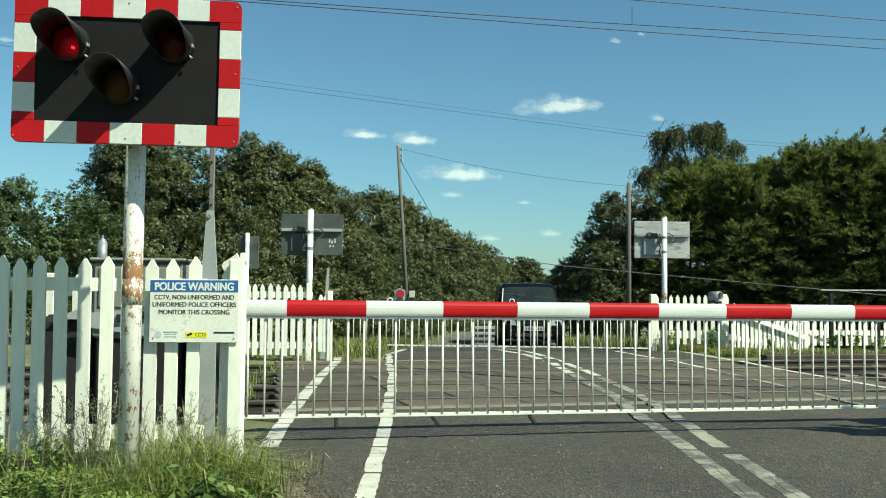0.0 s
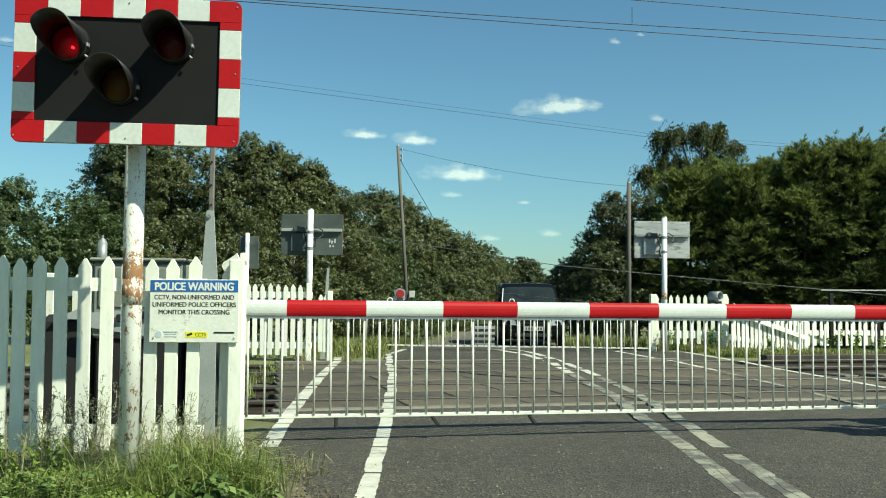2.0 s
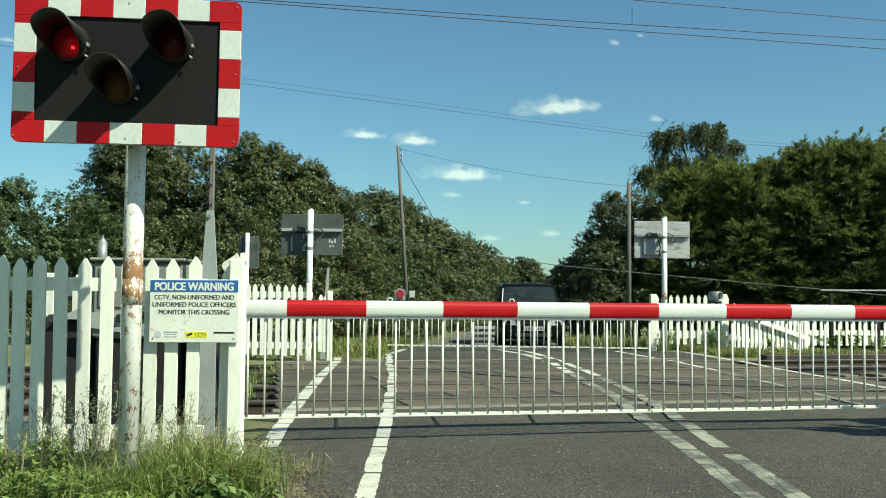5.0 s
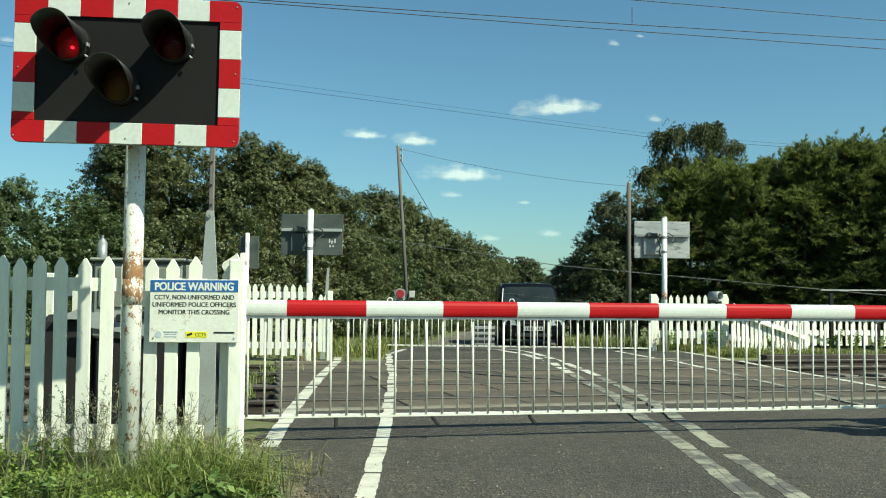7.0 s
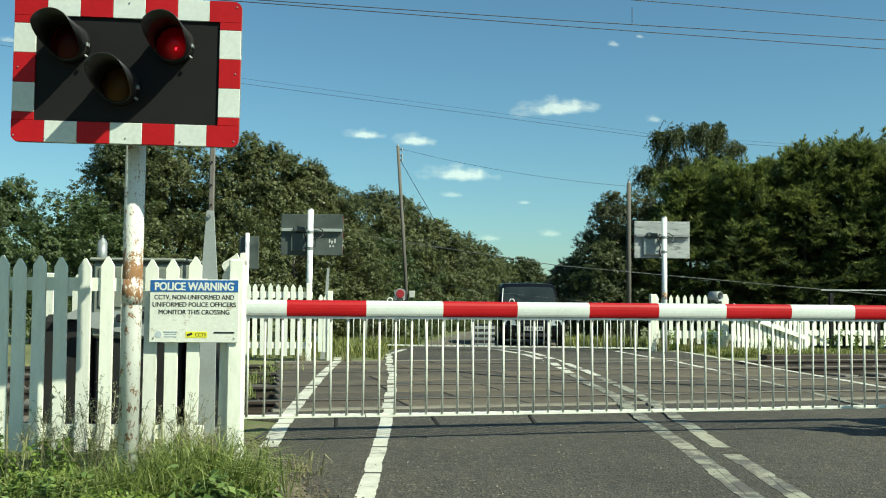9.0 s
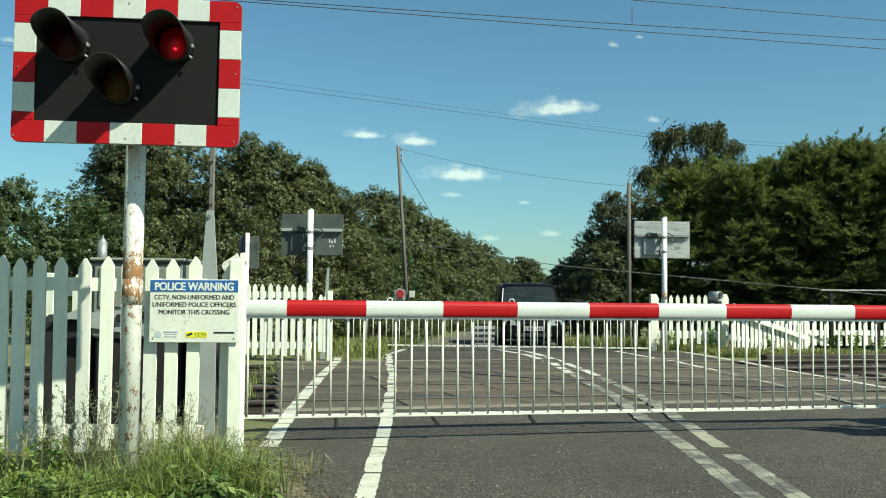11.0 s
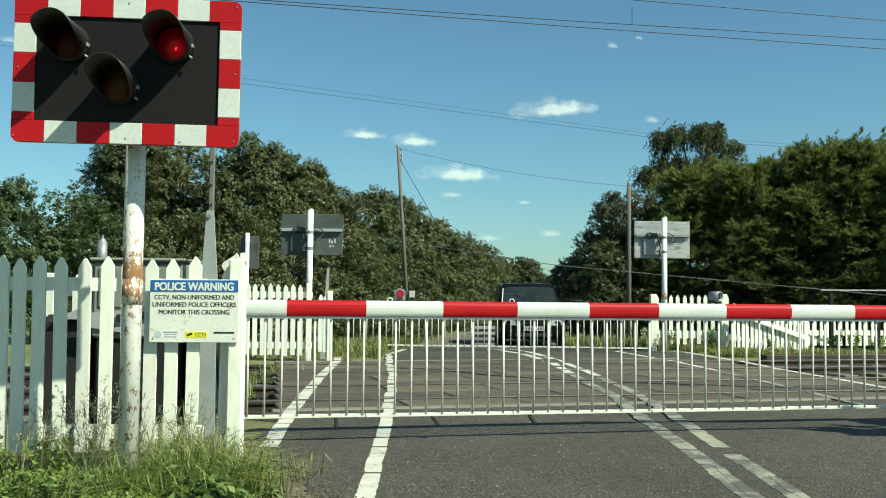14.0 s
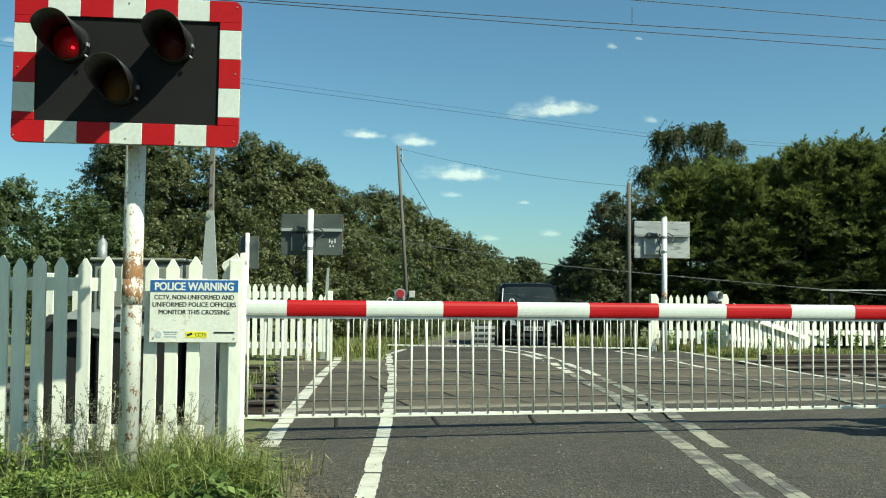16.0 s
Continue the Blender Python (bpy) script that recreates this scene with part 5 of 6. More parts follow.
wire([(-21.47, 38.00, 11.58), (-8.20, 38.00, 9.59), (8.29, 38.00, 7.57), (17.80, 38.00, 6.98), (23.07, 38.00, 6.62)], 0.0065, "thin telephone wire strung across the sky", 0)
wire([(-1.35, 28.00, 5.44), (5.29, 27.00, 4.26)], 0.0045, "thin wire between two wooden poles", 0.15)
wire([(-1.33, 28.00, 5.15), (-0.50, 30.00, 3.87), (0.04, 31.3, 3.0)], 0.009, "stay wire from the leaning pole", 0.0)
wire([(-4.01, 30.00, 3.17), (3.23, 27.00, 1.98), (11.19, 24.00, 1.20), (14.19, 23.50, 0.96)], 0.012, "pale cable running low before the trees", 0, GREY_CABLE)
wire([(-2.56, 30.00, 1.63), (0.28, 28.00, 1.33), (3.37, 25.00, 1.00), (7.37, 24.00, 0.64)], 0.0042, "pale cable running low before the trees", 0, GREY_CABLE)


def build_mast(u, v, side):
    """Steel mast that carries the railway's wires, with its arm over the track."""
    m = thing("catenary_mast", TRACK @ Matrix.Translation((u, v, -0.15)), "grey steel mast carrying the railway wires", "mast", "masts of the railway")
    bm = bmesh.new()
    add_box(bm, (0, 0, 3.4), (0.2, 0.02, 6.8))
    add_box(bm, (-0.1, 0, 3.4), (0.02, 0.2, 6.8))
    add_box(bm, (0.1, 0, 3.4), (0.02, 0.2, 6.8))
    part("upright", bm, GALV, m)
    part("arm", rod((0, 0, 6.2), (0, side * 3.6, 5.75), 0.035, None, 10), GALV, m)
    part("stay", rod((0, 0, 5.0), (0, side * 3.6, 5.7), 0.03, None, 10), GALV, m)
    part("base", box((0, 0, 0.1), (0.6, 0.6, 0.3), 0.02), DECK_EDGE, m)


build_mast(-13.5, 7.3, -1)
build_mast(24.0, 7.3, -1)
build_pole(-21.2, 38.0, -0.4, 12.6, 0.0, 0.12, "tall wooden telegraph pole carrying wires")
build_pole(23.0, 38.0, -0.4, 7.3, 0.0, 0.12, "wooden telegraph pole carrying wires")


# ---- vehicles ----
def loft(sections, material_name=None):
    """Skin through cross-sections of equal point count."""
    bm = bmesh.new()
    rings = [[bm.verts.new(p) for p in s] for s in sections]
    n = len(rings[0])
    for a, b in zip(rings, rings[1:]):
        for k in range(n):
            bm.faces.new((a[k], a[(k + 1) % n], b[(k + 1) % n], b[k]))
    bm.faces.new(rings[0])
    bm.faces.new(rings[-1][::-1])
    return bm


def build_vehicle(m, paint, width, high, label, tall):
    """A car that looks towards -y, its nose at the origin, standing on z = 0."""
    v = thing("van" if tall else "car", m, label, "van" if tall else "car")
    w = width / 2

    def section(y, wide, zb, zt, inset=0.12):
        x = wide
        return [(-x, y, zb), (-x * 1.0, y, zb + (zt - zb) * 0.55), (-x * (1 - inset * 0.35), y, zb + (zt - zb) * 0.86), (-x * (1 - inset), y, zt - 0.01), (0, y, zt + 0.015),
                (x * (1 - inset), y, zt - 0.01), (x * (1 - inset * 0.35), y, zb + (zt - zb) * 0.86), (x, y, zb + (zt - zb) * 0.55), (x, y, zb)]
    hood_z = high * 0.56
    bm = loft([section(0.0, w * 0.82, 0.26, hood_z * 0.72), section(0.10, w * 0.93, 0.22, hood_z * 0.84), section(0.5, w, 0.22, hood_z * 0.95), section(1.15, w, 0.22, hood_z * 1.02),
               section(2.4, w, 0.22, hood_z * 1.03), section(4.2, w, 0.22, hood_z * 1.03), section(4.55, w * 0.94, 0.3, hood_z)])
    body = part("body", bm, paint, v, smooth=True)
    zr = high
    bm = loft([section(0.95, w * 0.96, hood_z * 0.97, hood_z * 1.0, 0.05), section(1.75, w * 0.93, hood_z, zr * 0.985, 0.17), section(2.3, w * 0.93, hood_z, zr, 0.16),
               section(3.9, w * 0.93, hood_z, zr * 0.99, 0.16), section(4.5, w * 0.9, hood_z, zr * 0.9, 0.2)])
    part("cabin", bm, paint, v, smooth=True)
    # windscreen, a slanting slab just proud of the cabin front
    zb, zt = hood_z * 1.03, zr * 0.925
    yb, yt = 0.99, 1.66
    bm = prism([(-w * 0.86, yb - 0.03, zb), (w * 0.86, yb - 0.03, zb), (w * 0.775, yt - 0.12, zt - 0.05), (w * 0.70, yt - 0.08, zt), (0, yt - 0.07, zt + 0.012), (-w * 0.70, yt - 0.08, zt), (-w * 0.775, yt - 0.12, zt - 0.05)], (0, 0.03, 0.012))
    glass = part("windscreen", bm, CAR_GLASS, v, "dark windscreen")
    part("wiper", rod((-w * 0.5, yb - 0.03, zb + 0.03), (w * 0.05, yb + 0.02, zb + 0.10), 0.008, None, 6), HOOD_BLACK, glass)
    # white rod added on one pillar as a modelled reflection glint
    part("pillar_trim", rod((-w * 0.885, yb - 0.05, zb + 0.02), (-w * 0.805, yt - 0.15, zt - 0.03), 0.014, None, 8), WHITE_METAL, v, "white strip standing in for a glint beside the windscreen")
    for x in (-1, 1):
        bm = prism([(x * w * 0.955, 1.5, hood_z * 1.04), (x * w * 0.955, 3.9, hood_z * 1.04), (x * w * 0.85, 3.7, zr * 0.9), (x * w * 0.85, 2.0, zr * 0.9)], (x * 0.03, 0, 0))
        part("side_window", bm, CAR_GLASS, v)
        bm = bmesh.new()
        add_box(bm, (x * (w + 0.10), 1.35, hood_z * 1.12), (0.20, 0.10, 0.17), None, 0.03)
        add_rod(bm, (x * (w - 0.06), 1.38, hood_z * 1.04), (x * (w + 0.05), 1.36, hood_z * 1.08), 0.025, None, 8)
        part("door_mirror", bm, paint, v, "dark door mirror")
        bm = prism([(x * w * 0.50, -0.03, hood_z * 0.60), (x * w * 0.90, 0.03, hood_z * 0.62), (x * w * 0.94, 0.06, hood_z * 0.80), (x * w * 0.56, -0.01, hood_z * 0.76)], (0, 0.12, 0.01))
        part("headlight", bm, HEADLAMP, v, "clear headlight")
        part("fog_lamp", rod((x * w * 0.66, 0.02, 0.40), (x * w * 0.66, -0.005, 0.40), 0.05, None, 14), HEADLAMP, v)
        if tall:
            part("roof_rail", rod((x * w * 0.72, 1.9, zr + 0.05), (x * w * 0.72, 3.9, zr + 0.05), 0.018, None, 8), HOOD_BLACK, v)
        for y in (0.85, 3.65):
            wheel = thing("wheel", pose(x * (w - 0.10), y, 0.32))
            wheel.parent = v
            part("tyre", rod((-0.10, 0, 0), (0.10, 0, 0), 0.32, None, 24), TYRE, wheel)
            part("rim", rod((x * 0.075, 0, 0), (x * 0.105, 0, 0), 0.2, 0.18, 16), GALV, wheel)
    for k in range(4):
        part("grille_bar", box((0, 0.004, hood_z * 0.60 + 0.045 * k), (width * 0.42, 0.03, 0.018), 0.004), HOOD_BLACK, v, "dark grille bar")
    part("bumper", box((0, 0.03, 0.40), (width * 0.80, 0.14, 0.20), 0.04), paint, v)
    part("air_intake", box((0, -0.045, 0.34), (width * 0.55, 0.02, 0.09), 0.01), HOOD_BLACK, v)
    plate = part("number_plate", box((0, -0.05, 0.52), (0.52, 0.012, 0.11), 0.003), PLATE_WHITE, v, "white number plate")
    for k in range(6):
        part("bar", box((-0.2 + 0.075 * k + (0.03 if k > 3 else 0), -0.058, 0.52), (0.045, 0.003, 0.07)), INK, plate)
    return v


VAN_GROUND = fall(27.0) + 0.012
build_vehicle(pose(2.52, 26.3, VAN_GROUND - 0.01, 0, 0, 0), CAR_PAINT, 1.86, 1.80, "dark van waiting behind the far barrier", True)


def marker_board(x, y):
    """Low board with black and white stripes at the kerb."""
    b = thing("marker_board", pose(x, y, fall(y)), "low black and white striped marker board beside the van", "marker board")
    for k in range(8):
        part("stripe", box((0, 0, 0.04 + 0.078 * k), (0.56 - 0.02 * (k % 2), 0.10, 0.074), 0.006), (GALV if k < 4 else GREY_PAINT) if k % 2 == 0 else HOOD_BLACK, b)


marker_board(1.18, 26.5)


# ---- trees ----
def lumps_on(rng, centre, radii, count, lump, low=-0.5):
    """Centres of foliage lumps over an uneven ellipsoid."""
    out = []
    centre, radii = np.array(centre), np.array(radii)
    while len(out) < count:
        d = unit(rng.normal(0, 1, (1, 3)))[0]
        if d[2] < low:
            continue
        r = rng.uniform(0.72, 1.0) if rng.random() < 0.8 else rng.uniform(0.3, 0.7)
        wob = 1 + 0.18 * noise.noise(Vector(d * 2.1) + Vector(centre))
        out.append((centre + d * radii * r * wob, lump * rng.uniform(0.6, 1.3), d))
    return out


def crown_mesh(rng, lumps, leaves, length, width, material, flat=0.8):
    """Leafy shoots standing out from every lump, each a twig's length of small leaves."""
    per = 15
    leaves = leaves * 1.95
    weight = np.array([l[1] ** 2 for l in lumps])
    counts = np.maximum(3, leaves / per * weight / weight.sum()).astype(int)
    quads = []
    for (c, r, d), n in zip(lumps, counts):
        v = unit(rng.normal(0, 1, (n, 3)) + d * 0.55 + np.array([0, 0, 0.2]))
        base = c + v * r * (rng.uniform(0.25, 1.0, (n, 1)) ** 0.5) * np.array([1, 1, flat]) * 0.82
        way = unit(v + np.array([0, 0, 0.45]) + rng.normal(0, 0.45, (n, 3)))
        long = length * rng.uniform(1.4, 3.6, (n, 1))
        f = rng.uniform(0, 1, (n, per, 1))
        p = base[:, None] + way[:, None] * long[:, None] * f
        p = p + rng.normal(0, 0.42, p.shape) * length * (1.15 - 0.7 * f)
        p[..., 2] -= 0.25 * (f[..., 0] ** 2) * long
        out = np.repeat(v * 0.8 + way * 0.3 + d * 0.35 + np.array([0, 0, 0.25]), per, axis=0)
        quads.append(leaf_tris(rng, p.reshape(-1, 3), out, length, width * 1.35, 0.5))
    return quad_mesh("crown", np.concatenate(quads), material)


def trunk_bm(rng, height, r, limbs, reach):
    bm = bmesh.new()
    bendy = rng.uniform(-0.15, 0.15, 2)
    path = [(0, 0, -0.3), (bendy[0] * 0.3, bendy[1] * 0.3, height * 0.3), (bendy[0], bendy[1], height * 0.65), (bendy[0] * 1.2, bendy[1], height * 0.92)]
    add_tube_path(bm, path, [r * 1.15, r * 0.85, r * 0.5, r * 0.12], 9)
    for k in range(limbs):
        a = 2.4 * k + rng.uniform(-0.4, 0.4)
        z = height * (0.2 + 0.6 * k / limbs)
        d = Vector((math.cos(a), math.sin(a), 0.55))
        s = Vector((bendy[0] * z / height, bendy[1] * z / height, z))
        ln = reach * rng.uniform(0.6, 0.95)
        add_tube_path(bm, [s, s + d * ln * 0.5, s + d * ln + Vector((0, 0, 0.15 * ln))], [r * 0.4, r * 0.25, r * 0.05], 6)
    return bm


def build_tree(name, x, y, base, blobs, leaves, leaf, material, label, seed, category="tree", lump=0.55, trunk_r=0.12, group="trees beside the road"):
    """blobs: (dx, dy, z, rx, ry, rz) of the crown's main masses."""
    rng = np.random.default_rng(seed)
    t = thing(name, pose(x, y, base), label, category, group)
    top = max(b[2] + b[5] for b in blobs)
    wide = max(b[3] for b in blobs)
    part("trunk", trunk_bm(rng, top * 0.85, trunk_r, 9, wide * 0.9), BARK, t, smooth=True)
    lumps = []
    for dx, dy, z, rx, ry, rz in blobs:
        count = int(5 + 7.5 * (rx * ry + rx * rz + ry * rz) / 3 / lump ** 2 * 0.55)
        lumps += lumps_on(rng, (dx, dy, z), (rx, ry, rz), count, lump)
    ob = new("crown", crown_mesh(rng, lumps, leaves, leaf, leaf * 0.55, material))
    ob.parent = t
    tagged(ob, kind="stuff")
    return t


swaying = []      # (object, degrees of sway, seed)


def broad(x, y, top, r, leaves, seed, mat=None, leaf=0.10, label="leafy green broadleaf tree in a tall roadside hedge"):
    z0 = fall(y) - 0.05
    lump = 0.40
    h = top - z0 - lump * 0.8
    r = r - lump * 0.35
    rng = random.Random(seed)
    blobs = [(0, 0, h * 0.62, r, r * 0.9, h * 0.38), (rng.uniform(-0.4, 0.4) * r, -r * 0.3, h * 0.32, r * 1.05, r * 0.9, h * 0.34),
             (rng.uniform(-0.6, 0.6) * r, 0, h * 0.75, r * 0.6, r * 0.6, h * 0.24)]
    t = build_tree("broadleaf_tree", x, y, z0, blobs, leaves, leaf, mat or LEAF_OLIVE, label, seed, lump=lump)
    swaying.append((t, 0.22, seed))
    return t


def bush(x, y, top, r, leaves, seed, mat=None, leaf=0.074):
    z0 = fall(y) - 0.05
    h = top - z0 - 0.2
    t = build_tree("hedge_bush", x, y, z0, [(0, 0, h * 0.5, r, r * 0.8, h * 0.5), (0.3 * r, -0.2, h * 0.25, r * 0.9, r * 0.8, h * 0.3)], leaves, leaf, mat or LEAF_GREEN,
                   "dense green hedge bush behind the fence", seed, "bush", 0.36, 0.06, group="hedge bushes")
    return t


def frond_quads(rng, base, way, side, long, k):
    """Flat feathery fronds: k thin strokes to each, raked forward on both sides of its axis."""
    n = len(base)
    t = rng.uniform(0, 1, (n, k, 1))
    which = np.sign(rng.normal(0, 1, (n, k, 1)))
    p = base[:, None] + way[:, None] * long[:, None, None] * t
    p[..., 2] -= 0.30 * t[..., 0] ** 2 * long[:, None]
    along = unit(way[:, None] + side[:, None] * which * rng.uniform(0.3, 1.0, (n, k, 1)) + rng.normal(0, 0.16, p.shape))
    ln = (0.12 + 0.62 * long[:, None, None] * (1 - t) * 0.55) * rng.uniform(0.6, 1.25, (n, k, 1))
    p = p + along * ln * 0.5
    p, along, ln = p.reshape(-1, 3), along.reshape(-1, 3), ln.reshape(-1, 1)
    w = unit(np.cross(along, np.array([0, 0, 1.0]) + rng.normal(0, 0.45, along.shape)))
    wd = rng.uniform(0.006, 0.0125, (len(p), 1))
    return np.stack([p - along * ln * 0.5 + w * wd * 1.2, p - along * ln * 0.4 - w * wd * 1.2, p + along * ln * 0.55], 1), t.reshape(-1)


def conifer(x, y, top, r, leaves, seed):
    """Cypress: limbs that rise, reach out and droop at the tips, hung with flat feathery fronds in loose tiers."""
    rng = np.random.default_rng(seed)
    z0 = fall(min(y, 24)) - 0.05
    h = top - z0
    t = thing("cypress_tree", pose(x, y, z0), "dark green cypress with feathery drooping sprays in tiers", "conifer", "cypress row")
    part("trunk", trunk_bm(rng, h * 0.75, 0.08, 0, 0.3), BARK, t, smooth=True)
    per, k = 9, 24
    n = int(leaves * 2.3 / (per * k))
    f = rng.uniform(0.0, 1.0, n) ** 0.9 * 0.93
    a = rng.uniform(0, 2 * math.pi, n)
    bulge = np.array([noise.noise(Vector((1.5 * math.cos(u) + seed, 1.5 * math.sin(u), 0.95 * h * v))) + 0.5 * noise.noise(Vector((3.5 * math.cos(u), 3.5 * math.sin(u) + seed, 2.1 * h * v))) for u, v in zip(a, f)])
    reach = r * 1.12 * np.where(f < 0.3, 1.0, np.clip((1 - f) / 0.7, 0, 1) ** 0.72) * (1 + 0.5 * bulge) * rng.uniform(0.84, 1.10, n) + 0.05
    out = np.stack([np.cos(a), np.sin(a), np.zeros(n)], 1)
    rise = 0.36 + 1.1 * f ** 2
    s = np.sort(rng.uniform(0.42, 1.0, (n, per)), axis=1)
    p = out[:, None] * (reach[:, None] * s)[..., None]
    p[..., 2] = (h * (0.02 + 0.93 * f))[:, None] + reach[:, None] * (rise[:, None] * s - 0.34 * s ** 2)
    p += rng.normal(0, 0.06, p.shape)
    turn = rng.normal(0, 0.75, (n, per))
    c, d = np.cos(turn), np.sin(turn)
    way = np.stack([out[:, None, 0] * c - out[:, None, 1] * d, out[:, None, 0] * d + out[:, None, 1] * c, (0.75 * rise[:, None] + 0.10 + 0 * c)], 2)
    way = unit(way + rng.normal(0, 0.16, way.shape))
    side = unit(np.cross(way, np.array([0, 0, 1.0])) + rng.normal(0, 0.6, way.shape))
    long = rng.uniform(0.22, 0.52, (n, per)) * (1.12 - 0.45 * f)[:, None]
    quads, along = frond_quads(rng, p.reshape(-1, 3), way.reshape(-1, 3), side.reshape(-1, 3), long.reshape(-1), k)
    outer = np.repeat((s * np.clip(0.35 + 0.9 * f, 0, 1)[:, None]).reshape(-1), k)
    tip = rng.random(len(quads)) < 1.15 * outer ** 1.5 * (0.3 + 0.7 * along)
    # upright leaders at the top, feathered all round
    shoots = []
    for j in range(9):
        b = np.array([rng.normal(0, 0.34) * r, rng.normal(0, 0.3) * r, h * rng.uniform(0.76, 0.87)]) if j else np.array([0, 0, h * 0.86])
        tall = (h - b[2]) * (1.1 if j == 0 else rng.uniform(0.55, 0.95))
        m = 34
        q = rng.uniform(0, 1, m)
        lean = np.array([rng.normal(0, 0.10), rng.normal(0, 0.10), 1.0])
        u = rng.uniform(0, 2 * math.pi, m)
        w = unit(np.stack([np.cos(u), np.sin(u), 0.9 + 0.8 * q], 1))
        e = unit(np.cross(w, np.array([0, 0, 1.0])))
        shoots.append(frond_quads(rng, b + lean * (q * tall)[:, None], w, e, 0.05 + 0.20 * (1 - q), 9)[0])
    shoots = np.concatenate(shoots)
    quads = np.concatenate([quads, shoots])
    kinds = np.concatenate([tip.astype(np.int32), (rng.random(len(shoots)) < 0.6).astype(np.int32)])
    ob = new("crown", quad_mesh("crown", quads, [LEAF_CONIFER, CONIFER_TIP], kinds))
    tagged(ob, kind="stuff")
    ob.parent = t
    swaying.append((t, 0.25, seed))
    return t


def birch(x, y, top, seed):
    """Slender tree with hanging strands of leaves, each main limb a part of its own that swings."""
    rng = np.random.default_rng(seed)
    z0 = fall(y) - 0.05
    h = top - z0
    t = thing("birch_tree", pose(x, y, z0), "tall birch with drooping dark green foliage above the cypresses", "tree", "trees beside the road")
    part("trunk", trunk_bm(rng, h * 0.9, 0.11, 6, 1.0), BARK, t, smooth=True)
    for dx, dz, rx, rz, n in BIRCH_MASSES:
        limb = new("limb")
        limb.parent = t
        limb.location = (dx * 0.5, 0, h - 1.9 + dz * 0.5)
        c = np.array([dx * 0.5, 0, dz * 0.5 + 0.25])
        m = n // 22
        # each mass is a handful of twig ends, ragged at the edge, with strands blown aside
        ends = unit(rng.normal(0, 1, (14, 3)) + np.array([0, 0, 0.4])) * rng.uniform(0.45, 1.05, (14, 1))
        d = ends[rng.integers(0, 14, m)] + rng.normal(0, 0.20, (m, 3))
        start = c + d * np.array([rx, rx * 0.9, rz]) * rng.uniform(0.55, 1.0, (m, 1))
        drop = rng.uniform(0.25, 0.95, (m, 1))
        drift = np.stack([rng.normal(-0.16, 0.09, m), rng.normal(0, 0.10, m)], 1) + d[:, :2] * 0.14
        f = rng.uniform(0, 1, (m, 22, 1))
        p = start[:, None] + np.concatenate([drift[:, None] * (1.6 * f - 0.6 * f * f), (0.22 * f - 1.1 * f * f) * drop[:, None]], 2)
        p = (p + rng.normal(0, 0.022, p.shape)).reshape(-1, 3)
        q = leaf_quads(rng, p, np.repeat(d * 0.6 + np.array([0.2, -0.3, 0.2]), 22, axis=0), 0.085, 0.036, 0.6, 1.4)
        ob = new("foliage", quad_mesh("foliage", q, LEAF_BIRCH))
        ob.parent = limb
        bm = bmesh.new()
        add_tube_path(bm, [(-dx * 0.35, 0, -0.9), (dx * 0.1, 0, -0.1), tuple(c + np.array([0, 0, 0.2]))], [0.05, 0.035, 0.012], 6)
        part("bough", bm, BARK, limb, smooth=True)
        swaying.append((limb, 3.2, int(seed + dx * 10)))
    return t


BIRCH_MASSES = [(-1.2, 0.50, 0.36, 0.50, 3600), (-1.08, -0.35, 0.36, 0.48, 2800), (-0.59, 0.70, 0.46, 0.60, 5200), (0.36, 0.86, 0.48, 0.60, 6600), (0.86, 0.82, 0.46, 0.64, 6600), (1.55, 0.30, 0.36, 0.40, 2800), (-0.4, -0.35, 0.55, 0.45, 4000), (0.5, -0.25, 0.65, 0.5, 4600), (-1.38, -0.85, 0.36, 0.55, 3400), (-1.9, -0.65, 0.36, 0.36, 2600)]

broad(-11.55, 24.0, 4.10, 1.25, 34650, 1, LEAF_GREEN, 0.070)
broad(-13.2, 24.0, 3.9, 1.52, 12000, 2, LEAF_GREEN, 0.070)
broad(-9.10, 27.0, 5.87, 1.58, 42350, 3, LEAF_BIRCH, 0.070)
broad(-7.75, 27.5, 6.14, 1.92, 53900, 4, LEAF_OLIVE, 0.070)
broad(-5.52, 27.0, 5.77, 1.71, 57750, 5, LEAF_OLIVE, 0.070)
broad(-4.56, 28.0, 5.42, 1.21, 38500, 6, LEAF_OLIVE, 0.070)
broad(-3.33, 29.5, 4.62, 1.15, 30000, 62, LEAF_OLIVE, 0.070)
broad(-3.67, 31.0, 4.90, 1.24, 38500, 7, LEAF_OLIVE, 0.070)
broad(-2.76, 36.0, 5.40, 1.49, 38500, 8, LEAF_OLIVE, 0.070)
broad(-1.72, 42.0, 5.45, 1.62, 19800, 9, LEAF_OLIVE, 0.120)
broad(-0.41, 49.0, 5.35, 1.63, 17600, 10, LEAF_OLIVE, 0.120)
broad(1.05, 57.0, 5.18, 1.60, 15400, 11, LEAF_OLIVE, 0.120)
broad(2.79, 66.0, 5.05, 1.58, 11000, 12, LEAF_OLIVE, 0.120)
broad(4.69, 78.0, 4.55, 1.35, 8800, 13, LEAF_OLIVE, 0.120)
broad(7.97, 95.0, 5.15, 2.22, 15400, 14, LEAF_BIRCH, 0.200)
broad(11.51, 110.0, 3.85, 2.20, 11550, 15, LEAF_BIRCH, 0.200)
bush(-8.95, 23.0, 3.78, 1.25, 15000, 20, LEAF_GREEN)
bush(-8.83, 20.5, 2.74, 1.21, 12000, 21, LEAF_GREEN)
bush(-7.54, 21.0, 3.04, 1.10, 12000, 22, LEAF_GREEN)
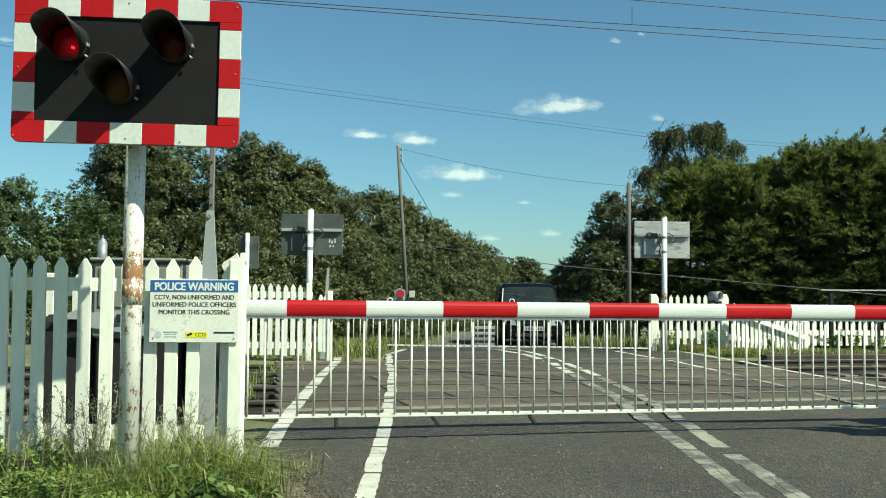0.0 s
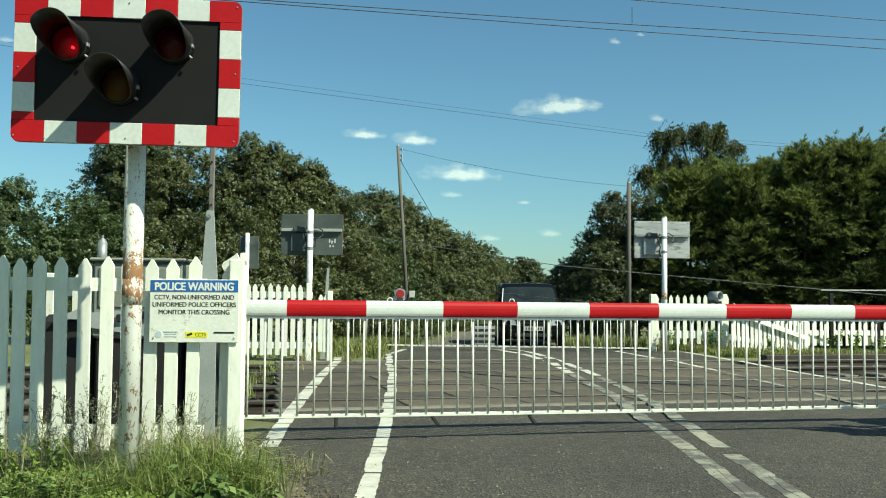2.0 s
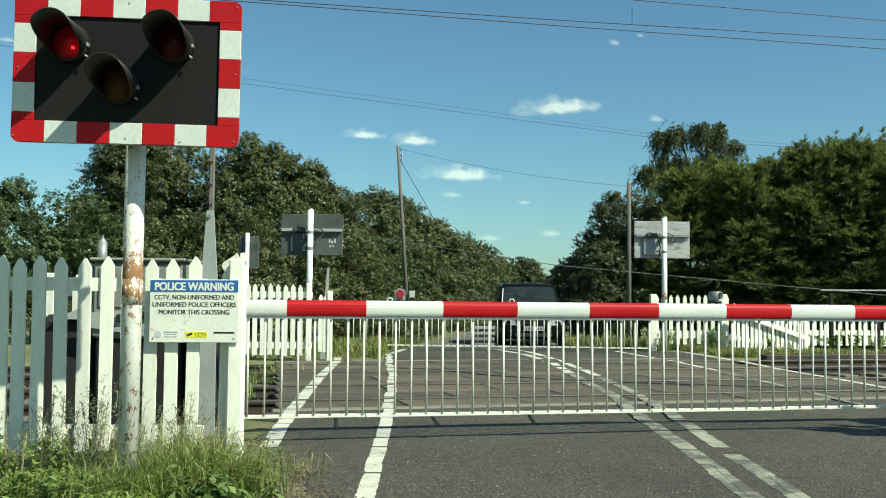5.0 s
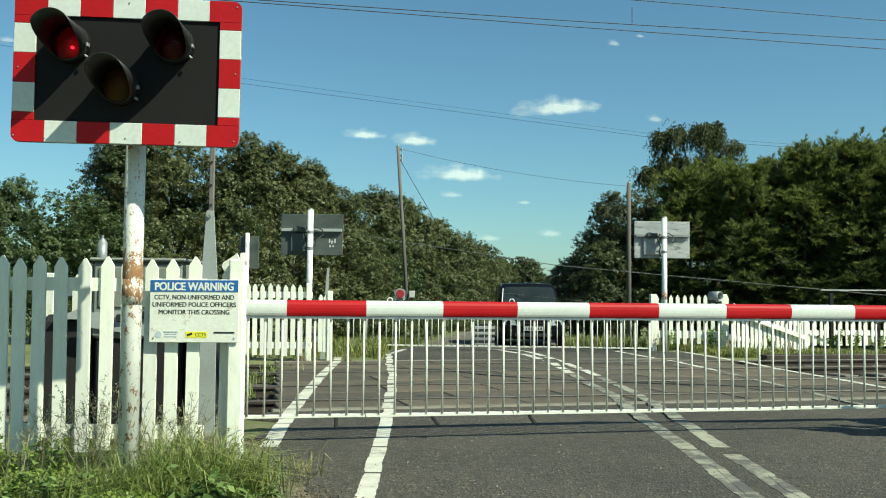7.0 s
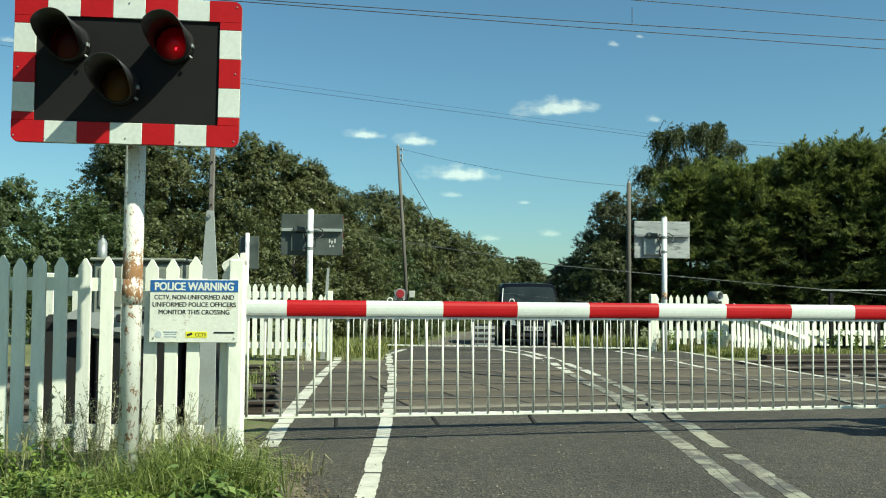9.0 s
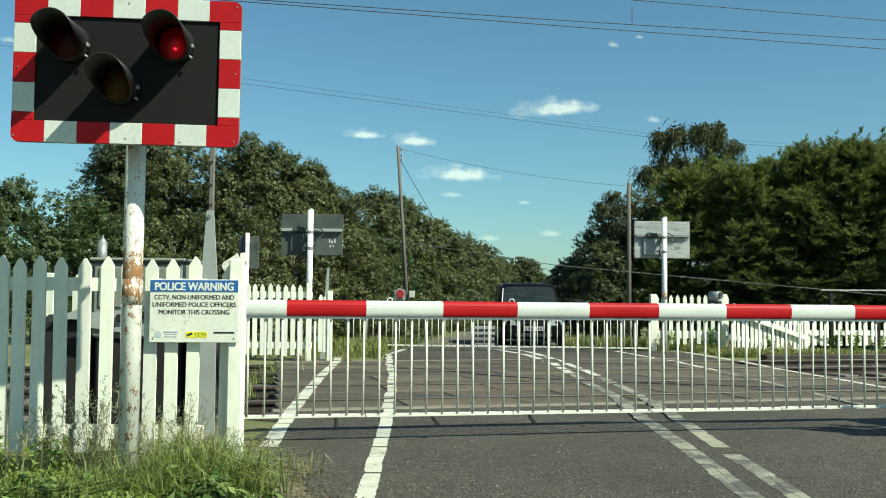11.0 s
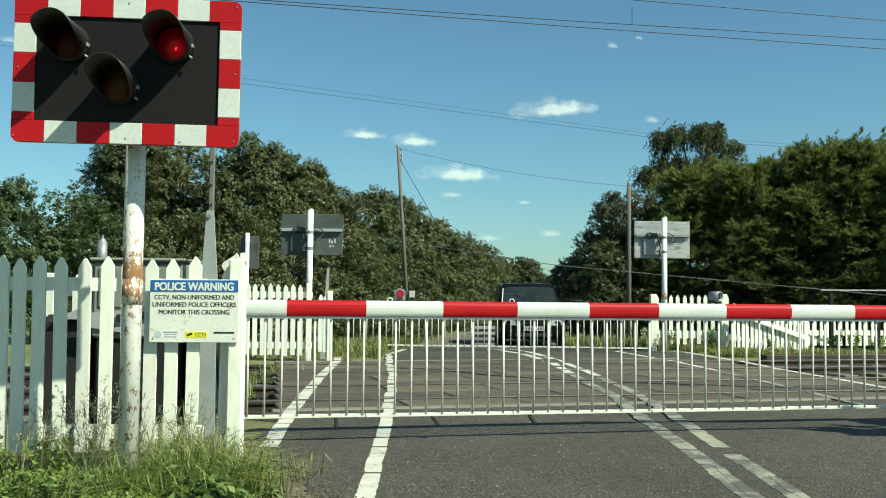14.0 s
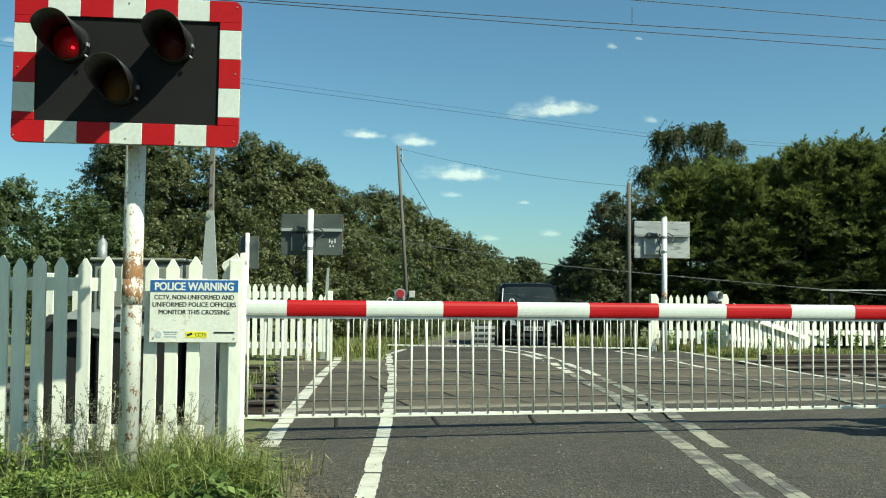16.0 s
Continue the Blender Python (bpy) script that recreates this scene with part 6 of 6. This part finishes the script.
bush(-6.33, 22.0, 3.29, 1.30, 14000, 23, LEAF_OLIVE)
bush(-4.76, 22.0, 3.30, 1.30, 14000, 24, LEAF_OLIVE)
bush(-3.63, 24.0, 3.38, 1.18, 14000, 25, LEAF_OLIVE)
bush(-2.79, 27.0, 3.21, 1.15, 12000, 26, LEAF_OLIVE)
bush(-3.05, 33.0, 3.9, 1.2, 16000, 19, LEAF_OLIVE)
for k, y in enumerate((25.0, 27.5, 30.0, 33.0, 36.5, 40.0, 44.5, 49.5, 55.0)):
    bush(bend(y) - 2.35 - 0.12 * (k % 3), y, fall(y) + 1.15 + 0.15 * (k % 2), 0.95 + 0.03 * k, 5200, 80 + k, LEAF_GREEN if k % 2 else LEAF_OLIVE)
bush(-1.92, 31.0, 3.17, 1.22, 10000, 27, LEAF_GREEN)
bush(-1.84, 36.0, 3.09, 0.96, 10000, 28, LEAF_GREEN)
bush(-1.05, 42.0, 2.94, 1.00, 8000, 29, LEAF_GREEN)
bush(0.03, 50.0, 2.72, 1.07, 6000, 30, LEAF_GREEN)
birch(9.20, 34.5, 7.92, 51)
broad(6.70, 34.0, 5.20, 1.22, 34650, 52, LEAF_PALE, 0.070)
broad(5.64, 35.0, 3.86, 1.17, 26950, 53, LEAF_PALE, 0.070)
broad(5.19, 37.0, 2.78, 1.04, 19250, 54, LEAF_PALE, 0.070)
broad(7.67, 33.0, 4.99, 1.10, 19250, 55, LEAF_PALE, 0.070)
bush(6.72, 32.6, 5.12, 1.15, 15000, 59, LEAF_PALE)
bush(5.83, 31.0, 2.88, 1.22, 14000, 56, LEAF_BIRCH)
bush(4.84, 36.0, 1.87, 0.82, 5000, 57, LEAF_OLIVE)
broad(-4.07, 29.0, 5.06, 1.04, 35000, 60, LEAF_OLIVE, 0.070)
broad(3.60, 72.0, 4.45, 1.46, 9000, 61, LEAF_OLIVE, 0.120)
conifer(7.90, 30.7, 5.28, 1.56, 46000, 41)
conifer(9.00, 31.7, 5.92, 1.69, 46000, 42)
conifer(9.63, 29.9, 5.49, 1.56, 46000, 43)
conifer(11.00, 30.8, 5.91, 1.56, 40000, 44)
conifer(11.14, 29.2, 6.05, 1.30, 46000, 45)
conifer(12.60, 30.0, 6.32, 1.60, 40000, 46)
conifer(12.48, 28.5, 6.13, 1.19, 46000, 47)
conifer(13.77, 29.4, 6.12, 1.49, 40000, 48)
conifer(14.08, 27.6, 5.82, 1.49, 24000, 49)
bush(5.10, 30.5, 3.05, 1.05, 14000, 58, LEAF_BIRCH)


# ---- clouds, far off, lit by the sun ----
def build_cloud(px, py, dist, w, h, seed):
    x = px * dist
    z = 1.03 + py * dist
    me = bpy.data.meshes.new("cloud")
    bm = bmesh.new()
    bmesh.ops.create_grid(bm, x_segments=8, y_segments=6, size=0.5, matrix=Matrix.Diagonal((w * 1.04, h * 1.55, 1, 1)))
    for v in bm.verts:
        v.co.z = 0.06 * w * (1 - (2 * v.co.x / w) ** 2)
    bm.to_mesh(me)
    bm.free()
    me.materials.append(THIN_CLOUD if w < 130 else CLOUD)
    ob = new("cloud", me)
    ob.matrix_world = Matrix.Translation((x, dist, z)) @ Matrix.Rotation(radians(-11 if w > 280 else -4), 4, "Y") @ pose(0, 0, 0, 68, 0, 18)
    tagged(ob, "small white fair-weather cloud in a blue sky", "cloud", "clouds")
    return ob


CLOUD_LIST = [(0.1149, 0.2032, 2500.0, 308, 61, 0),
              (-0.0875, 0.1721, 2500.0, 141, 33, 1),
              (-0.0347, 0.1678, 2500.0, 154, 43, 2),
              (0.0123, 0.1309, 2500.0, 254, 53, 3),
              (0.2253, 0.1934, 2500.0, 64, 26, 4),
              (0.1803, 0.2762, 2500.0, 48, 24, 5),
              (0.0066, 0.1092, 2500.0, 94, 22, 6),
              (0.1107, 0.0696, 2500.0, 94, 26, 7),
              (0.0464, 0.0636, 2500.0, 94, 22, 8),
              (-0.4696, 0.2701, 2500.0, 80, 24, 9),
              (0.2080, 0.2832, 2500.0, 35, 14, 10),
              (0.0843, 0.1016, 2500.0, 54, 14, 11)]
CLOUD_DRIFT = [(-13.4, -8.9), (0.0, 0.0), (0.0, -4.5), (-5.9, 0.0), (-17.8, -4.5), (-8.9, -14.9), (0.0, 0.0), (0.0, 0.0), (0.0, 0.0), (14.9, 0.0), (-5.9, -11.9), (0.0, 0.0)]
clouds = [build_cloud(*c) for c in CLOUD_LIST]


# ---- verge plants ----
def blades(rng, x, y, z, height, width, lean):
    """Bent grass blades, two quads each: returns (2n, 4, 3)."""
    n = len(x)
    a = rng.uniform(0, 2 * math.pi, n)
    d = np.stack([np.cos(a), np.sin(a), np.zeros(n)], 1)
    s = np.stack([-np.sin(a), np.cos(a), np.zeros(n)], 1)
    p = np.stack([x, y, z], 1)
    up = np.array([0, 0, 1.0])
    h, w, l = height[:, None], width[:, None], (lean * rng.uniform(0.2, 1.4, n))[:, None]
    mid = p + up * h * 0.6 + d * h * l * 0.35
    tip = p + up * h * (1 - 0.35 * l) + d * h * l
    q1 = np.stack([p - s * w, p + s * w, mid + s * w * 0.8, mid - s * w * 0.8], 1)
    q2 = np.stack([mid - s * w * 0.8, mid + s * w * 0.8, tip + s * w * 0.1, tip - s * w * 0.1], 1)
    return np.concatenate([q1, q2])


def verge_edge(y):
    return -0.74 - np.clip((y - 4.3) / 2.6, 0, 1) * 0.78


def build_verge():
    rng = np.random.default_rng(21)
    n = 15000
    y = rng.uniform(3.6, 7.2, n)
    x = verge_edge(y) - rng.exponential(0.75, n)
    keep = (x > -4.2)
    thin = np.array([noise.noise(Vector((a * 2.3, b * 2.3, 4))) for a, b in zip(x, y)])
    keep &= thin > -0.25 - 0.3 * (verge_edge(y) - x > 0.5)
    edge = verge_edge(y) - x
    keep &= (edge > 0.38) | (rng.random(n) < 0.28)
    x, y, edge = x[keep], y[keep], edge[keep]
    n = len(x)
    h = rng.uniform(0.05, 0.16, n) * np.clip(0.4 + edge, 0.4, 1.0)
    q = blades(rng, x, y, np.full(n, -0.03), h, rng.uniform(0.002, 0.0045, n), 0.7)
    tagged(new("verge_grass", quad_mesh("verge_grass", q, GRASS_LEAF)), "short green grass along the verge", "grass", kind="stuff")
    # low leafy cover between the tufts
    m = 12000
    yc = rng.uniform(3.75, 5.25, m)
    xc = verge_edge(yc) - 0.12 - rng.exponential(0.62, m)
    patch = np.array([noise.noise(Vector((a * 1.7, b * 1.7, 9))) for a, b in zip(xc, yc)])
    ok = (xc > -2.9) & (patch > -0.12)
    xc, yc, patch = xc[ok], yc[ok], patch[ok]
    zc = rng.uniform(0.0, 0.11, len(xc)) * np.clip(0.5 + 2.2 * patch, 0.3, 1.4)
    leaf = leaf_quads(rng, np.stack([xc, yc, zc], 1), np.tile(np.array([0.15, -0.25, 1.0]), (len(xc), 1)), 0.029, 0.017, 0.6)
    tagged(new("verge_weeds", quad_mesh("verge_weeds", leaf, WEED_LEAF)), "low leafy green weeds covering the verge", "weeds", kind="stuff")
    # far verges
    n = 14000
    side = rng.random(n)
    y = rng.uniform(15.9, 27, n)
    x = np.where(side < 0.5, -1.05 - rng.exponential(0.9, n), 5.0 + rng.exponential(1.3, n))
    y = np.where(x > 4.5, np.where(x > 5.25, rng.uniform(17.7, 21.5, n), rng.uniform(19.2, 21.5, n)), y)
    x = x + np.array([bend(b) for b in y])
    z = np.array([fall(b) - 0.03 for b in y])
    q = blades(rng, x, y, z, rng.uniform(0.10, 0.34, n) * np.where(x > 4.5, 0.55, 1.0), rng.uniform(0.005, 0.010, n), 0.6)
    n = 5000
    y2 = rng.uniform(20.5, 27.5, n)
    x2 = np.array([4.75 - narrow(b) + bend(b) for b in y2]) + rng.exponential(0.8, n)
    q = np.concatenate([q, blades(rng, x2, y2, np.array([fall(b) - 0.03 for b in y2]), rng.uniform(0.10, 0.42, n), rng.uniform(0.006, 0.012, n), 0.6)])
    tagged(new("far_verge_grass", quad_mesh("far_verge_grass", q, FAR_GRASS)), "long green grass beyond the crossing", "grass", kind="stuff")


def grass_tuft(x, y, count, tall, spread, material, seed, label="tuft of long green grass on the verge", category="grass tuft"):
    rng = np.random.default_rng(seed)
    px, py = rng.normal(0, spread, count), rng.normal(0, spread * 0.7, count)
    h = tall * rng.uniform(0.45, 1.1, count)
    q = blades(rng, px, py, np.full(count, -0.03), h, rng.uniform(0.002, 0.0048, count), 1.0)
    ob = new("grass_tuft", quad_mesh("grass_tuft", q, material))
    ob.location = (x, y, 0)
    tagged(ob, label, category, "grass tufts on the verge", "stuff")
    swaying.append((ob, 1.6, seed))
    return ob


def weed(x, y, tall, stems, leaf, seed, material=None, label="leafy green weed growing by the fence"):
    rng = np.random.default_rng(seed)
    w = thing("weed", pose(x, y, fall(y) - 0.02), label, "weed", "weeds on the verge")
    bm = bmesh.new()
    pts, outs = [], []
    for k in range(stems):
        a = rng.uniform(0, 2 * math.pi)
        h = tall * rng.uniform(0.6, 1.1)
        l = rng.uniform(0.1, 0.45) * h
        b0 = Vector((rng.normal(0, 0.05), rng.normal(0, 0.04), 0))
        top = b0 + Vector((math.cos(a) * l, math.sin(a) * l, h))
        mid = b0.lerp(top, 0.5) + Vector((0, 0, 0.08 * h))
        add_tube_path(bm, [b0, mid, top], [0.0035, 0.003, 0.0015], 5)
        for f in np.linspace(0.15, 1.0, int(6 + 10 * h / 0.4)):
            c = b0.lerp(mid, f * 2) if f < 0.5 else mid.lerp(top, f * 2 - 1)
            for _ in range(2):
                d = unit(rng.normal(0, 1, 3) * np.array([1, 1, 0.35]))
                pts.append(np.array(c) + d * leaf * 0.5)
                outs.append(np.array([d[0] * 0.3, d[1] * 0.3, 1.0]))
    tagged(part("stem", bm, WEED_LEAF, w, smooth=True), kind="stuff")
    ob = new("leaves", quad_mesh("leaves", leaf_quads(rng, np.array(pts), np.array(outs), leaf, leaf * 0.55, 0.45), material or WEED_LEAF))
    ob.parent = w
    tagged(ob, kind="stuff")
    swaying.append((w, 1.2, seed))
    return w


def twig_quads(rng, a, b, width):
    """Thin flat strips from a to b: (n, 3) each."""
    s = unit(np.cross(b - a, rng.normal(0, 1, a.shape)))
    return np.stack([a - s * width, a + s * width, b + s * width * 0.5, b - s * width * 0.5], 1)


def seed_weed(x, y, tall, stems, seed):
    """Dry, much-branched weed gone to seed."""
    rng = np.random.default_rng(seed)
    w = thing("seeding_weed", pose(x, y, -0.03), "dry grey-green weed gone to seed before the fence", "weed", "weeds on the verge")
    quads, seeds = [], []
    for _ in range(stems):
        a = rng.uniform(0, 2 * math.pi)
        h = tall * rng.uniform(0.55, 1.1)
        lean = rng.uniform(0.05, 0.40) * h
        base = np.array([rng.normal(0, 0.06), rng.normal(0, 0.04), 0.0])
        f = np.linspace(0, 1, 7)[:, None]
        path = base + f * np.array([0, 0, h]) + f ** 1.7 * np.array([math.cos(a), math.sin(a) * 0.6, -0.1]) * lean
        quads.append(twig_quads(rng, path[:-1], path[1:], 0.0022))
        m = 16
        g = rng.uniform(0.3, 1.0, (m, 1))
        start = base + g * np.array([0, 0, h]) + g ** 1.7 * np.array([math.cos(a), math.sin(a) * 0.6, -0.1]) * lean
        d = unit(rng.normal(0, 1, (m, 3)) * np.array([1, 0.8, 0.3]) + np.array([0, 0, 0.9]))
        end = start + d * rng.uniform(0.04, 0.13, (m, 1)) * (1.25 - g)
        quads.append(twig_quads(rng, start, end, 0.0013))
        t = rng.uniform(0.25, 1.0, (m, 5, 1))
        seeds.append((start[:, None] + (end - start)[:, None] * t + rng.normal(0, 0.006, (m, 5, 3))).reshape(-1, 3))
    ob = new("stem", quad_mesh("stem", np.concatenate(quads), SEED_STEM))
    ob.parent = w
    tagged(ob, kind="stuff")
    p = np.concatenate(seeds)
    ob = new("seed_head", quad_mesh("seed_head", leaf_quads(rng, p, rng.normal(0, 1, p.shape), 0.011, 0.006, 0.8), SEED_STEM))
    ob.parent = w
    tagged(ob, kind="stuff")
    swaying.append((w, 1.2, seed))


PLANT_TUFTS = [(-1.22, 4.85, 760, 0.46, 0.17), (-1.12, 4.95, 420, 0.34, 0.11), (-1.30, 4.62, 420, 0.36, 0.13), (-1.44, 4.55, 420, 0.33, 0.15), (-1.60, 4.60, 300, 0.27, 0.11), (-1.72, 4.66, 240, 0.24, 0.11), (-1.02, 5.15, 110, 0.17, 0.10), (-1.2, 5.3, 160, 0.26, 0.10),
               (-1.75, 5.0, 240, 0.24, 0.16), (-2.1, 4.9, 260, 0.20, 0.18), (-2.35, 4.7, 260, 0.22, 0.18), (-1.08, 4.45, 160, 0.14, 0.12), (-1.9, 4.5, 360, 0.18, 0.2),
               (-1.65, 4.3, 360, 0.17, 0.2), (-2.15, 4.25, 320, 0.17, 0.2), (-1.3, 4.2, 300, 0.15, 0.18), (-0.9, 4.9, 50, 0.09, 0.10), (-1.3, 5.75, 90, 0.16, 0.1),
               (-2.05, 9.9, 60, 0.2, 0.12), (-2.25, 11.6, 70, 0.22, 0.14), (-2.3, 13.3, 70, 0.2, 0.15), (-2.6, 10.4, 70, 0.25, 0.2), (-3.0, 12.5, 80, 0.25, 0.25)]
DRY_TUFTS = [(4.6, 19.7, 60, 0.45), (5.2, 19.8, 60, 0.4), (5.9, 19.6, 50, 0.4), (7.3, 20.1, 50, 0.35), (4.5, 20.2, 50, 0.5), (-1.5, 15.1, 50, 0.3), (-2.2, 15.05, 50, 0.25), (-0.84, 5.65, 26, 0.24), (-0.72, 5.5, 16, 0.18), (-1.35, 5.1, 24, 0.55), (-1.25, 5.2, 16, 0.5), (-1.5, 5.2, 14, 0.6), (-1.9, 5.1, 16, 0.55), (-2.2, 5.0, 14, 0.6), (-1.68, 4.9, 12, 0.55)]
WEEDS = [(-1.85, 4.7, 0.3, 4, 0.04), (-2.3, 4.55, 0.22, 5, 0.045), (-1.15, 4.4, 0.16, 8, 0.050), (-0.9, 4.75, 0.12, 6, 0.045), (-1.05, 4.6, 0.18, 8, 0.050), (-0.78, 4.6, 0.08, 5, 0.04), (-2.0, 4.3, 0.16, 6, 0.05), (-1.95, 4.15, 0.14, 9, 0.061),
         (-1.72, 4.2, 0.12, 8, 0.065), (-1.1, 4.25, 0.15, 9, 0.072), (9.2, 21.3, 0.45, 6, 0.07), (9.8, 21.5, 0.4, 6, 0.07), (10.4, 21.6, 0.45, 6, 0.07), (8.7, 21.2, 0.5, 7, 0.08), (11.0, 21.7, 0.45, 6, 0.07), (4.75, 19.9, 0.5, 7, 0.07),
         (5.6, 19.7, 0.45, 7, 0.07), (6.9, 19.9, 0.4, 6, 0.07), (-1.18, 4.62, 0.22, 8, 0.054), (-1.05, 4.42, 0.2, 9, 0.061), (-2.15, 4.4, 0.2, 10, 0.047), (-1.98, 4.5, 0.2, 9, 0.045), (-1.75, 4.45, 0.2, 9, 0.045), (-1.55, 4.35, 0.18, 9, 0.045),
         (-0.95, 4.55, 0.12, 8, 0.050), (-2.35, 4.7, 0.3, 7, 0.045), (-2.2, 5.0, 0.3, 6, 0.04), (-1.95, 5.0, 0.28, 6, 0.04)]
SEED_WEEDS = [(-2.3, 5.0, 0.42, 9), (-2.12, 5.12, 0.5, 10), (-2.0, 5.1, 0.48, 10), (-1.88, 5.14, 0.58, 12), (-1.76, 5.05, 0.6, 12), (-1.64, 5.16, 0.45, 9), (-1.42, 5.12, 0.55, 11), (-1.33, 5.16, 0.5, 10), (-1.24, 5.1, 0.4, 8), (-1.15, 5.2, 0.34, 7), (-1.5, 4.9, 0.35, 8), (-0.92, 5.35, 0.2, 6)]


def build_plants():
    rng = random.Random(8)
    k = 100
    # the tall tuft between post and road, then tufts along the fence
    for x, y, n, tall, spread in PLANT_TUFTS:
        k += 1
        grass_tuft(x, y, n, tall, spread, GRASS_LEAF, k)
    for x, y, n, tall in DRY_TUFTS:
        k += 1
        grass_tuft(x, y, n, tall, 0.05, DRY_GRASS, k, "dry straw-coloured grass at the road's edge", "dry grass")
    for x, y, tall, stems, leaf in WEEDS:
        k += 1
        dark = leaf > 0.042 and y < 6
        weed(x, y, tall, stems, leaf, k, DARK_WEED if dark else None, "dark broad-leaved weed low on the verge" if dark else "leafy green weed on the verge")
    for x, y, tall, stems in SEED_WEEDS:
        k += 1
        seed_weed(x, y, tall, stems, k)


def build_litter():
    """Crumpled plastic lying in the weeds at the foot of the fence."""
    bm = bmesh.new()
    bmesh.ops.create_icosphere(bm, subdivisions=3, radius=0.055)
    for v in bm.verts:
        v.co *= 1 + 0.35 * noise.noise(v.co * 28) + 0.15 * noise.noise(v.co * 70)
        v.co.z *= 0.7
    ob = whole("litter", bm, LITTER, "crumpled dark blue plastic litter in the weeds", "litter")
    ob.location = (-2.30, 5.0, 0.06)


build_litter()
build_verge()
build_plants()
build_deck()


def motions():
    """Flashing lamps, swaying plants and drifting clouds."""
    half = 0.3636
    for side, insert in enumerate(burners):
        # side 0 is lit until 0.07 s; the lamps change over every half period
        lit = side == 0
        angle = 0.0 if lit else 180.0
        rows = [(0.0, angle)]
        t = 0.07
        while t < 15.99:
            for f, a in ((-0.0667, 0.0), (-0.0333, 25.0), (0.0, 90.0), (0.0333, 155.0), (0.0667, 180.0)):
                if t + f > rows[-1][0] + 0.02:
                    rows.append((t + f, angle + a))
            angle += 180.0
            t += half
        rows = [r for r in rows if r[0] < 15.97]
        rows.append((16.0, rows[-1][1]))
        fine = [rows[0]]
        for r in rows[1:]:
            gap = r[1] - fine[-1][1]
            if gap > 85:
                fine.append(((r[0] + fine[-1][0]) / 2, fine[-1][1] + gap / 2))
            fine.append(r)
        x, y, z = insert.location
        walk(insert, [(t, pose(x, y, z, 0, 0, a)) for t, a in fine])
    for ob, amount, seed in swaying:
        m0 = ob.matrix_basis.copy()
        p1, p2 = 0.7 * seed, 1.9 * seed
        rows = []
        for k in range(33):
            t = 0.5 * k
            a = amount * (0.6 * math.sin(1.9 * t + p1) + 0.4 * math.sin(4.3 * t + p2))
            b = amount * 0.5 * math.sin(2.6 * t + p2)
            rows.append((t, m0 @ pose(0, 0, 0, b, a, 0)))
        walk(ob, rows)
    for c, (dx, dz) in zip(clouds, CLOUD_DRIFT):
        m0 = c.matrix_world.copy()
        walk(c, [(0.0, m0), (16.0, Matrix.Translation((dx, 0, dz)) @ m0)])


motions()
